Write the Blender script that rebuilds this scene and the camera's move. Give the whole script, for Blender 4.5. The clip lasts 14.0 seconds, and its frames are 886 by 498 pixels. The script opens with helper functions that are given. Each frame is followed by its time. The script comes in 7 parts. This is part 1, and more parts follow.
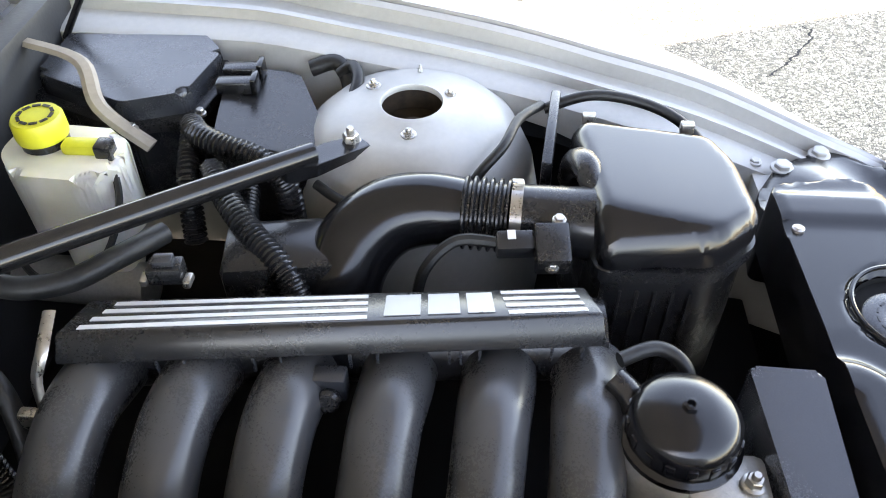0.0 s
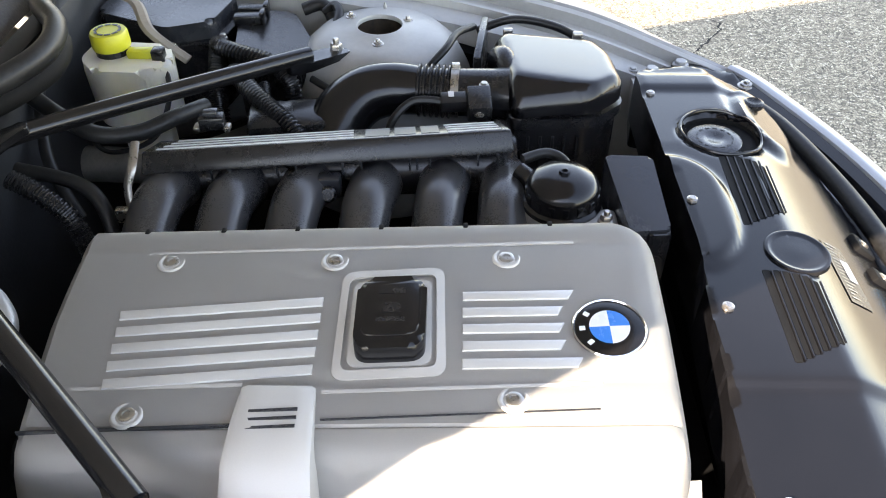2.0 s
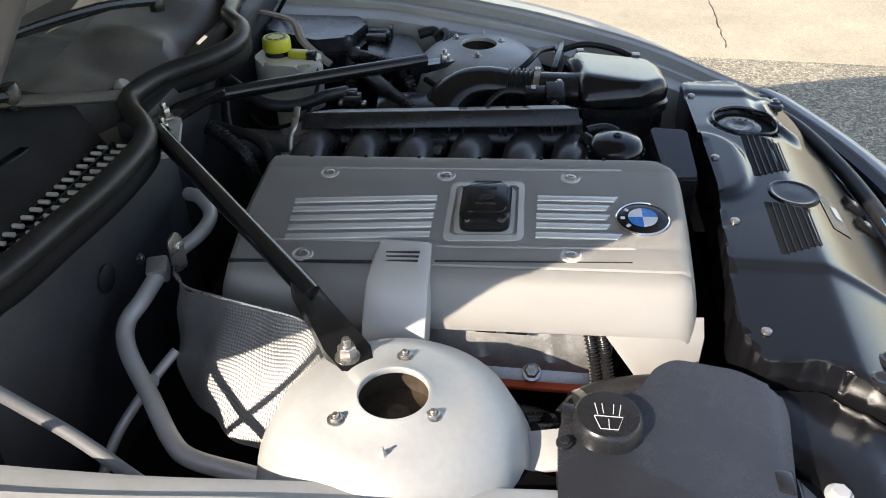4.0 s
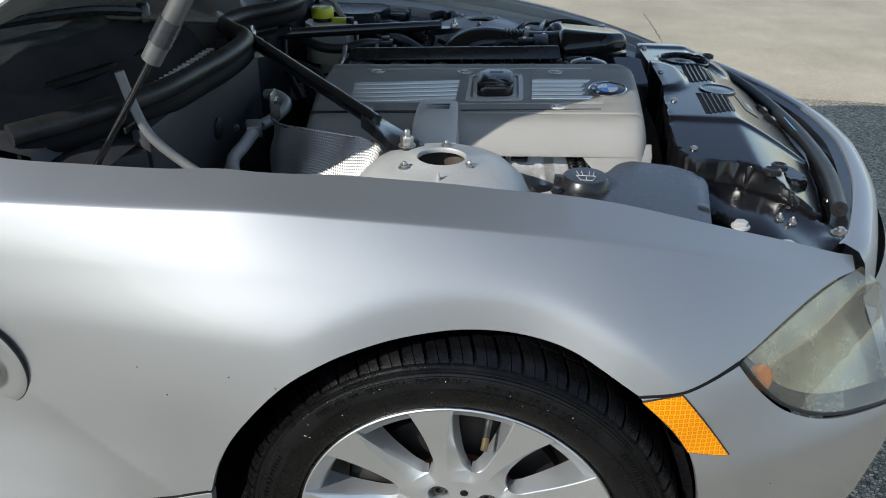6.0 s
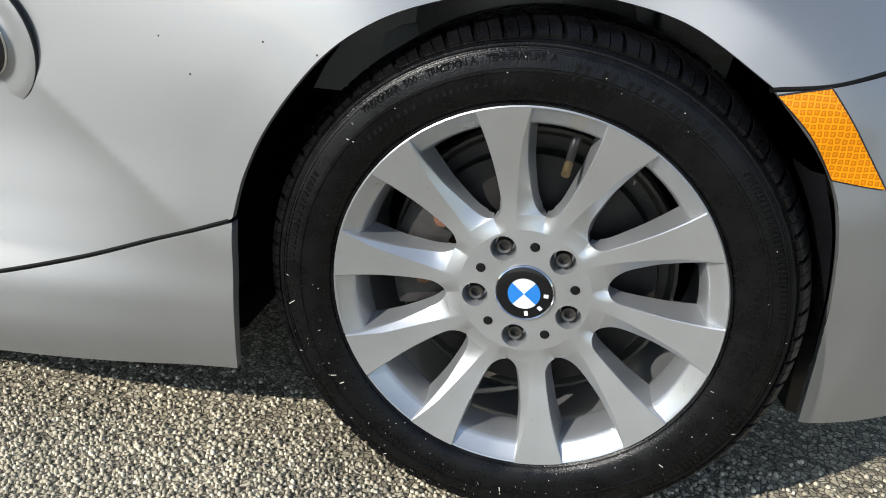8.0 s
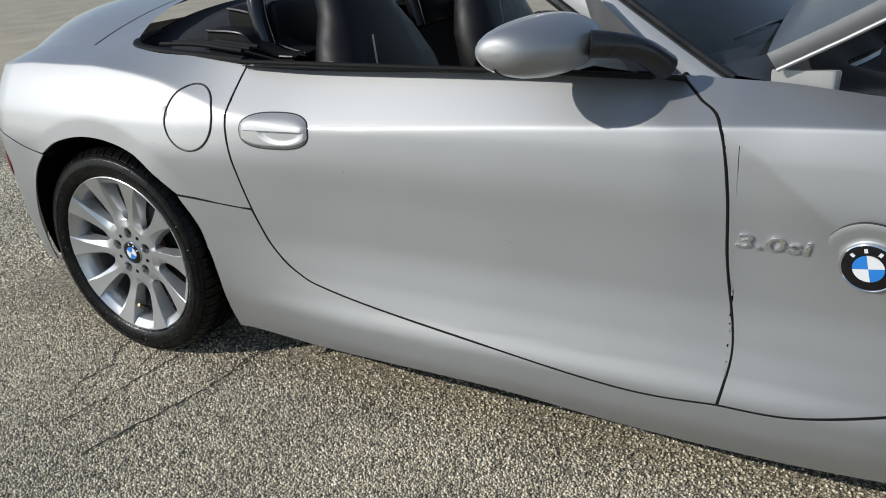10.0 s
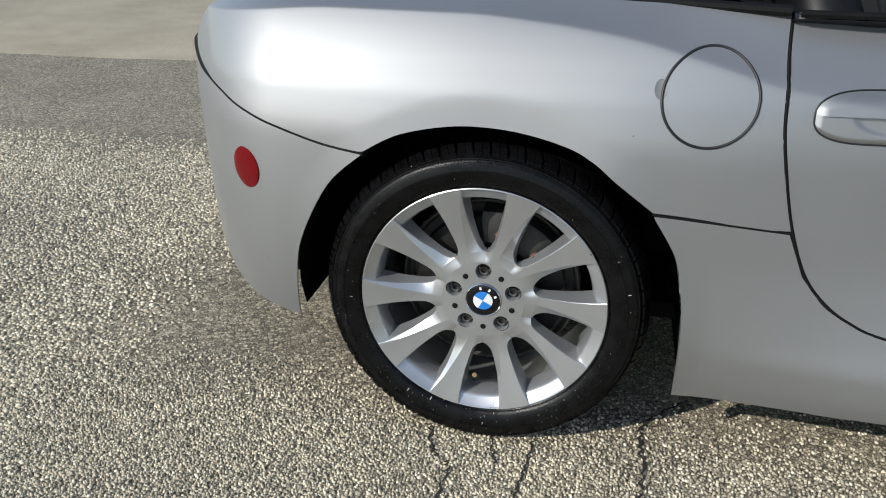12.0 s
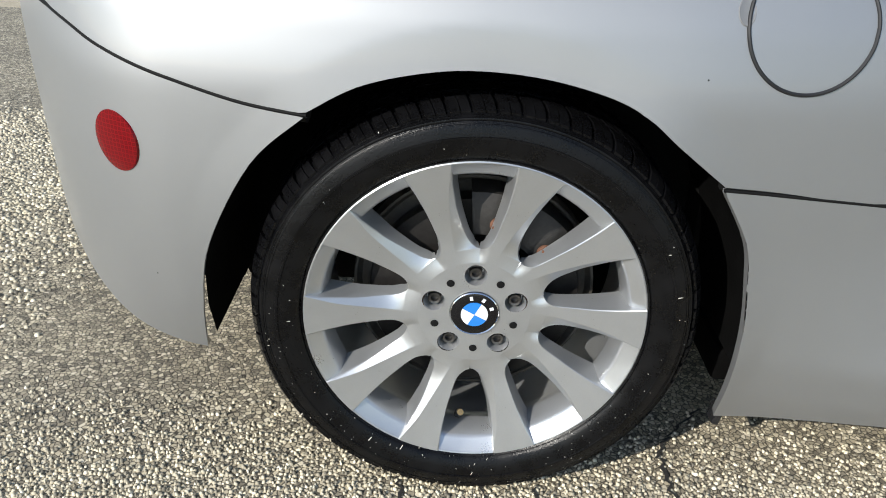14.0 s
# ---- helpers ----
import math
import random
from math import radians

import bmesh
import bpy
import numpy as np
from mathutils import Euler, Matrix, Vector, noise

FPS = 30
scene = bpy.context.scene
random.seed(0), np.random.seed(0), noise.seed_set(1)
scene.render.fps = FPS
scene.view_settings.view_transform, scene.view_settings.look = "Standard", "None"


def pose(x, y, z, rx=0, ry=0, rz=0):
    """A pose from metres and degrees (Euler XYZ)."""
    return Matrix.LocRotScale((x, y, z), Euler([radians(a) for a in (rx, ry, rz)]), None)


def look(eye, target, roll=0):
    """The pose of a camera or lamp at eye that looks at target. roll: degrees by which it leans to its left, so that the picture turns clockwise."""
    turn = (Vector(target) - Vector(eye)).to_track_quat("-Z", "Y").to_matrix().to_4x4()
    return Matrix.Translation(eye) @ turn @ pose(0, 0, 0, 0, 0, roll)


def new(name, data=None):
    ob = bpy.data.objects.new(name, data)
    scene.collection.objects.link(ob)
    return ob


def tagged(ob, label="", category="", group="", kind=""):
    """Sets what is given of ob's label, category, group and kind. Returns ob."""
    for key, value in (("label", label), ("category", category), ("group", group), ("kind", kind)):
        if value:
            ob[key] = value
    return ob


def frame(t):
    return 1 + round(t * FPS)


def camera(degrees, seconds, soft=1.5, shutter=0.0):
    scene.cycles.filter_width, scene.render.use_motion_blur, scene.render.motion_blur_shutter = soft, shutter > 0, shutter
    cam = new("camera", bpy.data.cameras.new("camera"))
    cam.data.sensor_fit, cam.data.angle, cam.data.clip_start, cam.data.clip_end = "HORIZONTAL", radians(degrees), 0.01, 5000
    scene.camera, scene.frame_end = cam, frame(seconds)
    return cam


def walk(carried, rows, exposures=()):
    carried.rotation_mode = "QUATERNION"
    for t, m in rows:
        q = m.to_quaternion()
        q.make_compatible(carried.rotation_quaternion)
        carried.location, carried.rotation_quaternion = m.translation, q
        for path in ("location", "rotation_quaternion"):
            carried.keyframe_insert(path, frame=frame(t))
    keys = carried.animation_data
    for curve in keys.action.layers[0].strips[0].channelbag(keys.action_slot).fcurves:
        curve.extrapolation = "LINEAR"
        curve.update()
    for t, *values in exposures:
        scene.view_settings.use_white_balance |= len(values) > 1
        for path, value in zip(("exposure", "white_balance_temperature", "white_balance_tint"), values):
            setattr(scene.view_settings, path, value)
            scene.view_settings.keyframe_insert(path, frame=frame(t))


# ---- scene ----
cam = camera(58.4, 14.0, soft=1.0)
EXPOSURES = [(0.0, 3.9, 8200, 18), (1.0, 3.35, 8000, 18), (2.0, 3.05, 8000, 17), (3.0, 2.35, 7900, 16), (5.5, 1.02, 6200, 9), (6.3, 0.74, 6350, 8), (7.5, 0.88, 6400, 9), (9.0, 0.27, 6350, 9), (11.5, 0.35, 6400, 9), (12.3, 0.5, 6400, 9), (13.0, 0.75, 6450, 9), (14.0, 0.85, 6450, 9)]
PATH = [
    (0, (0.037, -0.237, 1.268), (-0.075, 1.201, -0.118), -0.8),
    (0.5, (0.139, -0.273, 1.266), (0.148, 1.187, -0.101), 0.6),
    (1, (0.19, -0.376, 1.288), (0.225, 1.086, -0.077), 0.2),
    (1.5, (0.131, -0.495, 1.315), (0.136, 0.985, -0.03), -0.4),
    (2, (0.072, -0.66, 1.311), (0.034, 0.851, 0.002), -0.4),
    (2.5, (0.024, -0.807, 1.332), (-0.093, 0.74, 0.069), -0.8),
    (3, (-0.004, -0.912, 1.335), (-0.195, 0.659, 0.112), -0.9),
    (3.2, (0.006, -0.955, 1.328), (-0.211, 0.624, 0.119), -1.0),
    (5.3, (0.129, -1.379, 1.314), (-0.065, 0.369, 0.362), -0.2),
    (5.5, (0.095, -1.485, 1.297), (-0.093, 0.275, 0.366), -0.1),
    (5.8, (0.055, -1.582, 1.243), (-0.113, 0.183, 0.318), 0.3),
    (6, (0.048, -1.612, 1.174), (-0.114, 0.153, 0.247), 0.8),
    (6.5, (0.056, -1.642, 0.9), (-0.096, 0.131, -0.013), 2.0),
    (7, (0.058, -1.622, 0.723), (-0.096, 0.185, -0.122), 3.2),
    (7.5, (0.062, -1.608, 0.697), (-0.146, 0.212, -0.105), 3.9),
    (8, (0.056, -1.62, 0.71), (-0.281, 0.187, -0.08), 2.9),
    (8.5, (-0.013, -1.764, 0.913), (-0.624, -0.05, 0.082), -0.3),
    (9, (-0.129, -1.941, 1.08), (-1.013, -0.334, 0.281), -4.1),
    (9.2, (-0.198, -2.0, 1.113), (-1.151, -0.427, 0.327), -5.0),
    (11.3, (-1.697, -2.234, 1.138), (-2.407, -0.54, 0.348), -2.9),
    (11.5, (-1.857, -2.216, 1.133), (-2.476, -0.492, 0.329), -2.1),
    (12, (-2.286, -2.115, 1.029), (-2.673, -0.34, 0.192), 0.1),
    (12.5, (-2.477, -1.893, 0.86), (-2.663, -0.098, -0.004), 2.3),
    (13, (-2.49, -1.701, 0.737), (-2.554, 0.102, -0.125), 3.3),
    (13.5, (-2.495, -1.654, 0.729), (-2.489, 0.144, -0.146), 3.6),
    (14, (-2.546, -1.731, 0.895), (-2.539, 0.042, -0.031), 2.5),
]
walk(cam, [(t, look(eye, target, roll)) for t, eye, target, roll in PATH], EXPOSURES)

# ---- world, sun ----
SUN_WAY = Vector((1.1, 1.2, -1.0)).normalized()
world = bpy.data.worlds.new("sky")
world.use_nodes = True
scene.world = world
sky = world.node_tree.nodes.new("ShaderNodeTexSky")
sky.sky_type = "NISHITA"
sky.sun_disc = False
sky.sun_elevation = math.asin(-SUN_WAY.z)
sky.sun_rotation = math.atan2(-SUN_WAY.x, -SUN_WAY.y)
sky.air_density, sky.dust_density, sky.ozone_density = 1.0, 0.3, 1.6
background = world.node_tree.nodes["Background"]
background.inputs["Strength"].default_value = 0.115
haze = world.node_tree.nodes.new("ShaderNodeHueSaturation")
haze.inputs["Saturation"].default_value = 0.85
world.node_tree.links.new(sky.outputs[0], haze.inputs["Color"])
world.node_tree.links.new(haze.outputs[0], background.inputs["Color"])
sun = new("sun", bpy.data.lights.new("sun", "SUN"))
sun.data.energy, sun.data.angle, sun.data.color = 3.05, radians(0.55), (1.0, 0.95, 0.87)
sun.matrix_world = look((0, 0, 8), Vector((0, 0, 8)) + SUN_WAY)


# ---- materials ----
def tree(name):
    m = bpy.data.materials.new(name)
    m.use_nodes = True
    nodes, links = m.node_tree.nodes, m.node_tree.links
    return m, nodes, links, nodes["Principled BSDF"]


def ramp(nodes, links, source, stops):
    r = nodes.new("ShaderNodeValToRGB")
    while len(r.color_ramp.elements) < len(stops):
        r.color_ramp.elements.new(0.5)
    for e, (p, c) in zip(r.color_ramp.elements, stops):
        e.position, e.color = p, (*c, 1) if len(c) == 3 else c
    links.new(source, r.inputs[0])
    return r.outputs[0]


def grain(nodes, links, scale, detail=4.0, rough=0.55, where=None):
    n = nodes.new("ShaderNodeTexNoise")
    n.inputs["Scale"].default_value, n.inputs["Detail"].default_value, n.inputs["Roughness"].default_value = scale, detail, rough
    if where is None:
        where = nodes.new("ShaderNodeTexCoord").outputs["Object"]
    links.new(where, n.inputs["Vector"])
    return n.outputs["Fac"]


def surface(name, base, rough, metal=0.0, var=0.12, scale=9.0, fine=160.0, bump=0.0, coat=0.0, coat_rough=0.05, spec=0.5, dust=0.0, rough_var=0.08):
    """A plain painted, plastic or metal surface: blotches, fine grain, uneven gloss and a little dust."""
    m, nodes, links, b = tree(name)
    big, small = grain(nodes, links, scale), grain(nodes, links, fine, 3.0)
    mix = nodes.new("ShaderNodeMath")
    mix.operation = "MULTIPLY_ADD"
    links.new(big, mix.inputs[0])
    mix.inputs[1].default_value = 0.65
    scaled = nodes.new("ShaderNodeMath")
    scaled.operation = "MULTIPLY"
    links.new(small, scaled.inputs[0])
    scaled.inputs[1].default_value = 0.35
    links.new(scaled.outputs[0], mix.inputs[2])
    low = tuple(max(0.0, c * (1 - var)) for c in base)
    high = tuple(min(1.0, c * (1 + var) + dust * 0.12) for c in base)
    links.new(ramp(nodes, links, mix.outputs[0], [(0.32, low), (0.68, high)]), b.inputs["Base Color"])
    lo, hi = max(0.02, rough - rough_var), min(1.0, rough + rough_var + dust * 0.2)
    links.new(ramp(nodes, links, mix.outputs[0], [(0.3, (lo,) * 3), (0.7, (hi,) * 3)]), b.inputs["Roughness"])
    b.inputs["Metallic"].default_value = metal
    b.inputs["Specular IOR Level"].default_value = spec
    b.inputs["Coat Weight"].default_value, b.inputs["Coat Roughness"].default_value = coat, coat_rough
    if bump:
        n = nodes.new("ShaderNodeBump")
        n.inputs["Strength"].default_value, n.inputs["Distance"].default_value = bump, 0.001
        links.new(small, n.inputs["Height"])
        links.new(n.outputs[0], b.inputs["Normal"])
    return m


PAINT = surface("silver_paint", (0.375, 0.38, 0.385), 0.60, 0.92, var=0.03, scale=3.0, fine=1400.0, coat=0.45, coat_rough=0.06, rough_var=0.03)
PRIMER = surface("bay_paint", (0.40, 0.40, 0.385), 0.5, 0.25, var=0.08, scale=7.0, fine=120.0, coat=0.15, dust=0.2)
RIM = surface("rim_silver", (0.50, 0.51, 0.52), 0.33, 0.75, var=0.05, scale=14.0, fine=500.0, coat=0.2, coat_rough=0.1)
RUBBER = surface("tyre_rubber", (0.0035, 0.0035, 0.004), 0.30, var=0.4, scale=30.0, fine=420.0, bump=0.5, spec=0.22, rough_var=0.16)
SEAL = surface("rubber_seal", (0.009, 0.009, 0.009), 0.42, var=0.3, scale=20.0, bump=0.2, dust=0.1, spec=0.35)
BLACK = surface("black_plastic", (0.013, 0.013, 0.014), 0.27, var=0.15, scale=16.0, fine=500.0, dust=0.01, spec=0.5, rough_var=0.03)
GLOSS = surface("glossy_black_plastic", (0.006, 0.006, 0.007), 0.19, var=0.25, scale=10.0, fine=600.0, bump=0.02, dust=0.0, spec=0.45, rough_var=0.05)
MATTE = surface("matte_black", (0.006, 0.006, 0.006), 0.7, var=0.35, scale=12.0, fine=220.0, bump=0.3, spec=0.15)
BAR = surface("black_steel", (0.007, 0.007, 0.008), 0.22, var=0.15, scale=14.0, fine=900.0, coat=0.3, rough_var=0.04)
COVER = surface("cover_grey", (0.53, 0.51, 0.475), 0.54, 0.25, var=0.04, scale=5.0, fine=900.0, bump=0.06, dust=0.1)
COVER_BRIGHT = surface("cover_rib_silver", (0.72, 0.72, 0.70), 0.35, 0.45, var=0.04, fine=700.0)
STEEL = surface("zinc_steel", (0.42, 0.40, 0.37), 0.30, 0.9, var=0.15, scale=60.0, fine=300.0)
BOLT = surface("dark_bolt", (0.10, 0.095, 0.09), 0.35, 0.8, var=0.2, scale=80.0)
WALL = surface("firewall_felt", (0.024, 0.025, 0.027), 0.6, var=0.3, scale=14.0, bump=0.3, dust=0.06, spec=0.4)
ALU = surface("cast_alloy", (0.46, 0.45, 0.43), 0.48, 0.8, var=0.2, scale=30.0, fine=260.0, bump=0.4)
CHROME = surface("chrome", (0.75, 0.76, 0.77), 0.10, 1.0, var=0.04)
RUST = surface("rusty_iron", (0.16, 0.075, 0.045), 0.75, 0.3, var=0.4, scale=40.0, bump=0.5)
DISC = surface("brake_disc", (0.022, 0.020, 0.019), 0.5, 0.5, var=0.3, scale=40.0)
DARKGREY = surface("dark_grey_plastic", (0.024, 0.026, 0.031), 0.26, var=0.15, scale=12.0, fine=700.0, bump=0.04, dust=0.02, spec=0.7)
WHITE = surface("white_print", (0.55, 0.55, 0.55), 0.5, var=0.05)
BLUE = surface("badge_blue", (0.02, 0.20, 0.62), 0.25, var=0.05, coat=0.8)
BADGE_WHITE = surface("badge_white", (0.74, 0.75, 0.76), 0.25, var=0.04, coat=0.8)
YELLOW = surface("yellow_cap", (0.62, 0.60, 0.04), 0.4, var=0.1, bump=0.1)
RED = surface("red_gasket", (0.55, 0.085, 0.03), 0.5, var=0.2)
LEATHER = surface("black_leather", (0.007, 0.007, 0.008), 0.5, var=0.25, scale=25.0, fine=400.0, bump=0.3, spec=0.28)
LINER = surface("hood_liner", (0.55, 0.54, 0.52), 0.7, var=0.2, scale=10.0, bump=0.3)
LINING = surface("wheel_well_liner", (0.003, 0.003, 0.003), 0.9, var=0.3, scale=18.0, bump=0.4, spec=0.05)


def asphalt_material():
    m, nodes, links, b = tree("asphalt")
    where = nodes.new("ShaderNodeTexCoord").outputs["Object"]
    cells = nodes.new("ShaderNodeTexVoronoi")
    cells.inputs["Scale"].default_value = 120.0
    edges = nodes.new("ShaderNodeTexVoronoi")
    edges.feature = "DISTANCE_TO_EDGE"
    edges.inputs["Scale"].default_value = 120.0
    warp = nodes.new("ShaderNodeTexNoise")
    warp.inputs["Scale"].default_value = 60.0
    add = nodes.new("ShaderNodeVectorMath")
    add.operation = "MULTIPLY_ADD"
    links.new(where, warp.inputs["Vector"])
    links.new(warp.outputs["Color"], add.inputs[0])
    add.inputs[1].default_value = (0.006, 0.006, 0.006)
    links.new(where, add.inputs[2])
    links.new(add.outputs[0], cells.inputs["Vector"])
    links.new(add.outputs[0], edges.inputs["Vector"])
    split = nodes.new("ShaderNodeSeparateColor")
    links.new(cells.outputs["Color"], split.inputs[0])
    stone = ramp(nodes, links, split.outputs[0], [(0.0, (0.14, 0.128, 0.11)), (0.25, (0.25, 0.228, 0.19)), (0.6, (0.37, 0.335, 0.272)), (0.85, (0.48, 0.44, 0.362)), (1.0, (0.60, 0.56, 0.49))])
    mortar = ramp(nodes, links, edges.outputs["Distance"], [(0.02, (0.0,) * 3), (0.13, (1.0,) * 3)])
    join = nodes.new("ShaderNodeMix")
    join.data_type = "RGBA"
    links.new(mortar, join.inputs["Factor"])
    join.inputs["A"].default_value = (0.045, 0.041, 0.036, 1)
    links.new(stone, join.inputs["B"])
    stain = ramp(nodes, links, grain(nodes, links, 1.3, 5.0, 0.6, where), [(0.3, (0.92, 0.88, 0.78)), (0.62, (1.25, 1.20, 1.04))])
    tint = nodes.new("ShaderNodeMix")
    tint.data_type, tint.blend_type = "RGBA", "MULTIPLY"
    tint.inputs["Factor"].default_value = 1.0
    links.new(join.outputs["Result"], tint.inputs["A"])
    links.new(stain, tint.inputs["B"])
    links.new(tint.outputs["Result"], b.inputs["Base Color"])
    b.inputs["Roughness"].default_value = 0.8
    b.inputs["Specular IOR Level"].default_value = 0.35
    height = nodes.new("ShaderNodeMath")
    height.operation = "MULTIPLY_ADD"
    links.new(mortar, height.inputs[0])
    height.inputs[1].default_value = 0.6
    links.new(split.outputs[1], height.inputs[2])
    n = nodes.new("ShaderNodeBump")
    n.inputs["Strength"].default_value, n.inputs["Distance"].default_value = 0.5, 0.003
    links.new(height.outputs[0], n.inputs["Height"])
    links.new(n.outputs[0], b.inputs["Normal"])
    return m


ASPHALT = asphalt_material()


def clear(name, color, rough=0.02, ior=1.5, alpha=1.0):
    m, nodes, links, b = tree(name)
    b.inputs["Base Color"].default_value = (*color, 1)
    b.inputs["Transmission Weight"].default_value = 1.0
    b.inputs["Roughness"].default_value, b.inputs["IOR"].default_value = rough, ior
    return m


GLASS = clear("window_glass", (0.82, 0.90, 0.88))
LENS = clear("lens_plastic", (0.93, 0.94, 0.92), 0.05)


# ---- helpers for meshes ----
def finish(bm, name, mats, smooth=40.0):
    bmesh.ops.recalc_face_normals(bm, faces=bm.faces)
    me = bpy.data.meshes.new(name)
    bm.to_mesh(me)
    bm.free()
    for m in mats if isinstance(mats, (list, tuple)) else [mats]:
        me.materials.append(m)
    if smooth is not None:
        me.shade_smooth()
        me.set_sharp_from_angle(angle=radians(smooth))
    return me


def part(name, bm, material, parent=None, label="", smooth=40.0):
    me = bm if isinstance(bm, bpy.types.Mesh) else finish(bm, name, material, smooth)
    ob = new(name, me)
    if parent is not None:
        ob.parent = parent
    return tagged(ob, label) if label else ob


def empty(name, label, category, where=(0, 0, 0), group="", kind=""):
    ob = new(name)
    ob.empty_display_size = 0.1
    ob.location = where
    return tagged(ob, label, category, group, kind)


def smooth_line(pts, n=8, closed=False):
    """A curve that glides through the points (Catmull-Rom)."""
    p = [Vector(q) for q in pts]
    out = []
    count = len(p)
    for i in range(count if closed else count - 1):
        if closed:
            a, b, c, d = p[i - 1], p[i], p[(i + 1) % count], p[(i + 2) % count]
        else:
            a, b, c = p[max(i - 1, 0)], p[i], p[i + 1]
            d = p[min(i + 2, count - 1)]
        for k in range(n):
            t = k / n
            out.append(0.5 * (2 * b + (c - a) * t + (2 * a - 5 * b + 4 * c - d) * t * t + (3 * b - a - 3 * c + d) * t ** 3))
    if not closed:
        out.append(p[-1])
    return out


def tube(pts, radius, n=8, sides=10, bm=None, ridges=0.0, pitch=0.008, flat=1.0, caps=True):
    """A round pipe or hose along a curve; ridges: height of its corrugation."""
    bm = bm or bmesh.new()
    line = smooth_line(pts, n) if n > 1 else [Vector(p) for p in pts]
    if ridges:
        dense, carry = [], 0.0
        for a, b in zip(line, line[1:]):
            length = (b - a).length
            while carry < length:
                dense.append(a.lerp(b, carry / length))
                carry += pitch / 4
            carry -= length
        line = dense
    radii = radius if isinstance(radius, (list, tuple)) else None
    up = None
    rings = []
    for i, p in enumerate(line):
        ahead = (line[min(i + 1, len(line) - 1)] - line[max(i - 1, 0)]).normalized()
        if up is None:
            up = ahead.orthogonal().normalized() if abs(ahead.z) > 0.9 else Vector((0, 0, 1))
        up = (up - ahead * up.dot(ahead)).normalized()
        right = ahead.cross(up)
        if radii:
            f = i / (len(line) - 1) * (len(radii) - 1)
            k = min(int(f), len(radii) - 2)
            r = radii[k] + (radii[k + 1] - radii[k]) * (f - k)
        else:
            r = radius
        if ridges:
            r += ridges * (1 if i % 4 in (0, 1) else -1)
        rings.append([bm.verts.new(p + (right * math.cos(a) + up * math.sin(a) * flat) * r) for a in (2 * math.pi * k / sides for k in range(sides))])
    for a, b in zip(rings, rings[1:]):
        for k in range(sides):
            bm.faces.new((a[k], a[(k + 1) % sides], b[(k + 1) % sides], b[k]))
    if caps:
        bm.faces.new(rings[0])
        bm.faces.new(rings[-1])
    return bm


def box(size, where=(0, 0, 0), bevel=0.004, turn=(0, 0, 0), bm=None, segments=2):
    bm = bm or bmesh.new()
    m = pose(*where, *turn) @ Matrix.Diagonal((*size, 1))
    made = bmesh.ops.create_cube(bm, size=1.0, matrix=m)["verts"]
    if bevel:
        edges = {e for v in made for e in v.link_edges}
        bmesh.ops.bevel(bm, geom=list(edges), offset=bevel, segments=segments, affect="EDGES", profile=0.5)
    return bm


def prism(outline, z0, z1, bevel=0.004, bm=None, segments=2, drop=None):
    """An upright block over an outline in plan; drop(x, y) moves its top."""
    bm = bm or bmesh.new()
    top = [bm.verts.new((x, y, z1 + (drop(x, y) if drop else 0))) for x, y in outline]
    low = [bm.verts.new((x, y, z0)) for x, y in outline]
    cap = bm.faces.new(top)
    bm.faces.new(low[::-1])
    for i in range(len(outline)):
        bm.faces.new((top[i - 1], low[i - 1], low[i], top[i]))
    if bevel:
        edges = list(cap.edges) + [e for v in top for e in v.link_edges if e not in cap.edges]
        bmesh.ops.bevel(bm, geom=edges, offset=bevel, segments=segments, affect="EDGES", profile=0.5)
    return bm


def rounded(outline, radius, n=5):
    """A plan outline with its corners rounded."""
    out = []
    p = [Vector(q) for q in outline]
    for i, b in enumerate(p):
        a, c = p[i - 1], p[(i + 1) % len(p)]
        u, w = (a - b), (c - b)
        r = min(radius, u.length * 0.45, w.length * 0.45)
        s, e = b + u.normalized() * r, b + w.normalized() * r
        for k in range(n + 1):
            t = k / n
            out.append(tuple(s.lerp(b, t).lerp(b.lerp(e, t), t)))
    return out


def lathe(profile, sides=32, m=None, bm=None, arc=1.0, start=0.0):
    """Turns a profile of (radius, height) about the z axis, then places it by m."""
    bm = bm or bmesh.new()
    m = m or Matrix()
    full = arc >= 0.999
    count = sides if full else sides + 1
    rings = []
    for k in range(count):
        a = start + 2 * math.pi * arc * k / sides
        rings.append([bm.verts.new(m @ Vector((r * math.cos(a), r * math.sin(a), h))) for r, h in profile])
    for k in range(sides):
        a, b = rings[k], rings[(k + 1) % count]
        for i in range(len(profile) - 1):
            bm.faces.new((a[i], b[i], b[i + 1], a[i + 1]))
    if not any(abs(r) > 1e-9 for r, _ in profile[:1]) or not any(abs(r) > 1e-9 for r, _ in profile[-1:]):
        bmesh.ops.remove_doubles(bm, verts=bm.verts, dist=1e-6)
    return bm


def sheet(rows, bm=None, closed=False, thick=None):
    """A skin through rows of points; thick: a vector by which its back lies behind."""
    bm = bm or bmesh.new()
    grid = [[bm.verts.new(p) for p in row] for row in rows]
    for a, b in zip(grid, grid[1:]):
        for i in range(len(a) - (0 if closed else 1)):
            j = (i + 1) % len(a)
            bm.faces.new((a[i], a[j], b[j], b[i]))
    if thick is not None:
        bmesh.ops.solidify(bm, geom=list(bm.faces), thickness=thick)
    return bm


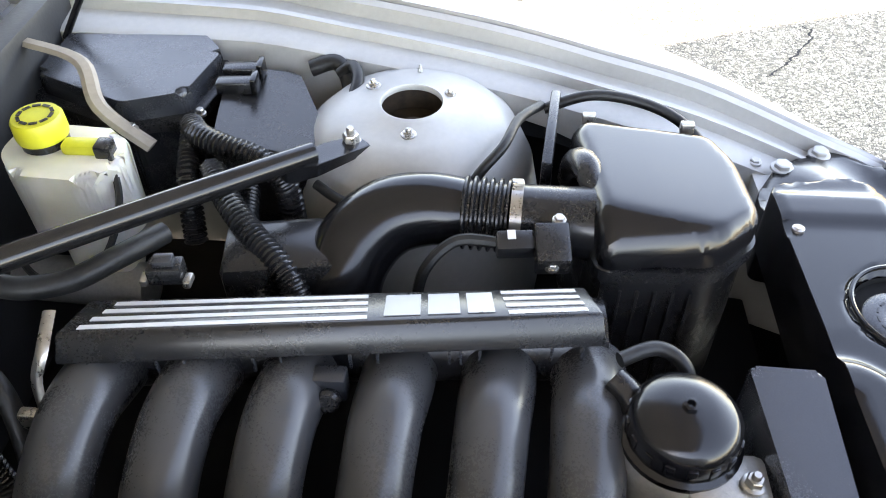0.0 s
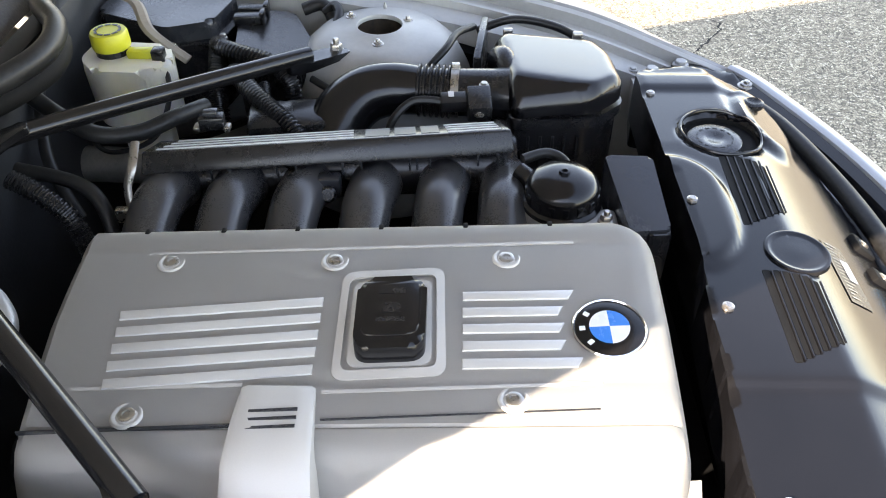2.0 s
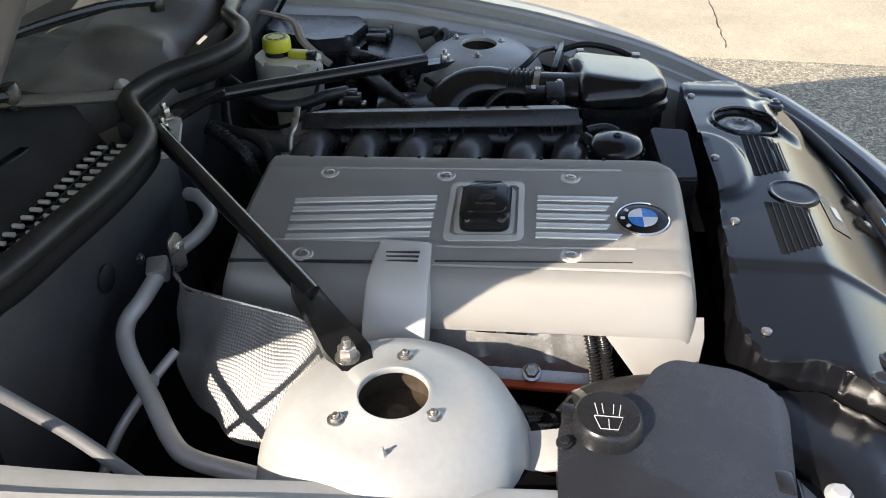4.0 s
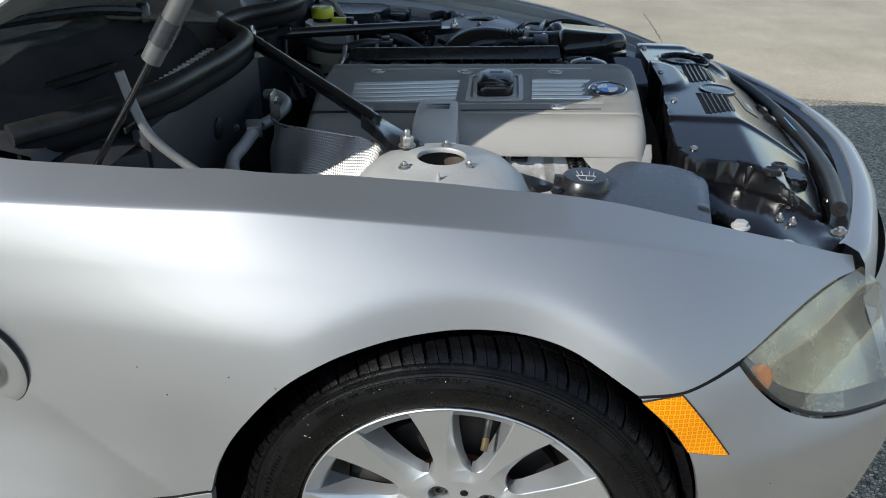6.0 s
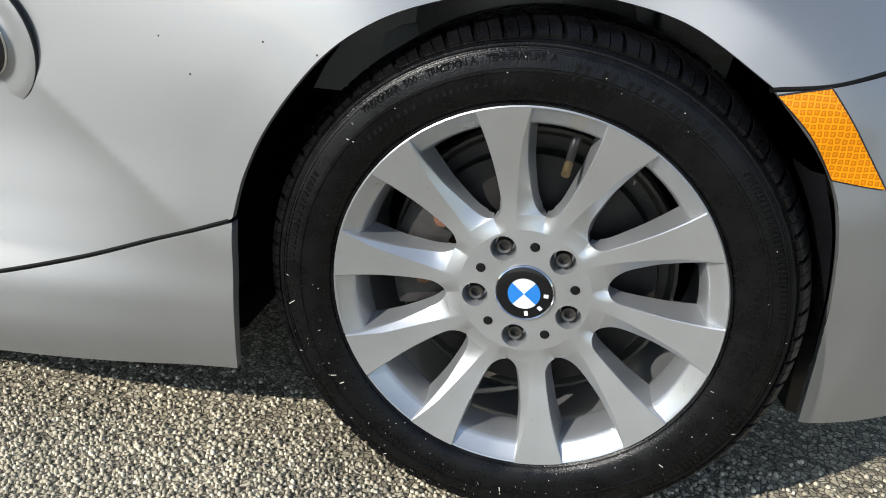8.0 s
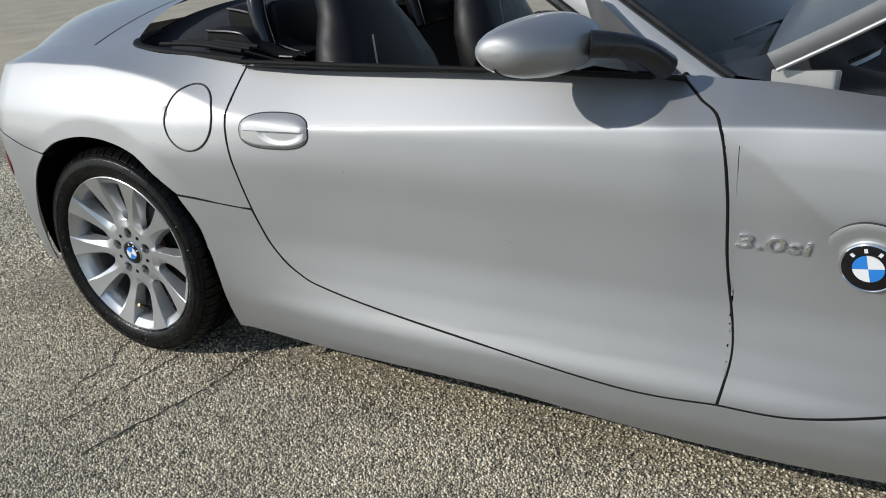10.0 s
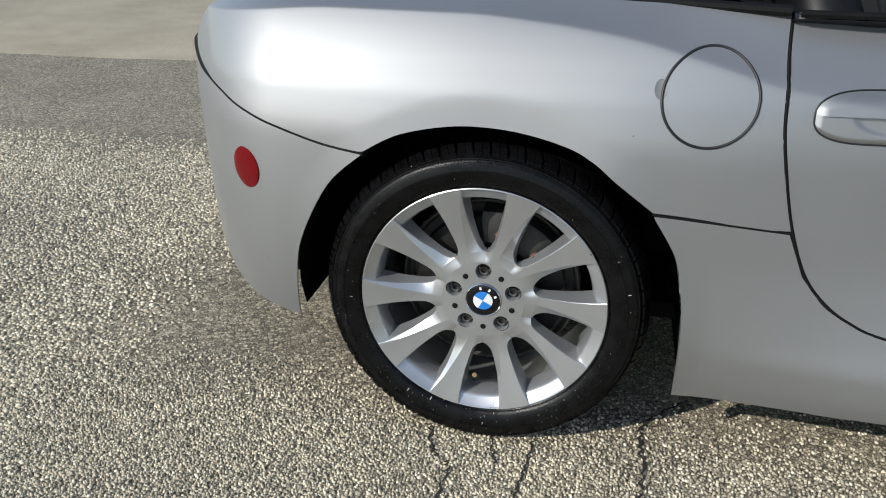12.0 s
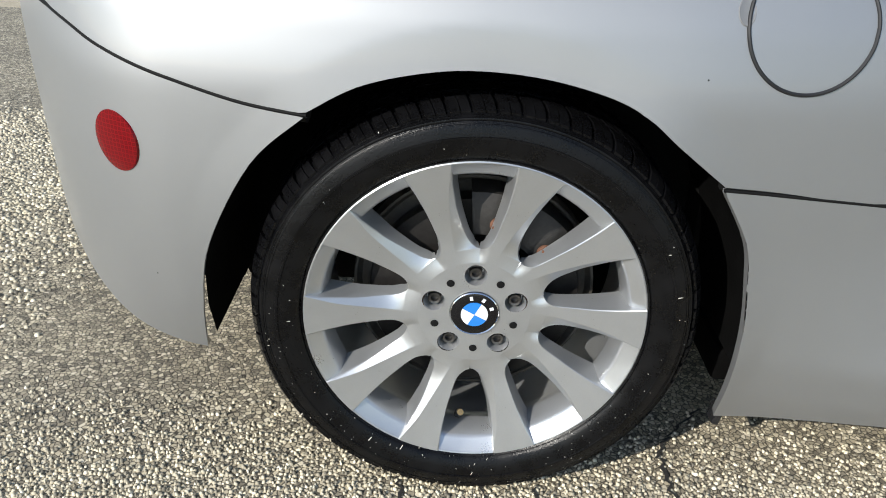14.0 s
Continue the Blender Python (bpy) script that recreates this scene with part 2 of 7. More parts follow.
def hexbolt(where, r=0.008, h=0.007, washer=0.0, turn=(0, 0, 0), bm=None, flange=True):
    """A hexagon head with its flange."""
    m = pose(*where, *turn)
    bm = bm or bmesh.new()
    if flange:
        lathe([(0.0, -0.001), (r * 1.45, -0.001), (r * 1.4, 0.002), (r, 0.003), (0, 0.003)], 20, m, bm)
    lathe([(0, 0.002), (r * 1.08, 0.002), (r * 1.08, h * 0.85), (r * 0.9, h), (0, h)], 6, m, bm)
    return bm


def stud(where, r=0.007, h=0.014, turn=(0, 0, 0)):
    """A nut with its washer and the end of its stud."""
    bm = hexbolt(where, r, h * 0.7, turn=turn)
    lathe([(r * 0.55, 0), (r * 0.55, h), (r * 0.42, h * 1.12), (0, h * 1.12)], 12, pose(*where, *turn), bm)
    return bm


# ---- the car's skin: half width as a function of place ----
MID = 0.05  # the car's centre line lies at y = MID
AXLE_Z, REAR_X = 0.308, -2.495


def glide(xs, ys):
    """A smooth curve through knots, for arrays."""
    xs, ys = np.array(xs, float), np.array(ys, float)
    d = np.diff(ys) / np.diff(xs)
    m = np.r_[d[0], np.where(d[:-1] * d[1:] > 0, 2 * d[:-1] * d[1:] / np.where(d[:-1] + d[1:] == 0, 1, d[:-1] + d[1:]), 0), d[-1]]

    def at(x):
        x = np.clip(np.asarray(x, float), xs[0], xs[-1])
        i = np.clip(np.searchsorted(xs, x) - 1, 0, len(xs) - 2)
        h = xs[i + 1] - xs[i]
        t = (x - xs[i]) / h
        return ys[i] * (1 + 2 * t) * (1 - t) ** 2 + m[i] * h * t * (1 - t) ** 2 + ys[i + 1] * t * t * (3 - 2 * t) + m[i + 1] * h * t * t * (t - 1)

    return at


HEIGHTS = [0.0, 0.12, 0.20, 0.24, 0.30, 0.36, 0.45, 0.55, 0.62, 0.70, 0.76, 0.80, 0.84, 0.90]
DOOR_Y = glide(HEIGHTS, [0.76, 0.825, 0.846, 0.8455, 0.830, 0.816, 0.804, 0.802, 0.803, 0.799, 0.789, 0.775, 0.752, 0.73])
FENDER_Y = glide(HEIGHTS, [0.75, 0.775, 0.80, 0.811, 0.825, 0.838, 0.848, 0.855, 0.853, 0.829, 0.801, 0.780, 0.757, 0.72])
REAR_Y = glide(HEIGHTS, [0.75, 0.775, 0.80, 0.810, 0.822, 0.830, 0.838, 0.844, 0.846, 0.833, 0.806, 0.781, 0.750, 0.70])
CREASE_Z = glide([-3.3, -3.09, -2.77, -2.55, -2.41, -2.27, -2.15, -2.0, -1.8, -1.5, -1.29, -0.9, -0.6, -0.3, -0.15, 0.0, 0.15, 0.3, 0.45, 0.577, 0.8],
                 [0.78, 0.806, 0.834, 0.833, 0.823, 0.804, 0.775, 0.735, 0.713, 0.726, 0.739, 0.759, 0.770, 0.773, 0.763, 0.748, 0.726, 0.692, 0.645, 0.600, 0.5])
CREASE_Y = glide([-1.0, -0.9, -0.6, -0.45, -0.3, -0.15, 0.0, 0.15, 0.3, 0.45, 0.577, 0.8], [0.781, 0.779, 0.786, 0.785, 0.778, 0.762, 0.740, 0.708, 0.662, 0.600, 0.535, 0.38])
ABOVE = glide([-3.3, -2.65, -2.3, -2.0, -1.5, -1.05, -0.99, -0.9, -0.817, -0.7, -0.6, -0.5, -0.4, -0.3, -0.15, 0.0, 0.15, 0.3, 0.45, 0.56, 0.8],
              [3.8, 3.9, 1.88, 1.0, 0.85, 1.1, 1.4, 1.52, 1.75, 2.2, 2.83, 3.6, 4.4, 5.3, 6.9, 7.5, 7.4, 5.0, 3.1, 1.5, 1.5])
RISE = glide([-0.99, -0.9, -0.817, -0.7, -0.6, -0.5, -0.4, -0.3, -0.15, 0.0, 0.15, 0.3, 0.45, 0.56], [0.072, 0.063, 0.054, 0.038, 0.0265, 0.0215, 0.018, 0.016, 0.014, 0.013, 0.013, 0.014, 0.016, 0.020])


def ease(t):
    t = np.clip(t, 0, 1)
    return t * t * (3 - 2 * t)


def front_swell(x, z, y):
    """Draws the front fender's shoulder in towards the nose."""
    zc = CREASE_Z(x)
    wf = np.where(x > -0.15, 1.0, np.exp(-(np.minimum(x + 0.15, 0) / 0.35) ** 2))
    top = FENDER_Y(zc) * wf + DOOR_Y(zc) * (1 - wf) - 1.4 * np.maximum(x - 0.12, 0) ** 2
    w = np.clip((z - 0.53) / (zc - 0.53), 0, 1.25) ** 1.8 * ease((x + 1.0) / 0.22)
    return y + w * (CREASE_Y(x) - top)


def plain_side(x, z):
    wf = np.where(x > -0.15, 1.0, np.exp(-(np.minimum(x + 0.15, 0) / 0.35) ** 2))
    wr = np.where(x < -2.3, 1.0, np.exp(-(np.maximum(x + 2.3, 0) / 0.4) ** 2))
    y = DOOR_Y(z) * (1 - wf) * (1 - wr) + FENDER_Y(z) * wf * (1 - wr) + REAR_Y(z) * wr
    k = np.clip((z - 0.44) / 0.12, 0, 1)
    y = y - (0.85 + 0.55 * k * k * (3 - 2 * k)) * np.maximum(x - 0.12, 0) ** 2 - 0.16 * np.maximum(-2.5 - x, 0) ** 2 - 2.6 * np.maximum(-2.88 - x, 0) ** 2
    y = front_swell(x, z, y)
    # the slanting crease behind the front wheel
    d = ((x + 0.888) * 0.39 + (z - 0.751) * 0.48) / 0.6185
    inside = ease((x + 1.02) / 0.20) * ease((0.70 - (x + 1.0)) / 0.15)
    soft = 0.5 * (-d + np.sqrt(d * d + 0.003 ** 2))
    return y - 0.20 * soft * np.exp(-soft / 0.12) * inside


def skin(x, z):
    """Distance of the skin from the line y = 0 on the car's right side."""
    x, z = np.asarray(x, float), np.asarray(z, float)
    low = base = plain_side(x, z)
    for cx, rim_r, bend in ((0.0, 0.381, 0.010), (REAR_X, 0.402, 0.005)):  # the flat lip round each wheel arch
        r = np.hypot(x - cx, z - AXLE_Z)
        out = 0.5 * (r - rim_r + np.sqrt((r - rim_r) ** 2 + bend ** 2)) + rim_r
        k = out / np.maximum(r, 1e-6)
        lip = plain_side(cx + (x - cx) * k, AXLE_Z + (z - AXLE_Z) * k)
        low = low + 0.9 * (lip - base) + 0.10 * (out - r) * (r < rim_r + 0.05)
    zc = CREASE_Z(x)
    up = plain_side(x, zc) - ABOVE(x) * (z - zc)
    return 0.5 * (low + up - np.sqrt((low - up) ** 2 + 0.003 ** 2))


def sided(y, side):
    return -y if side < 0 else 2 * MID + y


def outline(*runs):
    """Joins curves, each given by its knots, into one closed outline."""
    out = []
    for run in runs:
        line = smooth_line([(x, z, 0) for x, z in run], 6) if len(run) > 2 else [Vector((x, z, 0)) for x, z in run]
        for p in line:
            if not out or (out[-1] - p).length > 0.002:
                out.append(p)
    if (out[0] - out[-1]).length < 0.002:
        out.pop()
    return [(p.x, p.y) for p in out]


def panel(name, edge, material, parent, label="", side=-1, proud=0.0, hem=0.02, step=0.0145, fine=True, surf=None):
    """A pressed panel of the car's side, cut out of the skin along an outline in (x, z), with its folded hem."""
    surf = surf or skin
    bm = bmesh.new()
    ring = [bm.verts.new((x, 0, z - float(CREASE_Z(x)))) for x, z in edge]
    bm.faces.new(ring)
    bmesh.ops.triangulate(bm, faces=bm.faces)
    xs, vs = [v.co.x for v in bm.verts], [v.co.z for v in bm.verts]
    cuts = [(x, "x") for x in np.arange(math.floor(min(xs) / step) * step, max(xs), step)]
    cuts += [(v, "z") for v in np.arange(math.floor(min(vs) / step) * step, max(vs), step)]
    if fine:
        cuts += [(v, "z") for v in (-0.016, -0.009, -0.004, -0.0015, 0.0015, 0.004, 0.007, 0.010) if min(vs) < v < max(vs)]
    if side > 0:
        cuts = cuts[::2]
    for value, axis in cuts:
        co, no = ((value, 0, 0), (1, 0, 0)) if axis == "x" else ((0, 0, value), (0, 0, 1))
        bmesh.ops.bisect_plane(bm, geom=bm.verts[:] + bm.edges[:] + bm.faces[:], plane_co=co, plane_no=no, dist=1e-5)
    bm.verts.ensure_lookup_table()
    x = np.array([v.co.x for v in bm.verts])
    z = np.array([v.co.z for v in bm.verts]) + CREASE_Z(x)
    y, e = surf(x, z) + proud, 0.003
    gx, gz = (surf(x + e, z) - surf(x - e, z)) / (2 * e), (surf(x, z + e) - surf(x, z - e)) / (2 * e)
    n = np.stack([-gx, np.ones_like(gx), -gz], 1)
    n /= np.linalg.norm(n, axis=1, keepdims=True)
    sign = -1 if side < 0 else 1
    for v, a, b, c in zip(bm.verts, x, y, z):
        v.co = (a, sided(b, side), c)
    n[:, 1] *= sign
    normals = [Vector(q) for q in n]
    border = [ed for ed in bm.edges if ed.is_boundary]
    inner = {}
    count = len(bm.verts)
    for ed in border:
        for v in ed.verts:
            if v.index not in inner:
                inner[v.index] = (v, bm.verts.new(v.co - normals[v.index] * 0.0015), bm.verts.new(v.co - normals[v.index] * hem))
    for ed in border:
        a, b = inner[ed.verts[0].index], inner[ed.verts[1].index]
        bm.faces.new((a[0], b[0], b[1], a[1]))
        bm.faces.new((a[1], b[1], b[2], a[2]))
    bm.verts.index_update()
    bmesh.ops.recalc_face_normals(bm, faces=bm.faces)
    probe = max((f for f in bm.faces if all(v.index < count for v in f.verts)), key=lambda f: f.calc_area())
    if probe.normal.y * sign < 0:
        bmesh.ops.reverse_faces(bm, faces=bm.faces)
    every = [tuple(normals[v.index]) if v.index < count else (0, 0, 0) for v in bm.verts]
    me = bpy.data.meshes.new(name)
    bm.to_mesh(me)
    bm.free()
    me.materials.append(material)
    me.shade_smooth()
    me.normals_split_custom_set_from_vertices(every)
    return part(name, me, material, parent, label)


def seam(name, pts, radius, material, parent, side=-1, proud=0.0, label="", n=12):
    """A bead that follows the skin along (x, z) points."""
    line = smooth_line([(x, z, 0) for x, z in pts], n)
    return part(name, tube([(p.x, sided(float(skin(p.x, p.y)) + proud, side), p.y) for p in line], radius, 1, 8), material, parent, label)


# ---- ground ----
def ground_mesh():
    bm = bmesh.new()
    xs = sorted({-400.0, -60.0, -15.0, -6.0, *np.linspace(-4, 3, 29), 6.0, 15.0, 60.0, 400.0})
    ys = sorted({-400.0, -60.0, -15.0, -6.0, *np.linspace(-3.5, 4.5, 33), 8.0, 15.0, 60.0, 400.0})
    grid = [[bm.verts.new((x, y, 0.0)) for y in ys] for x in xs]
    for a, b in zip(grid, grid[1:]):
        for i in range(len(ys) - 1):
            bm.faces.new((a[i], b[i], b[i + 1], a[i + 1]))
    return bm


ground = tagged(part("ground", ground_mesh(), ASPHALT), "worn grey-tan asphalt car park with coarse aggregate", "ground", kind="structure")



def pavement_material():
    m, nodes, links, b = tree("pale_pavement")
    where = nodes.new("ShaderNodeTexCoord").outputs["Object"]
    mix = nodes.new("ShaderNodeMix")
    mix.data_type, mix.blend_type = "RGBA", "MULTIPLY"
    mix.inputs["Factor"].default_value = 1.0
    fine = grain(nodes, links, 170.0, 3.0, 0.7, where)
    links.new(ramp(nodes, links, fine, [(0.30, (0.21, 0.186, 0.142)), (0.52, (0.37, 0.33, 0.252)), (0.72, (0.53, 0.478, 0.375))]), mix.inputs["A"])
    links.new(ramp(nodes, links, grain(nodes, links, 1.6, 6.0, 0.65, where), [(0.3, (0.80, 0.78, 0.74)), (0.65, (1.08, 1.06, 1.02))]), mix.inputs["B"])
    links.new(mix.outputs["Result"], b.inputs["Base Color"])
    b.inputs["Roughness"].default_value = 0.85
    n = nodes.new("ShaderNodeBump")
    n.inputs["Strength"].default_value, n.inputs["Distance"].default_value = 0.5, 0.003
    links.new(fine, n.inputs["Height"])
    links.new(n.outputs[0], b.inputs["Normal"])
    return m


def pavement_mesh():
    rows = []
    for x in (-60.0, -20.0, *np.linspace(-10, 6, 33), 15.0, 60.0):
        y = 2.50 + 0.03 * math.sin(x * 2.3) + 0.02 * math.sin(x * 6.1)
        rows.append([(x, y, 0.0), (x, y + 0.01, 0.0042), (x, 6.0, 0.0042), (x, 15.0, 0.0042), (x, 80.0, 0.0042)])
    return sheet(rows)


tagged(part("pavement", pavement_mesh(), pavement_material()), "pale tan worn pavement beside the asphalt", "pavement", kind="structure")

# ---- the car ----
car = empty("roadster_car", "silver metallic two-seat roadster with raised hood on asphalt", "car")

GAP_FRONT = [(-0.990, 0.826), (-0.950, 0.797), (-0.903, 0.760), (-0.882, 0.648), (-0.874, 0.515), (-0.856, 0.40), (-0.853, 0.33), (-0.868, 0.243)]
SILL_LINE = [(-0.868, 0.243), (-0.736, 0.246), (-0.565, 0.287), (-0.44, 0.331), (-0.339, 0.371)]
ARCH_FRONT = [(-0.337, 0.374), (-0.319, 0.428), (-0.283, 0.492), (-0.223, 0.565), (-0.165, 0.606), (-0.103, 0.628), (-0.043, 0.638), (0.01, 0.640), (0.076, 0.633), (0.142, 0.614), (0.219, 0.567)]
NOSE_GAP = [(0.219, 0.568), (0.271, 0.574), (0.346, 0.590), (0.416, 0.607), (0.500, 0.616), (0.560, 0.612)]
FENDER_TOP = [(x, float(CREASE_Z(x) + RISE(x))) for x in (0.56, 0.45, 0.3, 0.15, 0.0, -0.15, -0.3, -0.4, -0.5, -0.6, -0.7, -0.817, -0.9, -0.985)]
FENDER = outline(GAP_FRONT, SILL_LINE, ARCH_FRONT, NOSE_GAP, FENDER_TOP)
DOOR_REAR = [(-2.012, 0.841), (-2.019, 0.772), (-2.017, 0.684), (-2.001, 0.600), (-1.976, 0.510), (-1.942, 0.430), (-1.901, 0.381), (-1.855, 0.350), (-1.8, 0.330), (-1.645, 0.303), (-1.40, 0.274), (-1.063, 0.238), (-0.873, 0.243)]
DOOR = outline([(x - 0.006, z) for x, z in GAP_FRONT][::-1], [(-0.998, 0.828), (-1.5, 0.836), (-2.012, 0.841)], DOOR_REAR)
ARCH_REAR = [(-2.205, 0.531), (-2.269, 0.580), (-2.309, 0.612), (-2.354, 0.634), (-2.431, 0.652), (-2.512, 0.658), (-2.579, 0.652), (-2.65, 0.634), (-2.709, 0.602)]
BUMPER_GAP = [(-2.709, 0.600), (-2.786, 0.610), (-2.876, 0.634), (-2.968, 0.661), (-3.035, 0.682), (-3.2, 0.715)]
QUARTER = outline([(x - 0.006, z) for x, z in DOOR_REAR[:5]], [(-1.982, 0.510), (-2.205, 0.531)], ARCH_REAR, BUMPER_GAP,
                  [(-3.2, 0.715), (-3.14, 0.78), (-3.06, 0.835)], [(-3.06, 0.835), (-2.885, 0.857), (-2.639, 0.863), (-2.486, 0.866), (-2.44, 0.861), (-2.301, 0.852), (-2.018, 0.843)])
SILL = outline([(x, z - 0.005) for x, z in SILL_LINE[::-1]], [(x - (0.007 if x < -1.89 else 0.0), z - (0.003 if x < -1.89 else 0.005)) for x, z in DOOR_REAR[5:-1][::-1]], [(-1.983, 0.505), (-2.09, 0.515), (-2.203, 0.526)],
               [(-2.205, 0.526), (-2.160, 0.452), (-2.144, 0.39), (-2.133, 0.32), (-2.129, 0.24), (-2.128, 0.142)],
               [(-2.128, 0.142), (-1.98, 0.155), (-1.4, 0.165), (-1.09, 0.144), (-0.816, 0.132), (-0.577, 0.133), (-0.364, 0.143)], [(-0.364, 0.143), (-0.350, 0.25), (-0.339, 0.366)])
BUMPER_FRONT = outline([(0.222, 0.563), (0.271, 0.570), (0.347, 0.585)], [(0.347, 0.585), (0.385, 0.541), (0.432, 0.502), (0.506, 0.472), (0.62, 0.452)], [(0.62, 0.452), (0.64, 0.36), (0.63, 0.24)],
                       [(0.63, 0.24), (0.58, 0.185), (0.50, 0.155), (0.42, 0.150), (0.342, 0.156)], [(0.342, 0.156), (0.331, 0.32), (0.311, 0.43), (0.283, 0.495), (0.222, 0.563)])
BUMPER_REAR = outline([(x, z - 0.005) for x, z in BUMPER_GAP], [(-3.2, 0.71), (-3.25, 0.55), (-3.23, 0.40), (-3.18, 0.30)], [(-3.18, 0.30), (-3.075, 0.262), (-3.002, 0.241), (-2.927, 0.232), (-2.876, 0.226)],
                      [(-2.876, 0.226), (-2.869, 0.312), (-2.848, 0.41), (-2.783, 0.53), (-2.712, 0.596)])

# the far door stands open on its front hinge
OPEN = Matrix.Translation((-0.92, 0.87, 0)) @ Matrix.Rotation(radians(-62), 4, "Z") @ Matrix.Translation((0.92, -0.87, 0))
for side in (-1, 1):
    fender = panel("front_fender", FENDER, PAINT, car, "silver front fender with slanting crease", side, hem=0.008, step=0.010)
    door = panel("door", DOOR, PAINT, car, "silver door with sharp shoulder line" if side < 0 else "silver door standing open", side)
    if side > 0:
        door.matrix_basis = OPEN
    quarter = panel("rear_quarter_panel", QUARTER, PAINT, car, "swelling silver rear quarter panel", side, hem=0.008, step=0.010)
    rocker = panel("rocker_panel", SILL, PAINT, car, "silver side skirt", side, hem=0.014)
    panel("front_bumper_side", BUMPER_FRONT, PAINT, car, "silver front bumper corner", side, hem=0.010)
    panel("rear_bumper_side", BUMPER_REAR, PAINT, car, "silver rear bumper corner", side, hem=0.004)
    if side < 0:
        RIGHT_FENDER, RIGHT_DOOR, RIGHT_QUARTER = fender, door, quarter
    # dark shut lines lie behind the skin
    for line in (GAP_FRONT, DOOR_REAR, SILL_LINE) if side < 0 else (SILL_LINE,):
        seam("shut_line_backing", [(x - 0.003, z - 0.002) for x, z in line], 0.0075, MATTE, car, side, -0.017)
        seam("shut_line", [(x - 0.003, z - 0.002) for x, z in line], 0.0030, MATTE, car, side, -0.0021)
    for line in (BUMPER_GAP, [(-1.975, 0.507), (-2.09, 0.518), (-2.205, 0.529)], NOSE_GAP[:3]):
        seam("shut_line", [(x, z - 0.0024) for x, z in line], 0.0026, MATTE, car, side, -0.0017)
    seam("shut_line_backing", [(x, z - 0.002) for x, z in BUMPER_GAP], 0.016, MATTE, car, side, -0.022)
    seam("shut_line_backing", [(x, z - 0.002) for x, z in NOSE_GAP[:3]], 0.0075, MATTE, car, side, -0.017)
    seam("shut_line_backing", [(-1.975, 0.507), (-2.09, 0.518), (-2.205, 0.529)], 0.0075, MATTE, car, side, -0.017)


# wheel wells, underbody and tail, which close the body
def well(cx, side):
    rows = []
    for k in range(25):
        a = math.pi * (-0.05 + 1.10 * k / 24)
        r = 0.371
        rows.append([(cx + r * math.cos(a) * 1.0, sided(min(y, float(skin(cx + r * math.cos(a) * 1.05, max(0.16, AXLE_Z + r * math.sin(a) * 1.03))) - 0.007), side), AXLE_Z + r * math.sin(a)) for y in (0.825, 0.78, 0.70, 0.60, 0.50)])
    bm = sheet(rows)
    rows = [[(cx + 0.371 * r * math.cos(a), sided(0.50, side), AXLE_Z + 0.371 * r * math.sin(a)) for r in (0.0, 0.5, 1.0)] for a in (math.pi * (-0.05 + 1.10 * k / 24) for k in range(25))]
    sheet(rows, bm)
    return bm


for side in (-1, 1):
    for cx in (0.0, REAR_X):
        part("wheel_well", well(cx, side), LINING, car, "black wheel housing liner")
for ends, wide in (((-3.05, -2.90), 1.05), ((-2.90, -2.12), 1.02), ((-2.12, -0.38), 1.56), ((-0.38, 0.38), 1.02), ((0.38, 0.60), 1.30)):
    part("underbody", box((ends[1] - ends[0], wide, 0.06), ((ends[0] + ends[1]) / 2, MID, 0.19), 0.01), LINING, car, "dark underbody")
tail_rows = []
for z in (0.32, 0.42, 0.55, 0.68, 0.76, 0.83):
    x0 = {0.32: -3.18, 0.42: -3.225, 0.55: -3.24, 0.68: -3.20, 0.76: -3.15, 0.83: -3.06}[z]
    y0 = float(skin(x0, z))
    tail_rows.append([(x0 - 0.10 * (1 - u * u), MID + (y0 + MID) * u, z) for u in np.linspace(-1, 1, 25)])
part("tail_panel", sheet(tail_rows), PAINT, car, "silver tail panel")


# ---- wheels ----
def band(stops):
    r, a = zip(*stops)
    return lambda q: float(np.interp(q, r, a))


# angles in degrees from a spoke's foot on the rim: the ridge along its face, and the window's two sides
RIDGE = glide([0.070, 0.10, 0.12, 0.15, 0.18, 0.20, 0.2212], [-4.5, -8.0, -9.5, -11.3, -12.8, -14.3, -15.7])
WINDOW_LOW = glide([0.0944, 0.0955, 0.0975, 0.1005, 0.106, 0.113, 0.13, 0.16, 0.19, 0.2212], [9.0, 6.4, 4.4, 2.7, 0.9, 0.0, -0.8, -1.3, -1.0, -0.2])
WINDOW_HIGH = glide([0.0944, 0.0955, 0.0975, 0.1005, 0.106, 0.115, 0.13, 0.16, 0.19, 0.2212], [9.0, 11.4, 13.2, 15.0, 17.0, 18.7, 20.0, 21.1, 20.9, 20.1])
FACET = glide([0.074, 0.080, 0.09, 0.10, 0.12, 0.15, 0.18, 0.20, 0.2212], [0.0, 0.0016, 0.0050, 0.0078, 0.0102, 0.0085, 0.0052, 0.0026, 0.0])


def at_polar(r, degrees, depth):
    return (r * math.cos(radians(degrees)), depth, r * math.sin(radians(degrees)))


def face_depth(r):
    """How far the spokes' faces lie behind the rim's edge."""
    cone = 0.245 * (0.2190 - r) - 0.0006
    return 0.5 * (cone + 0.0255 - math.sqrt((cone - 0.0255) ** 2 + 0.004 ** 2))


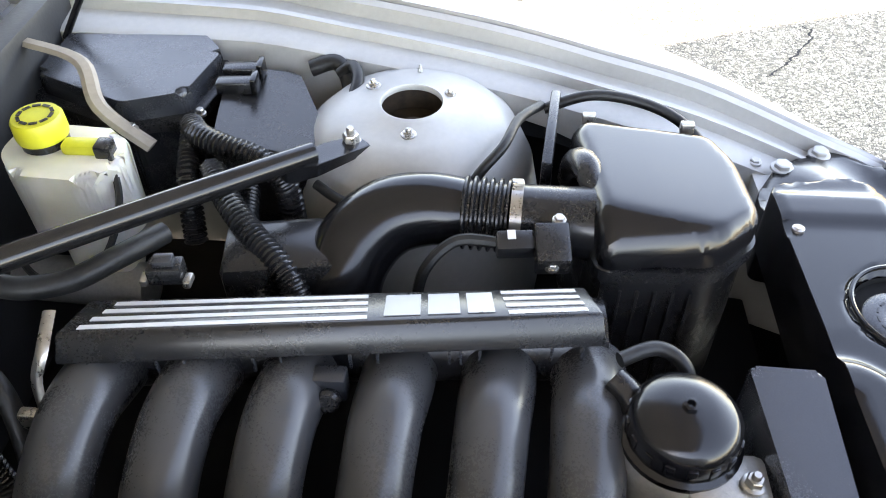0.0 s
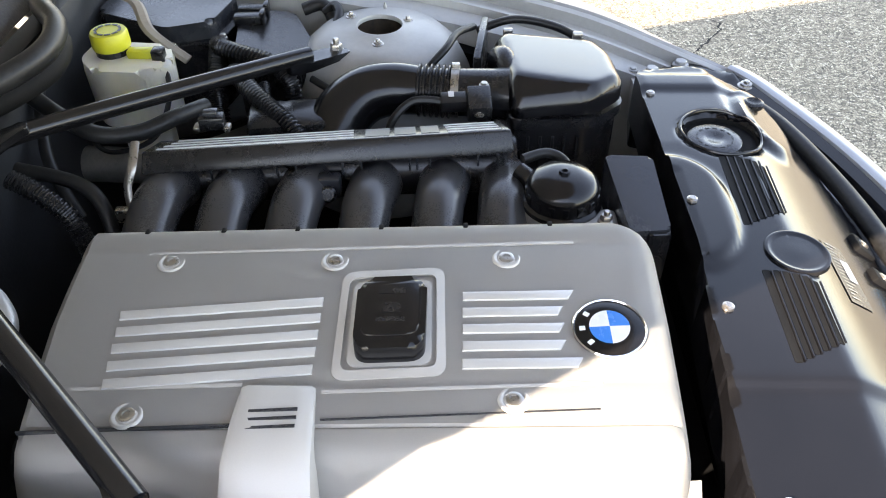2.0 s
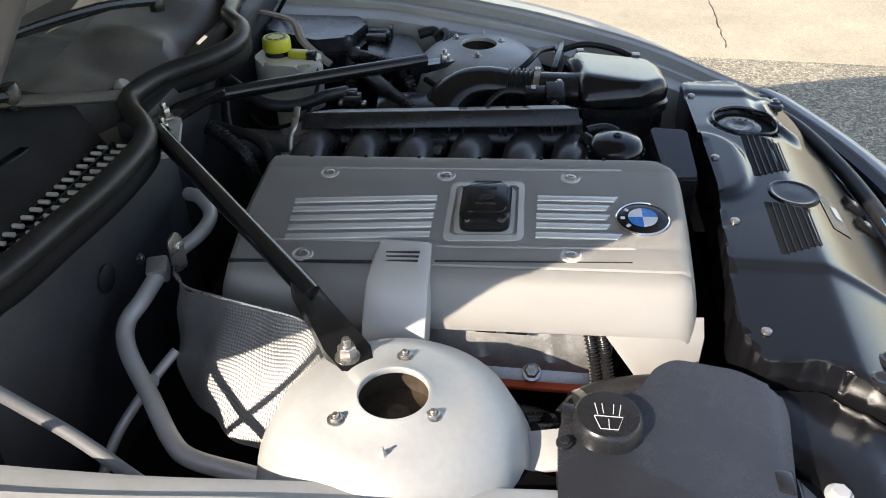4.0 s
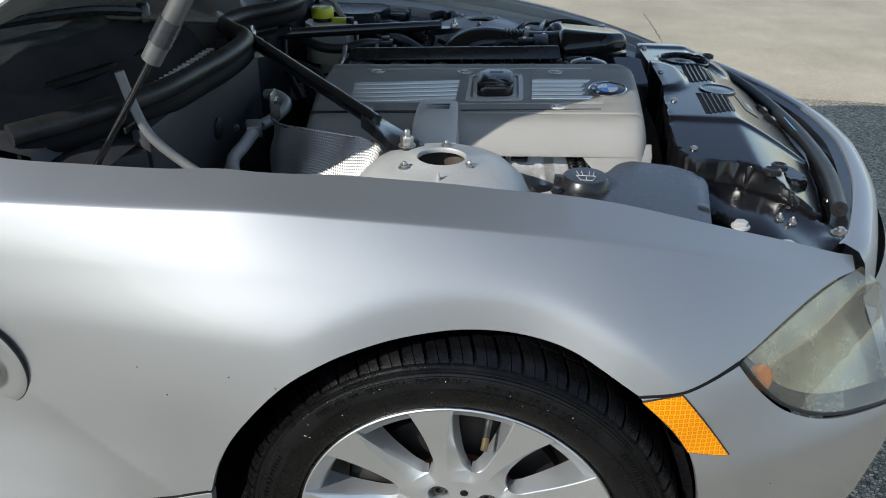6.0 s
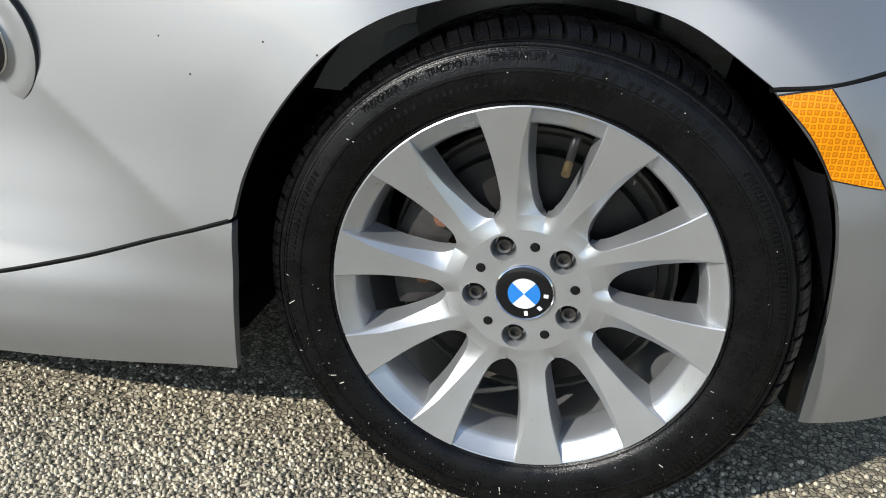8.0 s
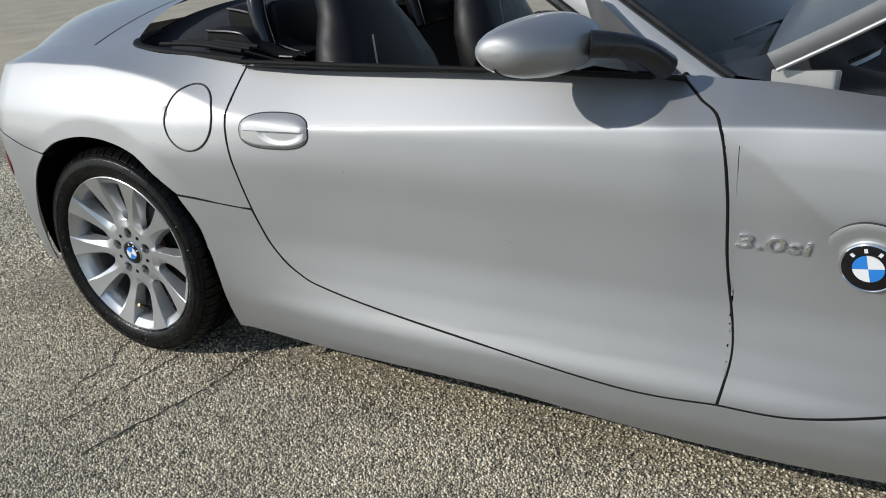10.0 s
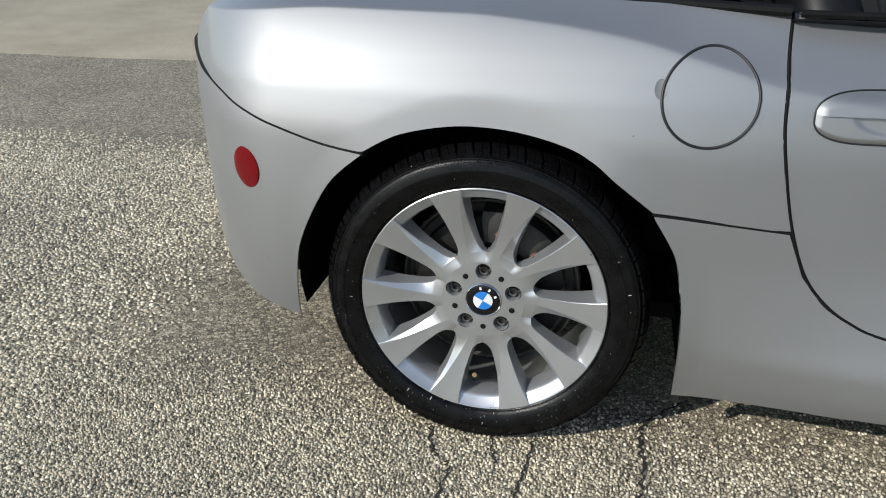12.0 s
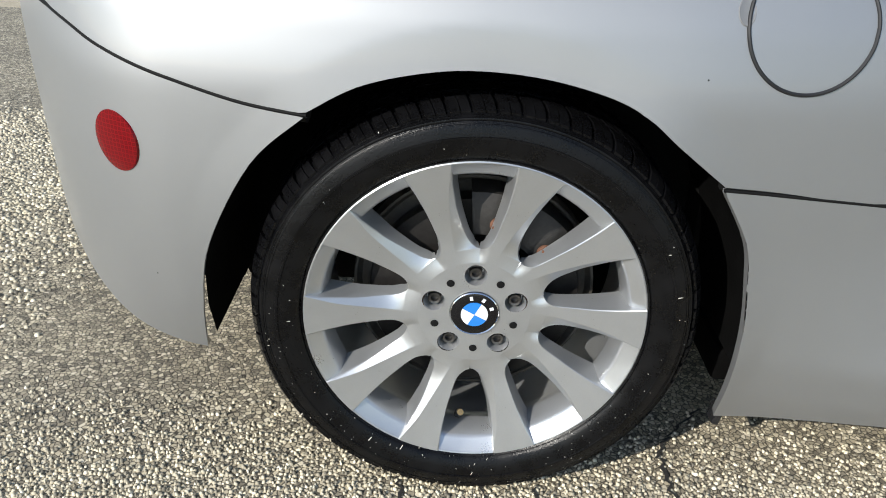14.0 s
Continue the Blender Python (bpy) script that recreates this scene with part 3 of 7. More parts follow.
def rim_mesh():
    bm = bmesh.new()
    # rim: edge, sloping lip, step and barrel
    turn_m = Matrix(((1, 0, 0, 0), (0, 0, 1, 0), (0, 1, 0, 0), (0, 0, 0, 1)))
    lathe([(0.2215, 0.014), (0.2227, 0.004), (0.2221, 0.0014), (0.2206, 0.0004), (0.2194, 0.0010), (0.2180, 0.0032), (0.2045, 0.0125), (0.2022, 0.0145), (0.2000, 0.0190), (0.1970, 0.034), (0.1945, 0.050), (0.1950, 0.056), (0.2010, 0.066), (0.2060, 0.082), (0.2060, 0.19), (0.208, 0.19)], 96, turn_m, bm)
    # the hub's flat face, with its bolt holes
    loops = [(0.0, 0.0, 0.0765, 80), (0.0, 0.0, 0.0345, 40)]
    loops += [(*at_polar(0.0585, 119 + 72 * k, 0)[::2], 0.0152, 20) for k in range(5)]
    edges = []
    for x, z, r, n in loops:
        ring = [bm.verts.new((x + r * math.cos(2 * math.pi * q / n), 0.0246, z + r * math.sin(2 * math.pi * q / n))) for q in range(n)]
        edges += [bm.edges.new((ring[q - 1], ring[q])) for q in range(n)]
    bmesh.ops.triangle_fill(bm, edges=edges, use_beauty=True, use_dissolve=False, normal=(0, -1, 0))
    lathe([(0.0345, 0.0246), (0.0345, 0.04), (0, 0.04)], 40, turn_m, bm)
    return finish(bm, "rim", RIM, 28.0)


def spoke_mesh():
    """A twisted blade: a flat face, a ridge along it, a facet that falls away to the window, and deep drafted sides."""
    bm = bmesh.new()
    rows = []
    soft = lambda q, w: 0.5 * (q + math.sqrt(q * q + w * w))
    radii = [0.0745, 0.0765, 0.079, 0.082, 0.085, 0.088, 0.091, 0.0935, 0.0944, 0.0949, 0.0955, 0.0963, 0.0975, 0.099, 0.1005, 0.103, 0.106, 0.1095, 0.113, 0.118, 0.124, 0.13, 0.138, 0.146, 0.154, 0.162, 0.17, 0.178, 0.186, 0.194, 0.201, 0.207, 0.212, 0.217, 0.2206]
    for r in radii:
        d, ridge, fall = face_depth(r) if r > 0.09 else 0.0246 + (face_depth(r) - 0.0246) * (r - 0.0745) / 0.0155, float(RIDGE(r)), float(FACET(r))
        hi, lo = float(WINDOW_LOW(r)), float(WINDOW_HIGH(r)) - 36.0
        width = max(ridge - lo, 0.2)
        inner = min(1.0, max(0.0, (0.108 - r) / 0.022))

        def depth(a):
            y = fall * min(1.0, soft((ridge - a) / width, 0.02))
            return d + max(y, fall * inner * max(0.0, min(1.0, (a - 1.0) / 7.0)) ** 1.3)

        angles = [lo, lo + 0.35] + [lo + 0.35 + (ridge - lo - 0.35) * q for q in (0.25, 0.5, 0.7, 0.85, 0.94)]
        angles += [ridge] + [ridge + (hi - 0.35 - ridge) * q for q in (0.05, 0.12, 0.25, 0.4, 0.55, 0.7, 0.85, 0.93)] + [hi - 0.35, hi]
        top = [at_polar(r, a, depth(a) + (0.0012 if a in (lo, hi) and r > 0.0944 else 0.0)) for a in angles]
        draft = math.degrees(0.0048 / r) * min(1.0, max(0.0, (r - 0.0944) / 0.008))
        back = 0.050 if r > 0.0944 else d + 0.012
        mid = lambda a, f: at_polar(r, a, depth(a) + (back - depth(a)) * f)
        rows.append([at_polar(r, lo - draft, back), mid(lo - draft * 0.45, 0.5)] + top + [mid(hi + draft * 0.45, 0.5), at_polar(r, hi + draft, back)])
    sheet(rows, bm)
    return finish(bm, "spoke", RIM, 17.0)


TYRE_PROFILE = [(0.2165, 0.010), (0.2200, 0.0035), (0.2245, -0.0005), (0.2260, 0.0012), (0.2275, -0.0010), (0.2325, -0.0045), (0.2450, -0.0090), (0.2580, -0.0105), (0.2585, -0.0118), (0.2615, -0.0118), (0.2620, -0.0104),
                (0.2740, -0.0085), (0.2770, -0.0074), (0.2773, -0.0082), (0.2783, -0.0078), (0.2786, -0.0064), (0.2806, -0.0054), (0.2809, -0.0062), (0.2819, -0.0058), (0.2822, -0.0044), (0.2835, -0.0048), (0.2855, -0.0042), (0.2858, -0.0022), (0.2885, 0.0006), (0.2890, -0.0004), (0.2900, 0.0008), (0.2902, 0.0024), (0.2930, 0.0060), (0.2938, 0.0056), (0.2948, 0.0074), (0.2949, 0.0090), (0.2980, 0.0150), (0.3010, 0.0260), (0.3025, 0.040), (0.3030, 0.10), (0.3025, 0.160), (0.298, 0.180), (0.280, 0.198), (0.25, 0.205), (0.215, 0.19)]


def tyre_mesh():
    turn_m = Matrix(((1, 0, 0, 0), (0, 0, 1, 0), (0, 1, 0, 0), (0, 0, 0, 1)))
    return finish(lathe(TYRE_PROFILE, 120, turn_m), "tyre", RUBBER, 50.0)


def tread_mesh():
    """Rows of slanting tread blocks, with sipes between them."""
    bm = bmesh.new()
    radius = band([(-0.002, 0.2905), (0.006, 0.2990), (0.015, 0.3040), (0.026, 0.3068), (0.04, 0.3078), (0.16, 0.3078), (0.2, 0.30)])
    rows = [(0.001, 0.046, 62, 0.0, 0.012), (0.052, 0.084, 62, 0.4, 0.02), (0.092, 0.118, 62, 0.1, -0.02), (0.126, 0.176, 62, 0.6, -0.012)]
    for y0, y1, count, phase, slant in rows:
        for k in range(count):
            a0 = 2 * math.pi * (k + phase) / count
            for part_of in (0, 1):
                s = a0 + 2 * math.pi / count * (0.02 + 0.43 * part_of)
                e = s + 2 * math.pi / count * 0.39
                ys = [y0, y0 + (y1 - y0) * 0.25, y0 + (y1 - y0) * 0.55, y1]
                top = []
                for y in ys:
                    lean = slant * (y - y0) / (y1 - y0) * 3
                    r = radius(y)
                    top.append([bm.verts.new((r * math.cos(a + lean), y, r * math.sin(a + lean))) for a in (s, e)])
                base = []
                for y in (ys[0], ys[-1]):
                    lean = slant * (y - y0) / (y1 - y0) * 3
                    r = radius(y) - 0.010
                    base.append([bm.verts.new((r * math.cos(a + lean), y + (0.002 if y == ys[0] else 0), r * math.sin(a + lean))) for a in (s, e)])
                for u, w in zip(top, top[1:]):
                    bm.faces.new((u[0], u[1], w[1], w[0]))
                bm.faces.new((top[0][0], base[0][0], base[0][1], top[0][1]))
                bm.faces.new((top[-1][0], top[-1][1], base[1][1], base[1][0]))
                bm.faces.new((base[0][0], top[0][0], top[1][0], top[2][0], top[3][0], base[1][0]))
                bm.faces.new((base[0][1], base[1][1], top[3][1], top[2][1], top[1][1], top[0][1]))
    return finish(bm, "tread", RUBBER, 30.0)


FACE = Matrix(((1, 0, 0, 0), (0, 0, -1, 0), (0, 1, 0, 0), (0, 0, 0, 1)))  # turns +z of a small part to the outside, -y


def roundel(parent, m, r, name="badge", label="round badge with blue and white quarters in a black ring"):
    """A round badge: black ring, four quarters, chrome edge; m takes its +z to the outside."""
    disc = part(name, lathe([(0, 0), (r * 1.04, 0), (r * 1.04, 0.0012), (r * 0.99, 0.0022), (r * 0.6, 0.0028), (0, 0.0028)], 48, m), GLOSS, parent, label)
    edge = part("badge_edge", lathe([(r * 1.05, 0.0), (r * 1.06, 0.0022), (r * 1.02, 0.0034), (r * 0.985, 0.0020)], 48, m), CHROME, disc, "thin bright ring")
    for k in range(4):
        bm = lathe([(0, 0.0030), (r * 0.58, 0.0030), (r * 0.58, 0.0042), (0, 0.0046)], 8, m, None, 0.25, math.pi / 2 * k + 0.0)
        part("badge_quarter", bm, BLUE if k % 2 else BADGE_WHITE, disc, "blue quarter" if k % 2 else "white quarter")
    for a in (130, 90, 50):
        p = m @ pose(r * 0.78 * math.cos(radians(a)), r * 0.78 * math.sin(radians(a)), 0.003, 0, 0, a - 90)
        bm = box((r * 0.13, r * 0.17, 0.0012), (0, 0, 0), 0.0)
        bmesh.ops.transform(bm, matrix=p, verts=bm.verts)
        part("badge_mark", bm, BADGE_WHITE, disc, "pale mark")
    return disc


def stretched(me, how):
    """A copy of a wheel's mesh with its radii changed."""
    me = me.copy()
    for v in me.vertices:
        r = math.hypot(v.co.x, v.co.z)
        k = how(r) / r if r > 1e-6 else 1.0
        v.co.x, v.co.z = v.co.x * k, v.co.z * k
    return me


RIM_MESH, SPOKE_MESH, TYRE_MESH, TREAD_MESH = rim_mesh(), spoke_mesh(), tyre_mesh(), tread_mesh()
# the rear wheels carry larger rims with lower tyres
WIDER = lambda r: float(np.interp(r, [0.0, 0.06, 0.10, 0.2225, 0.31], [0.0, 0.061, 0.1045, 0.2345, 0.313]))
REAR_MESHES = [stretched(me, WIDER) for me in (RIM_MESH, SPOKE_MESH, TYRE_MESH, TREAD_MESH)]


BRASS = surface("worn_brass", (0.22, 0.16, 0.08), 0.42, 0.8, var=0.2, scale=60.0)


def wheel(cx, side, phase, valve, badge_turn, detail=True):
    face_y = sided(0.820, side)
    rim, one_spoke, rubber, blocks = REAR_MESHES if cx < -1 else (RIM_MESH, SPOKE_MESH, TYRE_MESH, TREAD_MESH)
    w = part("wheel", rim, RIM, car, "silver ten-spoke alloy wheel, scuffed at its edge")
    w.matrix_basis = pose(cx, face_y, AXLE_Z, 0, -phase, 0 if side < 0 else 180)
    for k in range(10):
        part("spoke", one_spoke, RIM, w).matrix_basis = pose(0, 0, 0, 0, -36.0 * k, 0)
    part("tyre", rubber, RUBBER, w, "low-profile black tyre, wet shine")
    part("tread", blocks, RUBBER, w, "siped tread blocks")
    if not detail:
        return w
    for k in range(5):
        a = 119 + 72 * k
        p = Vector(at_polar(0.0585, a, 0.0)) 
        bm = lathe([(0.0, 0.022), (0.0115, 0.022), (0.0140, 0.016), (0.0148, 0.002), (0.0156, 0.0)], 24, Matrix.Translation((p.x, 0.0245, p.z)) @ Matrix(((1, 0, 0, 0), (0, 0, 1, 0), (0, 1, 0, 0), (0, 0, 0, 1))))
        part("bolt_seat", bm, RIM, w, "conical bolt recess")
        bm = lathe([(0.0, -0.004), (0.0052, -0.004), (0.0056, 0.003), (0.0085, 0.004), (0.0095, 0.001), (0.0095, -0.014), (0, -0.014)], 6 * 4, Matrix.Translation((p.x, 0.0355, p.z)) @ FACE)
        part("wheel_bolt", bm, BOLT, w, "hexagon socket wheel bolt")
        q = Vector(at_polar(0.058, a + 36, 0.0))
        part("rim_hole", lathe([(0, 0.0015), (0.0042, 0.0015), (0.005, 0.0), (0.0056, 0.0004)], 16, Matrix.Translation((q.x, 0.0243, q.z)) @ FACE), MATTE, w, "small dark hole")
    roundel(w, Matrix.Translation((0, 0.0245, 0)) @ FACE @ pose(0, 0, 0, 0, 0, badge_turn), 0.0325)
    v = Vector(at_polar(0.196 if cx < -1 else 0.186, valve, 0.0))
    inward = Vector((-v.x, 0, -v.z)).normalized()
    stem = tube([v + Vector((0, 0.045, 0)), v + inward * 0.012 + Vector((0, 0.038, 0)), v + inward * 0.026 + Vector((0, 0.020, 0))], [0.006, 0.005, 0.0042], 4, 10)
    part("valve_stem", stem, SEAL, w, "rubber valve stem")
    part("valve_cap", tube([v + inward * 0.024 + Vector((0, 0.023, 0)), v + inward * 0.033 + Vector((0, 0.010, 0))], 0.0048, 1, 10), BRASS, w, "brass valve cap")
    return w


wheel(0.0, -1, 0.0, 78, -130)
wheel(REAR_X, -1, 8.0 - 36.0, -66, 0)
wheel(0.0, 1, 5.0, 0, 0, False)
wheel(REAR_X, 1, 15.0, 0, 0, False)

SHIELD = surface("dusty_sheet_metal", (0.09, 0.082, 0.07), 0.6, 0.4, var=0.3, scale=30.0)
TURNED = Matrix(((1, 0, 0, 0), (0, 0, 1, 0), (0, 1, 0, 0), (0, 0, 0, 1)))
for cx, ca in ((0.0, 165), (REAR_X, 60)):
    at = Matrix.Translation((cx, -0.820, AXLE_Z)) @ TURNED
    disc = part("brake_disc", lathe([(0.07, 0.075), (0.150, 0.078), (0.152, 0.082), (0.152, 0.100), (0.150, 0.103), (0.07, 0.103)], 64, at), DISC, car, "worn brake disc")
    part("disc_hat", lathe([(0, 0.052), (0.078, 0.052), (0.083, 0.058), (0.084, 0.078)], 48, at), RUST, disc, "rusty disc hub")
    part("dust_shield", lathe([(0.05, 0.112), (0.165, 0.112), (0.172, 0.102), (0.176, 0.102), (0.178, 0.125)], 48, at), SHIELD, disc, "dusty grey sheet-metal shield")
    rows = []
    for k in range(11):
        a = radians(ca - 34 + 6.8 * k)
        rows.append([(cx + r * math.cos(a), -0.820 + y, AXLE_Z + r * math.sin(a)) for r, y in ((0.095, 0.075), (0.105, 0.060), (0.150, 0.056), (0.166, 0.064), (0.168, 0.12), (0.10, 0.12))])
    cal = sheet(rows, closed=True)
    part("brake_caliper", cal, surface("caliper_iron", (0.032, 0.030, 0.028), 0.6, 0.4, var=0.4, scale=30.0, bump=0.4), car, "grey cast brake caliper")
    for a in (ca - 18, ca + 18):
        q = Vector(at_polar(0.125, a, 0.0))
        part("caliper_bolt", hexbolt((cx + q.x, -0.766, AXLE_Z + q.z), 0.008, 0.012, turn=(90, 0, 0)), RUST, car, "rusty caliper bolt")

# ---- hood, raised on its rear hinges ----
HOOD_ANGLE, HOOD_X, HOOD_Z = 33.5, -0.835, 0.838
HOOD_HALF = glide([-0.835, -0.7, -0.5, -0.3, -0.15, 0, 0.15, 0.3, 0.45, 0.53, 0.575, 0.61, 0.645, 0.675, 0.688, 0.6925],
                  [0.735, 0.740, 0.755, 0.750, 0.717, 0.692, 0.662, 0.638, 0.600, 0.562, 0.515, 0.435, 0.308, 0.180, 0.09, 0.0])
HOOD_EDGE = glide([-0.835, -0.7, -0.5, -0.3, -0.15, 0, 0.15, 0.3, 0.45, 0.56, 0.70], [0.818, 0.805, 0.794, 0.784, 0.789, 0.795, 0.787, 0.758, 0.70, 0.66, 0.645])


def hood_point(x, u, lift):
    """x: along the closed hood; u: -1 to 1 across; lift: off its outer skin."""
    y = float(HOOD_HALF(x)) * u
    crown = 0.030 * (1 - abs(u) ** 2.4) * min(1.0, max(0.15, (0.72 - x) / 0.35))
    dx, dz = x - HOOD_X, float(HOOD_EDGE(x)) - 0.818 + crown + lift
    a = radians(HOOD_ANGLE)
    return (HOOD_X + dx * math.cos(a) - dz * math.sin(a), MID + y, HOOD_Z + dx * math.sin(a) + dz * math.cos(a))


stations = [*np.linspace(-0.835, 0.45, 24), 0.49, 0.53, 0.56, 0.585, 0.61, 0.63, 0.65, 0.667, 0.680, 0.688, 0.692]
across = [math.sin(q) for q in np.linspace(-math.pi / 2, math.pi / 2, 31)]
part("hood", sheet([[hood_point(s, u, 0.033) for u in across] for s in stations], thick=0.003), PAINT, car, "raised silver hood")
for u in (-1, 1):
    part("hood_flange", sheet([[hood_point(s, u * (1 + 0.004 * math.sin(math.pi * q)), 0.033 * q) for q in (0, 0.25, 0.5, 0.75, 1)] for s in stations], thick=0.002), PAINT, car, "folded silver hood edge")
rim_line = [hood_point(s, -1, 0.0) for s in stations] + [hood_point(s, 1, 0.0) for s in reversed(stations)]
part("hood_rim", tube(rim_line, 0.004, 1, 8), PAINT, car, "hemmed lower edge of the hood")
part("hood_inner_panel", sheet([[hood_point(s, u * 0.985, 0.012 - 0.010 * (0.5 + 0.5 * math.sin(s * 11)) * (0.5 + 0.5 * math.cos(u * 9))) for u in across] for s in np.linspace(-0.825, 0.665, 40)], thick=0.003), LINER, car, "grey inner skin of the hood")


# ---- engine bay ----
def bay_part(name, bm, material, label="", parent=None, smooth=40.0):
    return part(name, bm, material, parent or car, label, smooth)


EDGE = lambda x: CREASE_Z(x) + RISE(x)
INNER = glide([-0.9, -0.5, -0.3, -0.15, 0.0, 0.15, 0.3, 0.42, 0.5], [0.600, 0.600, 0.595, 0.575, 0.552, 0.524, 0.500, 0.480, 0.470])
LEDGE = lambda x: 2 * MID + INNER(x)
for side in (-1, 1):
    rows = []
    for x in np.linspace(-0.80, 0.545, 40):
        z = float(EDGE(x))
        y = sided(float(skin(x, z)), side)
        inner = float(LEDGE(x)) if side > 0 else 2 * MID - float(LEDGE(x))
        t = 1 if side > 0 else -1
        y1 = y - t * 0.012
        w = inner - y1
        if side < 0:
            z, y = z - 0.016, y - t * 0.010
        rows.append([(x, y - t * 0.004, z - 0.005), (x, y1, z - 0.010), (x, y1, z - 0.030), (x, y1 + w * 0.35, z - 0.034), (x, y1 + w * 0.37, z - 0.026), (x, y1 + w * 0.5, z - 0.026), (x, y1 + w * 0.53, z - 0.040),
                     (x, y1 + w * 0.90, z - 0.046), (x, inner, z - 0.050), (x, inner - t * 0.004, z - 0.075), (x, inner - t * 0.012, z - 0.16), (x, inner - t * 0.015, z - 0.30)])
    bay_part("inner_fender", sheet(rows), PRIMER, "pale grey inner fender with gutter and seams")
    t = 1 if side > 0 else -1
    for x in (0.30, 0.375, 0.445):
        y = (float(LEDGE(x)) if side > 0 else 2 * MID - float(LEDGE(x))) + t * 0.012
        bay_part("fender_bolt", hexbolt((x, y, float(EDGE(x)) - 0.046), 0.006, 0.006), PRIMER, "painted bolt")

bay_part("bay_floor", box((1.10, 1.20, 0.03), (-0.14, MID, 0.40), 0.005), MATTE, "black undertray of the engine bay")
bay_part("engine_block", box((0.62, 0.30, 0.22), (-0.06, -0.09, 0.56), 0.03), MATTE, "dark engine block")
bay_part("firewall", box((0.03, 0.54, 0.40), (-0.515, -0.25, 0.575), 0.008), WALL, "black firewall partition")
bay_part("firewall", box((0.03, 0.18, 0.36), (-0.570, -0.585, 0.565), 0.008, (0, 0, -39)), WALL, "black firewall corner")
bay_part("firewall", box((0.04, 0.75, 0.42), (-0.57, 0.39, 0.58), 0.008), WALL, "black firewall behind the brake reservoir")
bay_part("firewall_plug", lathe([(0, 0.006), (0.012, 0.006), (0.020, 0.002), (0.021, -0.004)], 24, Matrix.Translation((-0.498, -0.25, 0.685)) @ pose(0, 0, 0, 0, 90, 0)), SEAL, "round rubber plug")
for y, z in ((-0.16, 0.655), (-0.235, 0.60)):
    bay_part("firewall_nut", hexbolt((-0.499, y, z), 0.006, 0.006, turn=(0, 90, 0)), STEEL, "small nut")


# engine cover
def cover_z(x, y):
    return 0.754 + 0.038 * x + 0.10 * (y + 0.03) - 0.10 * max(0.0, y - 0.0) ** 1.2


COVER_ROWS = [(0.028, -0.045), (0.0270, -0.022), (0.024, -0.010), (0.018, -0.003), (0.010, 0), (0.0, 0), (-0.012, 0), (-0.016, -0.0012), (-0.020, 0), (-0.06, 0), (-0.11, 0), (-0.16, 0), (-0.185, 0.0), (-0.189, -0.0012), (-0.193, 0), (-0.215, -0.0005), (-0.230, -0.002),
              (-0.2320, -0.0045), (-0.2345, -0.003), (-0.246, -0.006), (-0.256, -0.014), (-0.264, -0.027), (-0.272, -0.042), (-0.281, -0.058), (-0.283, -0.066)]


def cover_mesh():
    rows = []
    us = [0, 0.004, 0.012, 0.03, *np.linspace(0.06, 0.94, 24), 0.965, 0.98, 0.99, 0.997, 1.0]
    for y, dz in COVER_ROWS:
        left = -0.352 + 0.02 * max(0, (-y - 0.1)) / 0.18
        right = 0.286 - 0.045 * max(0.0, (y + 0.02) / 0.048) ** 2.2 - 0.006 * max(0, -y - 0.1) / 0.18
        row = []
        for u in us:
            x = left + (right - left) * u
            d = min(u * 0.63, (1 - u) * 0.63)
            round_off = 0.034 * max(0.0, 1 - d / 0.022) ** 2.4
            row.append((x, y, cover_z(x, max(y, -0.235)) + dz - round_off))
        rows.append(row)
    bm = sheet(rows)
    bmesh.ops.solidify(bm, geom=list(bm.faces), thickness=0.003)
    return bm


cover = bay_part("engine_cover", cover_mesh(), COVER, "satin grey plastic engine cover with cast ribs")


def on_cover(x, y, dz=0.0):
    return (x, y, cover_z(x, y) + dz)


def slab(name, corners, dz, height, material, parent, label="", bevel=0.0012, zf=cover_z):
    """A low raised or sunken plate over four or more plan corners, lying on a sloping top."""
    bm = bmesh.new()
    top = [bm.verts.new((x, y, zf(x, y) + dz + height)) for x, y in corners]
    low = [bm.verts.new((x, y, zf(x, y) + dz - 0.004)) for x, y in corners]
    cap = bm.faces.new(top)
    for i in range(len(top)):
        bm.faces.new((top[i - 1], low[i - 1], low[i], top[i]))
    if bevel:
        bmesh.ops.bevel(bm, geom=list(cap.edges), offset=bevel, segments=2, affect="EDGES", profile=0.5)
    return part(name, bm, material, parent, label)


for k in range(5):
    y1 = -0.088 - 0.0205 * k
    slab("cover_rib", [(-0.270 + 0.002 * k, y1 - 0.012), (-0.064, y1 + 0.002), (-0.064, y1 - 0.009), (-0.268 + 0.002 * k, y1 - 0.023)], 0.0, 0.0022, COVER_BRIGHT, cover, "bright silver rib")
    end = (0.188, 0.176, 0.176, 0.176, 0.190)[k]
    slab("cover_rib", [(0.077, y1 + 0.006), (end, y1 + 0.006), (end - 0.006, y1 - 0.005), (0.077, y1 - 0.005)], 0.0, 0.0022, COVER_BRIGHT, cover, "bright silver rib")
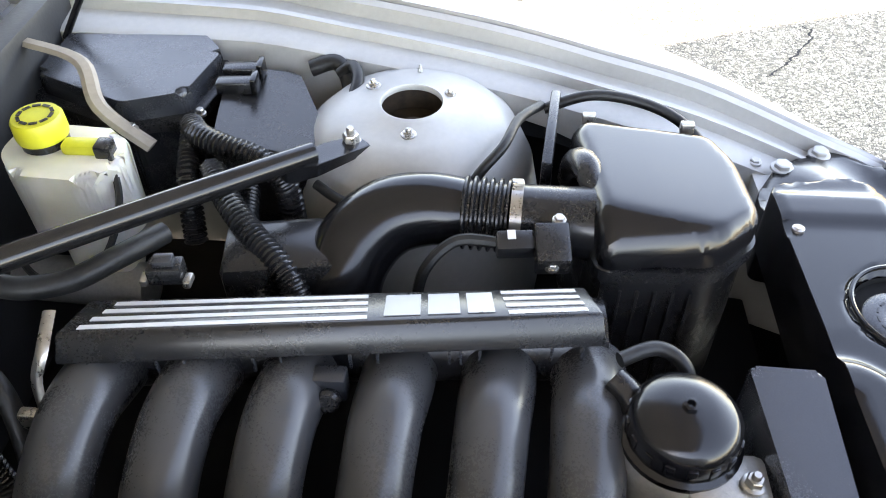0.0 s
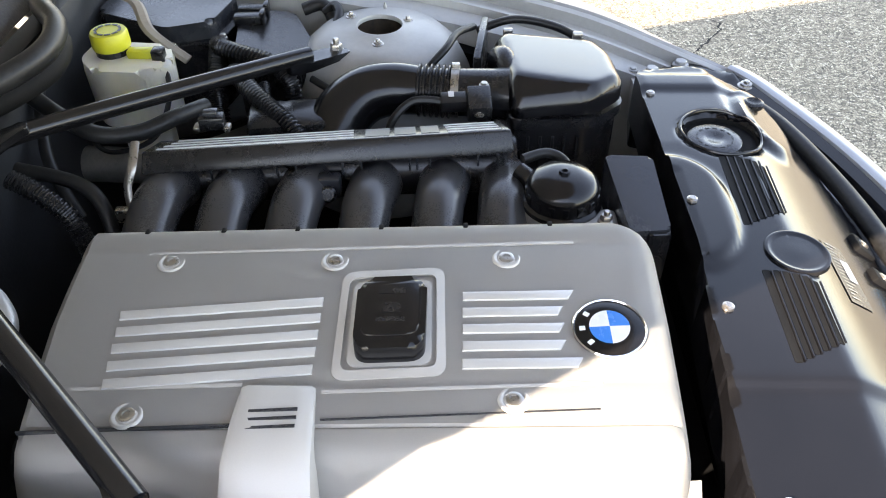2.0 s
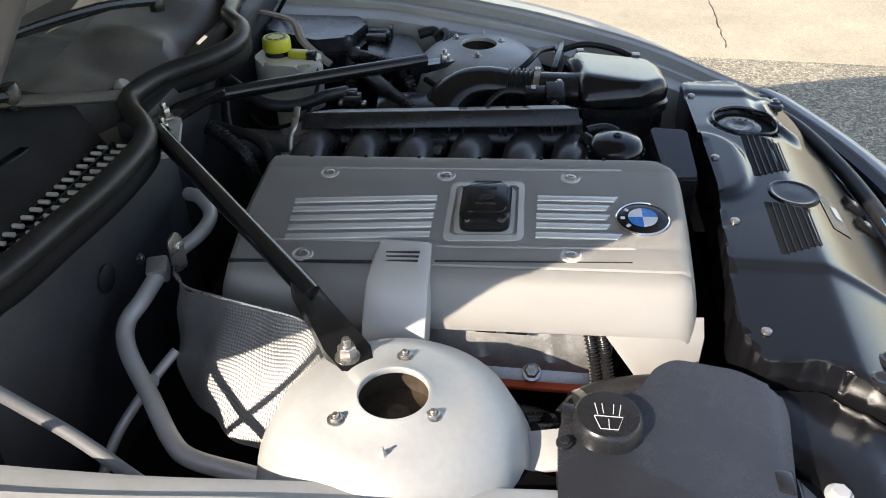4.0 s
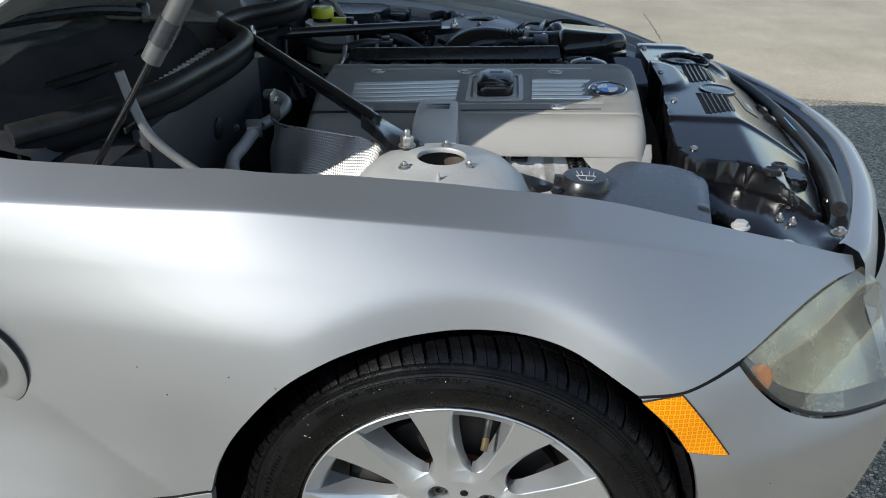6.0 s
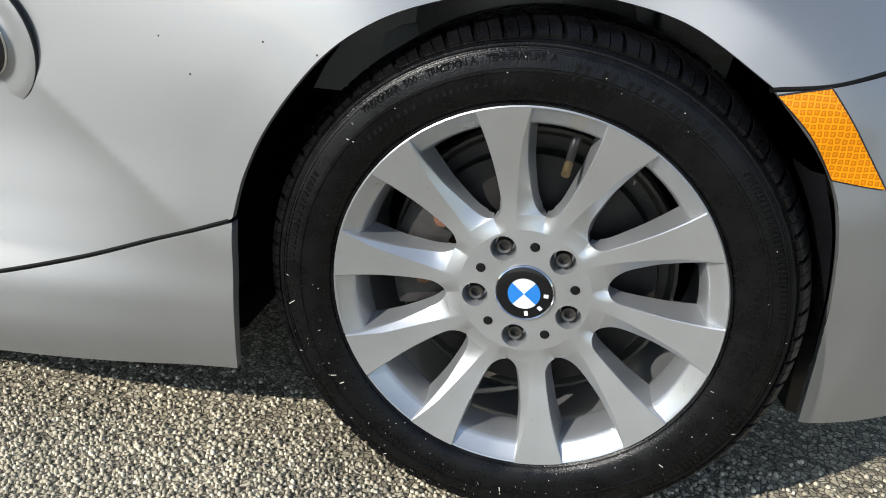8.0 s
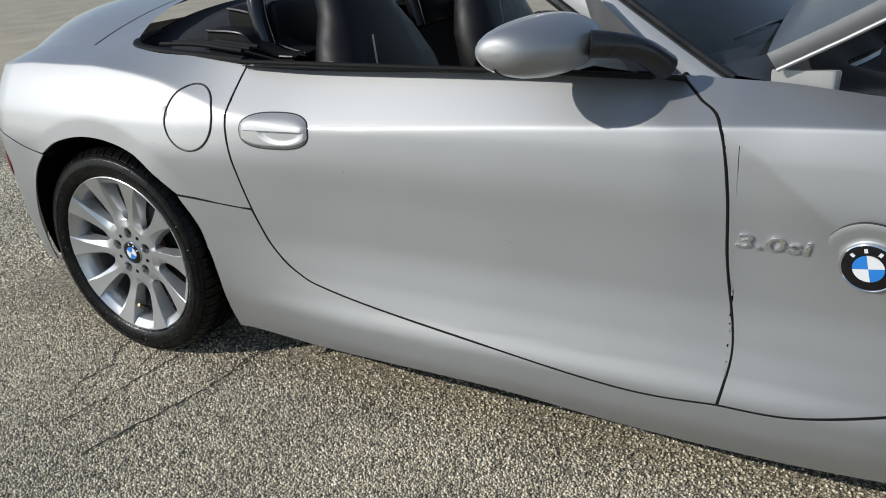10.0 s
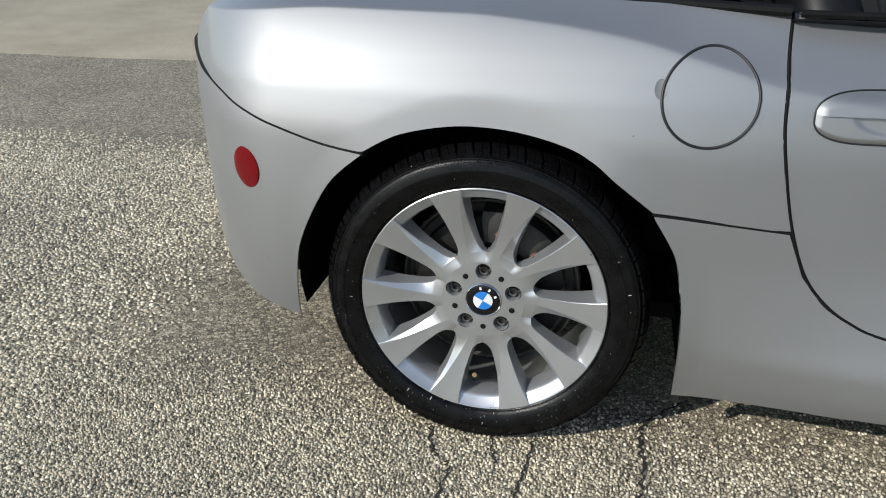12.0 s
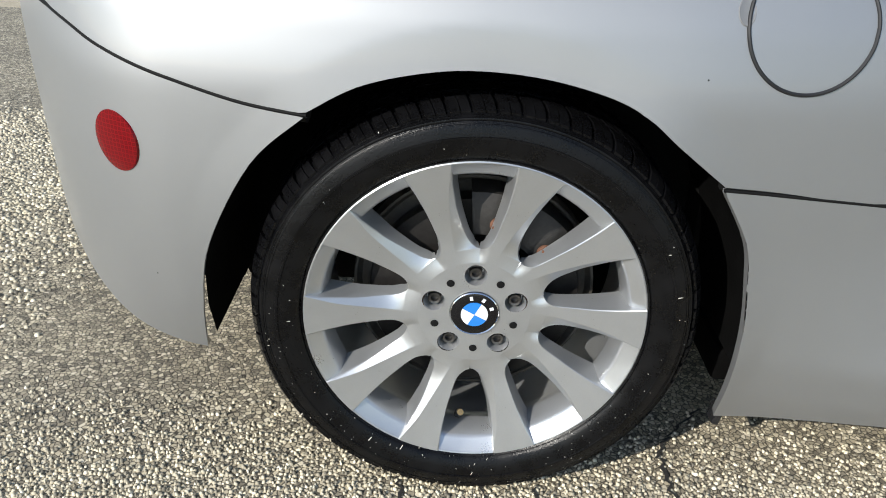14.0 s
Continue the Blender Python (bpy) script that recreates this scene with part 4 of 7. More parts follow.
# frame and filler cap
frame_out, frame_in = rounded([(-0.047, -0.052), (0.058, -0.047), (0.062, -0.182), (-0.046, -0.186)], 0.014), rounded([(-0.039, -0.062), (0.050, -0.058), (0.053, -0.173), (-0.038, -0.176)], 0.010)
bm = bmesh.new()
rings = [[bm.verts.new((x, y, cover_z(x, y) + dz)) for x, y in line] for line, dz in ((frame_out, -0.001), (frame_out, 0.0008), (frame_in, 0.0022), (frame_in, 0.0006))]
for a, b in zip(rings, rings[1:]):
    for i in range(len(a)):
        bm.faces.new((a[i - 1], a[i], b[i], b[i - 1]))
part("filler_frame", bm, COVER, cover, "raised frame round the oil cap")
slab("filler_well", rounded([(-0.034, -0.066), (0.046, -0.064), (0.048, -0.170), (-0.033, -0.172)], 0.012), 0.0008, 0.0005, COVER, cover, "shallow well", 0.0)
cap = slab("oil_filler_cap", rounded([(-0.027, -0.080), (0.042, -0.079), (0.042, -0.166), (-0.026, -0.168)], 0.016), 0.0, 0.022, GLOSS, cover, "black square oil filler cap", 0.008)
slab("cap_step", rounded([(-0.021, -0.086), (0.036, -0.085), (0.036, -0.152), (-0.020, -0.154)], 0.012), 0.0205, 0.003, GLOSS, cap, "raised cap centre", 0.002)
for k, (w, h) in enumerate(((0.026, 0.007), (0.018, 0.012), (0.028, 0.005))):
    y = -0.096 - 0.018 * k
    slab("cap_mark", [(0.008 - w / 2, y), (0.008 + w / 2, y), (0.008 + w / 2, y - h), (0.008 - w / 2, y - h)], 0.0232, 0.0006, BLACK, cap, "faint moulded mark", 0.0)
for x, y in ((-0.235, -0.032), (-0.058, -0.034), (0.123, -0.035), (-0.228, -0.220), (0.124, -0.208)):
    at = on_cover(x, y, 0.0)
    seat = part("bolt_boss", lathe([(0.0155, -0.001), (0.0142, 0.0007), (0.0130, 0.0010), (0.0115, 0.0007), (0.0100, -0.0004), (0.0090, 0.0003), (0, 0.0003)], 28, Matrix.Translation(at)), COVER, cover, "round bolt boss")
    bolt = lathe([(0.0080, 0.0002), (0.0078, 0.0016), (0.0062, 0.0022), (0.0040, 0.0022), (0.0036, 0.0006), (0, 0.0006)], 24, Matrix.Translation(at))
    part("cover_bolt", bolt, STEEL, cover, "zinc socket bolt")
roundel(cover, Matrix.Translation(on_cover(0.218, -0.131, 0.001)) @ pose(0, 0, 0, 5.7, -2.2, 0) @ pose(0, 0, 0, 0, 0, 92), 0.0335)
# moulded lines and edge notches
slab("cover_line", [(-0.262, -0.018), (0.195, -0.012), (0.195, -0.0155), (-0.262, -0.0215)], 0.0, 0.0003, COVER, cover, "moulded line", 0.0)
slab("cover_line", [(-0.052, -0.196), (0.205, -0.190), (0.205, -0.1935), (-0.052, -0.1995)], 0.0, 0.0003, COVER, cover, "moulded line", 0.0)
slab("cover_line", [(-0.290, -0.190), (-0.128, -0.187), (-0.128, -0.1905), (-0.290, -0.1935)], 0.0, 0.0003, COVER, cover, "moulded line", 0.0)
slab("cover_groove", [(-0.325, -0.236), (-0.131, -0.230), (-0.131, -0.2315), (-0.325, -0.2375)], 0.0, 0.0008, DARKGREY, cover, "narrow joint line", 0.0)
slab("cover_groove", [(-0.050, -0.226), (0.20, -0.218), (0.20, -0.2188), (-0.050, -0.2270)], 0.0, 0.0004, DARKGREY, cover, "narrow joint line", 0.0)
for x in (-0.275, -0.189, -0.106, -0.013, 0.08, 0.172):
    part("edge_notch", box((0.005, 0.008, 0.008), (x, 0.016, cover_z(x, 0.016) - 0.004), 0.001), MATTE, cover, "dark notch in the cover's edge")
# the channel that crosses the cover's edge
rows = []
for y, dz in ((-0.190, 0.000), (-0.196, 0.006), (-0.215, 0.008), (-0.240, 0.008), (-0.262, 0.000), (-0.278, -0.018), (-0.298, -0.040), (-0.310, -0.062), (-0.312, -0.074)):
    base = cover_z(-0.09, max(y, -0.235)) + (0 if y > -0.25 else 0)
    w = 0.030 + 0.006 * min(1, (-y - 0.176) / 0.1)
    rows.append([(-0.092 + q * w, y - (0.010 if abs(q) < 1.2 and y < -0.25 else 0), base + dz - (0.030 if abs(q) > 1.15 else 0.003 if abs(q) > 0.98 else 0)) for q in (-1.2, -1.1, -0.95, -0.4, 0, 0.4, 0.95, 1.1, 1.2)])
part("cable_channel", sheet(rows), COVER, cover, "raised cable channel over the cover's edge")
for k in range(3):
    slab("channel_slot", [(-0.114, -0.222 - 0.0085 * k), (-0.070, -0.220 - 0.0085 * k), (-0.070, -0.2228 - 0.0085 * k), (-0.114, -0.2248 - 0.0085 * k)], 0.0080, 0.0012, DARKGREY, cover, "narrow slot", 0.0)
part("cover_foot", sheet([[(0.168, -0.262, 0.688), (0.230, -0.262, 0.692), (0.290, -0.258, 0.694)], [(0.172, -0.281, 0.671), (0.230, -0.285, 0.674), (0.291, -0.275, 0.676)], [(0.206, -0.313, 0.642), (0.240, -0.318, 0.643), (0.284, -0.300, 0.646)], [(0.208, -0.315, 0.622), (0.240, -0.320, 0.622), (0.283, -0.302, 0.622)]], thick=0.004), COVER, cover, "lower corner of the cover")

# intake side
EMBLEM = surface("emblem_silver", (0.20, 0.20, 0.205), 0.3, 0.6, var=0.05)
BAR_LEFT = [Vector(q) for q in ((-0.341, 0.171, 0.712), (-0.339, 0.187, 0.737), (-0.337, 0.247, 0.716), (-0.338, 0.245, 0.690))]
BAR_RIGHT = [Vector(q) for q in ((0.146, 0.213, 0.722), (0.141, 0.229, 0.749), (0.128, 0.275, 0.734), (0.130, 0.275, 0.700))]


def bar_mesh():
    bm = bmesh.new()
    a, b = [bm.verts.new(p) for p in BAR_LEFT], [bm.verts.new(p) for p in BAR_RIGHT]
    for i in range(4):
        bm.faces.new((a[i - 1], a[i], b[i], b[i - 1]))
    bm.faces.new(a)
    bm.faces.new(b)
    bmesh.ops.bevel(bm, geom=bm.edges[:], offset=0.0035, segments=2, affect="EDGES", profile=0.5)
    return bm


bar = bay_part("intake_cover_bar", bar_mesh(), BLACK, "long grey plastic cover on the intake")


def bar_top(u, v, h=0.0):
    """A place on the bar's striped top: u along it, v from its front to its back."""
    front, back = BAR_LEFT[1].lerp(BAR_RIGHT[1], u), BAR_LEFT[2].lerp(BAR_RIGHT[2], u)
    up = (BAR_RIGHT[1] - BAR_LEFT[1]).cross(back - front).normalized()
    return front.lerp(back, v) + up * h


def on_bar(name, u0, u1, v0, v1, material, label, h=0.0010, skew=0.0):
    bm = bmesh.new()
    corners = ((u0, v0), (u1, v0), (u1 + skew, v1), (u0 + skew, v1))
    low, top = [bm.verts.new(bar_top(u, v, 0.0001)) for u, v in corners], [bm.verts.new(bar_top(u, v, h)) for u, v in corners]
    bm.faces.new(top)
    for i in range(4):
        bm.faces.new((top[i - 1], low[i - 1], low[i], top[i]))
    return part(name, bm, material, bar, label)


for k in range(4):
    v = 0.10 + 0.225 * k
    on_bar("bar_stripe", 0.035 + 0.010 * k, 0.57, v, v + 0.105, WHITE, "white stripe")
    on_bar("bar_stripe", 0.83, 0.975, v, v + 0.105, WHITE, "white stripe")
for u0, u1 in ((0.600, 0.668), (0.682, 0.742), (0.756, 0.806)):
    on_bar("bar_emblem", u0, u1, 0.16, 0.84, EMBLEM, "plain silver emblem block", skew=0.006)
for k, u in enumerate((0.06, 0.185, 0.235, 0.36, 0.41, 0.535, 0.585, 0.715, 0.735, 0.77, 0.90, 0.955)):
    p = BAR_LEFT[0].lerp(BAR_RIGHT[0], u)
    bay_part("bar_clip", box((0.003, 0.003, 0.018), (p.x, p.y + 0.001, p.z - 0.008), 0.0008), DARKGREY, "thin clip", bar)
RUNNER = surface("runner_plastic", (0.050, 0.050, 0.052), 0.28, var=0.1, scale=12.0, fine=500.0, spec=0.6, rough_var=0.03)
for k, x in enumerate((-0.322, -0.232, -0.143, -0.051, 0.041, 0.124)):
    pts = [(x + 0.012, 0.235, 0.664), (x + 0.010, 0.195, 0.676), (x + 0.006, 0.150, 0.684), (x + 0.003, 0.108, 0.674), (x, 0.072, 0.648), (x - 0.002, 0.045, 0.60)]
    bay_part("intake_runner", tube(pts, [0.036, 0.035, 0.033, 0.032, 0.032, 0.033], 5, 18, flat=0.95), RUNNER, "curved dark grey intake runner")
bay_part("intake_plenum", tube([(-0.34, 0.235, 0.662), (-0.10, 0.25, 0.670), (0.15, 0.265, 0.672)], 0.040, 6, 18), BLACK, "black intake plenum")
bay_part("intake_bracket", box((0.030, 0.020, 0.03), (-0.098, 0.184, 0.690), 0.003), DARKGREY, "small bracket between the runners")
bay_part("bracket_screw", lathe([(0, 0.006), (0.008, 0.006), (0.011, 0.003), (0.011, -0.006)], 20, Matrix.Translation((-0.098, 0.166, 0.688)) @ pose(0, 0, 0, 60, 0, 0)), BLACK, "black screw head")

# oil filter and bracket box
oil = bay_part("oil_filter_housing", lathe([(0.053, 0.50), (0.053, 0.690), (0.050, 0.697), (0.0, 0.697)], 40, Matrix.Translation((0.202, 0.140, 0))), ALU, "cast alloy oil filter housing")
part("oil_filter_cap", lathe([(0.049, 0.692), (0.0505, 0.698), (0.0505, 0.703), (0.046, 0.706), (0.0455, 0.722), (0.044, 0.730), (0.036, 0.738), (0.018, 0.743), (0, 0.744)], 40, Matrix.Translation((0.202, 0.140, 0))), GLOSS, oil, "glossy black filter cap")
for k in range(16):
    a = 2 * math.pi * k / 16
    part("cap_flute", box((0.003, 0.008, 0.015), (0.202 + 0.0455 * math.cos(a), 0.140 + 0.0455 * math.sin(a), 0.714), 0.001, (0, 0, 360 * k / 16)), GLOSS, oil)
part("cap_nut", lathe([(0.007, 0.742), (0.007, 0.747), (0.004, 0.7475), (0.003, 0.744), (0, 0.744)], 6, Matrix.Translation((0.202, 0.140, 0))), GLOSS, oil, "hexagon on the cap")
bay_part("engine_mount_arm", box((0.07, 0.05, 0.05), (0.235, 0.105, 0.675), 0.010), ALU, "cast alloy bracket")
bay_part("bracket_bolt", stud((0.252, 0.098, 0.702), 0.007, 0.014), STEEL, "zinc bolt")
box_top = bay_part("coolant_box", prism(rounded([(0.258, 0.188), (0.318, 0.186), (0.325, 0.070), (0.276, 0.066)], 0.006), 0.64, 0.738, 0.004, drop=lambda x, y: -0.22 * (0.187 - y)), DARKGREY, "dark grey plastic box by the oil filter")
part("coolant_box_step", prism(rounded([(0.296, 0.094), (0.322, 0.094), (0.325, 0.064), (0.298, 0.062)], 0.005), 0.63, 0.709, 0.004), BLACK, box_top, "small step")

# air filter box and duct
def moulded(line, zf, low, step=0.012, extra=()):
    """A moulded cover over an outline in plan, its top by zf, with turned-down sides."""
    bm = bmesh.new()
    bm.faces.new([bm.verts.new((x, y, 0)) for x, y in line])
    bmesh.ops.triangulate(bm, faces=bm.faces)
    xs, ys = [p[0] for p in line], [p[1] for p in line]
    for axis, values in (((1, 0, 0), np.arange(min(xs) + step / 2, max(xs), step)), ((0, 1, 0), list(np.arange(min(ys) + step / 2, max(ys), step)) + list(extra))):
        for v in values:
            bmesh.ops.bisect_plane(bm, geom=bm.verts[:] + bm.edges[:] + bm.faces[:], plane_co=(v * axis[0], v * axis[1], 0), plane_no=axis, dist=1e-5)
    border = [e for e in bm.edges if e.is_boundary]
    for v in bm.verts:
        v.co.z = zf(v.co.x, v.co.y) - (0.003 if v.is_boundary else 0.0)
    made = bmesh.ops.extrude_edge_only(bm, edges=border)["geom"]
    for v in made:
        if isinstance(v, bmesh.types.BMVert):
            v.co.z = min(v.co.z - 0.01, low)
    return bm


AIR_LINE = rounded([(0.146, 0.324), (0.264, 0.328), (0.311, 0.374), (0.309, 0.475), (0.290, 0.532), (0.140, 0.549), (0.127, 0.522), (0.137, 0.430)], 0.018, 5)


def inside(line, x, y):
    """How far a place lies inside a closed outline."""
    best = 1.0
    for (ax, ay), (bx, by) in zip(line, line[1:] + line[:1]):
        dx, dy = bx - ax, by - ay
        q = max(0.0, min(1.0, ((x - ax) * dx + (y - ay) * dy) / max(dx * dx + dy * dy, 1e-12)))
        best = min(best, math.hypot(x - ax - dx * q, y - ay - dy * q))
    return best


def air_z(x, y):
    ridge = 0.366 - 0.24 * (x - 0.148)
    z = 0.760 - 0.125 * (y - 0.36) - 0.05 * (x - 0.148)
    z -= 0.75 * 0.5 * (ridge - y + math.sqrt((ridge - y) ** 2 + 0.008 ** 2))
    return z - 0.016 * max(0.0, 1 - inside(AIR_LINE, x, y) / 0.016) ** 2


air = bay_part("air_filter_box", moulded(AIR_LINE, air_z, 0.712, 0.006), GLOSS, "black air filter box lid, dusty", smooth=60.0)
part("filter_lid_flange", prism([(0.215 + (x - 0.215) * 1.035, 0.435 + (y - 0.435) * 1.02) for x, y in AIR_LINE], 0.690, 0.706, 0.003, drop=lambda x, y: -0.10 * max(0, y - 0.36)), BLACK, air, "flange of the lid")
part("filter_bowl", prism([(0.215 + (x - 0.215) * 0.97, 0.435 + (y - 0.435) * 0.97) for x, y in AIR_LINE], 0.50, 0.694, 0.003, drop=lambda x, y: -0.10 * max(0, y - 0.36)), BLACK, air, "black lower filter bowl")
for k in range(6):
    x = 0.155 + 0.018 * k
    part("bowl_rib", box((0.004, 0.006, 0.15), (x, 0.332 - 0.003, 0.60), 0.001), BLACK, air, "upright rib")
for x, y in ((0.150, 0.552), (0.262, 0.540)):
    part("lid_clip", box((0.016, 0.010, 0.014), (x, y, 0.730), 0.002), STEEL, air, "bright spring clip")
part("filter_back_plate", box((0.012, 0.15, 0.075), (0.106, 0.535, 0.695), 0.003, (0, 0, -6)), BLACK, air, "upright plate")
part("filter_snorkel", tube([(0.130, 0.490, 0.690), (0.133, 0.468, 0.728), (0.140, 0.440, 0.742), (0.146, 0.405, 0.735)], [0.016, 0.018, 0.016, 0.010], 5, 12), BLACK, air, "curved snorkel")
duct = bay_part("intake_duct", tube([(0.165, 0.390, 0.708), (0.12, 0.394, 0.708), (0.06, 0.398, 0.708)], [0.044, 0.037, 0.035], 5, 28), BLACK, "black air flow meter tube")
part("duct_clamp", lathe([(0.0365, -0.006), (0.0385, -0.006), (0.0385, 0.006), (0.0365, 0.006)], 36, Matrix.Translation((0.066, 0.398, 0.708)) @ pose(0, 0, 0, 0, 90, -4)), STEEL, duct, "bright hose clamp")
part("clamp_screw", box((0.012, 0.008, 0.008), (0.066, 0.404, 0.748), 0.001), STEEL, duct, "clamp screw")
bay_part("corrugated_duct", tube([(0.058, 0.398, 0.708), (0.035, 0.400, 0.708), (0.008, 0.402, 0.708)], 0.0375, 6, 28, ridges=0.0024, pitch=0.009), BLACK, "ribbed black rubber bellows")
bay_part("intake_elbow", tube([(0.012, 0.402, 0.708), (-0.03, 0.404, 0.709), (-0.07, 0.397, 0.702), (-0.10, 0.378, 0.684), (-0.118, 0.350, 0.655), (-0.122, 0.325, 0.61)], [0.0365, 0.040, 0.043, 0.045, 0.045, 0.044], 7, 28), GLOSS, "smooth black intake elbow")
bay_part("resonator", box((0.13, 0.085, 0.085), (-0.178, 0.355, 0.658), 0.016, (0, 0, 8)), BLACK, "black resonator box")
maf = bay_part("flow_sensor", box((0.034, 0.044, 0.030), (0.100, 0.330, 0.728), 0.003, (18, 0, 4)), BLACK, "black air flow sensor with label")
part("sensor_plug", box((0.038, 0.022, 0.022), (0.064, 0.334, 0.728), 0.003, (18, 0, 6)), BLACK, maf, "plug")
part("sensor_label", box((0.008, 0.010, 0.001), (0.060, 0.334, 0.741), 0.0, (18, 0, 6)), WHITE, maf, "tiny pale label")
for at in ((0.107, 0.356, 0.742), (0.100, 0.310, 0.722)):
    part("sensor_screw", hexbolt(at, 0.005, 0.006), STEEL, maf, "zinc screw")
bay_part("sensor_lead", tube([(0.046, 0.336, 0.728), (0.005, 0.335, 0.728), (-0.025, 0.315, 0.705), (-0.035, 0.30, 0.66)], 0.006, 8, 8), SEAL, "black cable")
bay_part("vent_hose", tube([(0.155, 0.20, 0.722), (0.19, 0.215, 0.722), (0.215, 0.20, 0.71), (0.22, 0.18, 0.66)], 0.007, 8, 10), SEAL, "black vent hose")
bay_part("oil_dip_hose", tube([(0.150, 0.185, 0.715), (0.166, 0.165, 0.705), (0.160, 0.13, 0.66)], 0.012, 6, 12), BLACK, "black hose beside the intake")

# strut towers
for cy, s in ((0.570, 1), (2 * MID - 0.570, -1)):
    at = Matrix.Translation((-0.061, cy, 0))
    tower = bay_part("strut_tower", lathe([(0.0420, 0.7270), (0.0372, 0.7275), (0.0365, 0.7325), (0.0378, 0.7352), (0.0405, 0.7350), (0.0435, 0.7325), (0.080, 0.728), (0.106, 0.718), (0.130, 0.696), (0.150, 0.655), (0.163, 0.59), (0.170, 0.46)], 56, at), PRIMER, "pale grey strut tower with open centre")
    part("strut_bearing", lathe([(0.055, 0.722), (0.050, 0.692), (0.030, 0.690), (0.018, 0.692), (0.016, 0.702), (0.008, 0.706), (0, 0.704)], 28, at), surface("greasy_rubber", (0.05, 0.035, 0.022), 0.6, var=0.5, scale=60.0), tower, "brown greasy bearing")
    for dx, dy in ((0.045, 0.024), (-0.052, 0.040), (0.002, -0.061)):
        part("tower_nut", stud((-0.061 + dx, cy + s * dy, 0.729), 0.0066, 0.009), STEEL, tower, "painted nut on stud")
    part("tower_pin", stud((-0.058, cy + s * 0.078, 0.726), 0.003, 0.012), PRIMER, tower, "thin pin")

# braces
bay_part("strut_brace", tube([(-0.168, 0.453, 0.736), (-0.185, 0.439, 0.739), (-0.45, 0.224, 0.760), (-0.500, 0.176, 0.764)], 0.0128, 3, 16), BAR, "black tubular strut brace")
bay_part("brace_end", prism(rounded([(-0.100, 0.522), (-0.088, 0.505), (-0.155, 0.443), (-0.185, 0.428), (-0.198, 0.442), (-0.150, 0.490)], 0.006), 0.716, 0.724, 0.002, drop=lambda x, y: 0.014 * max(0, min(1, (-0.135 - x) / 0.04))), BAR, "flattened brace end")
bay_part("brace_bolt", stud((-0.124, 0.497, 0.724), 0.009, 0.020), STEEL, "large zinc brace nut")
bay_part("brace_end", prism(rounded([(-0.482, 0.200), (-0.470, 0.185), (-0.500, 0.105), (-0.520, 0.030), (-0.545, 0.040), (-0.535, 0.120)], 0.010), 0.768, 0.778, 0.003), BAR, "flattened inner brace end")
bay_part("strut_brace", tube([(-0.488, -0.030, 0.795), (-0.472, -0.053, 0.794), (-0.215, -0.290, 0.738), (-0.195, -0.308, 0.730)], 0.0135, 3, 16), BAR, "black tubular strut brace")
bay_part("brace_end", prism(rounded([(-0.222, -0.300), (-0.196, -0.290), (-0.100, -0.395), (-0.090, -0.428), (-0.118, -0.445), (-0.150, -0.410)], 0.008), 0.718, 0.730, 0.003, drop=lambda x, y: 0.012 * max(0, (-0.15 - x) / 0.06)), BAR, "flattened lower brace end")
bay_part("brace_bolt", stud((-0.122, -0.417, 0.730), 0.010, 0.024), STEEL, "large zinc brace bolt")
bay_part("brace_bracket", prism(rounded([(-0.545, 0.055), (-0.500, 0.062), (-0.462, -0.045), (-0.480, -0.065), (-0.520, -0.050)], 0.008), 0.770, 0.782, 0.003), PRIMER, "pale brace bracket")
for at in ((-0.520, 0.048, 0.786), (-0.502, 0.0, 0.783)):
    bay_part("brace_bolt", stud(at, 0.009, 0.022), STEEL, "zinc brace bolt")

# brake fluid reservoir
def milky():
    m, nodes, links, b = tree("milky_plastic")
    b.inputs["Base Color"].default_value = (0.78, 0.74, 0.60, 1)
    b.inputs["Roughness"].default_value = 0.35
    b.inputs["Subsurface Weight"].default_value = 0.6
    b.inputs["Subsurface Radius"].default_value = (0.02, 0.018, 0.01)
    links.new(ramp(nodes, links, grain(nodes, links, 18.0), [(0.3, (0.70, 0.66, 0.52)), (0.7, (0.82, 0.79, 0.66))]), b.inputs["Base Color"])
    return m


MILKY = milky()
res = bay_part("brake_fluid_reservoir", prism(rounded([(-0.505, 0.500), (-0.385, 0.490), (-0.365, 0.430), (-0.395, 0.395), (-0.480, 0.400), (-0.512, 0.440)], 0.018, 5), 0.640, 0.738, 0.014, segments=4), MILKY, "milky brake fluid reservoir, half full")
part("reservoir_foot", prism(rounded([(-0.480, 0.475), (-0.400, 0.470), (-0.392, 0.415), (-0.470, 0.415)], 0.015), 0.56, 0.645, 0.006), MILKY, res, "narrow milky foot")
part("reservoir_neck", lathe([(0.026, 0.730), (0.026, 0.752), (0, 0.752)], 28, Matrix.Translation((-0.466, 0.462, 0))), BLACK, res, "black neck")
part("reservoir_cap", lathe([(0.028, 0.748), (0.029, 0.752), (0.0285, 0.770), (0.026, 0.774), (0, 0.775)], 36, Matrix.Translation((-0.466, 0.462, 0))), YELLOW, res, "yellow screw cap with black print")
for k in range(10):
    a = 2 * math.pi * k / 10
    part("cap_print", box((0.004, 0.009, 0.0008), (-0.466 + 0.018 * math.cos(a), 0.462 + 0.018 * math.sin(a), 0.7752), 0, (0, 0, 36 * k)), BLACK, res, "black print")
part("level_sensor", box((0.040, 0.020, 0.014), (-0.418, 0.448, 0.744), 0.004), YELLOW, res, "yellow level sensor")
part("sensor_plug", box((0.018, 0.022, 0.018), (-0.390, 0.445, 0.744), 0.003), BLACK, res, "black plug")
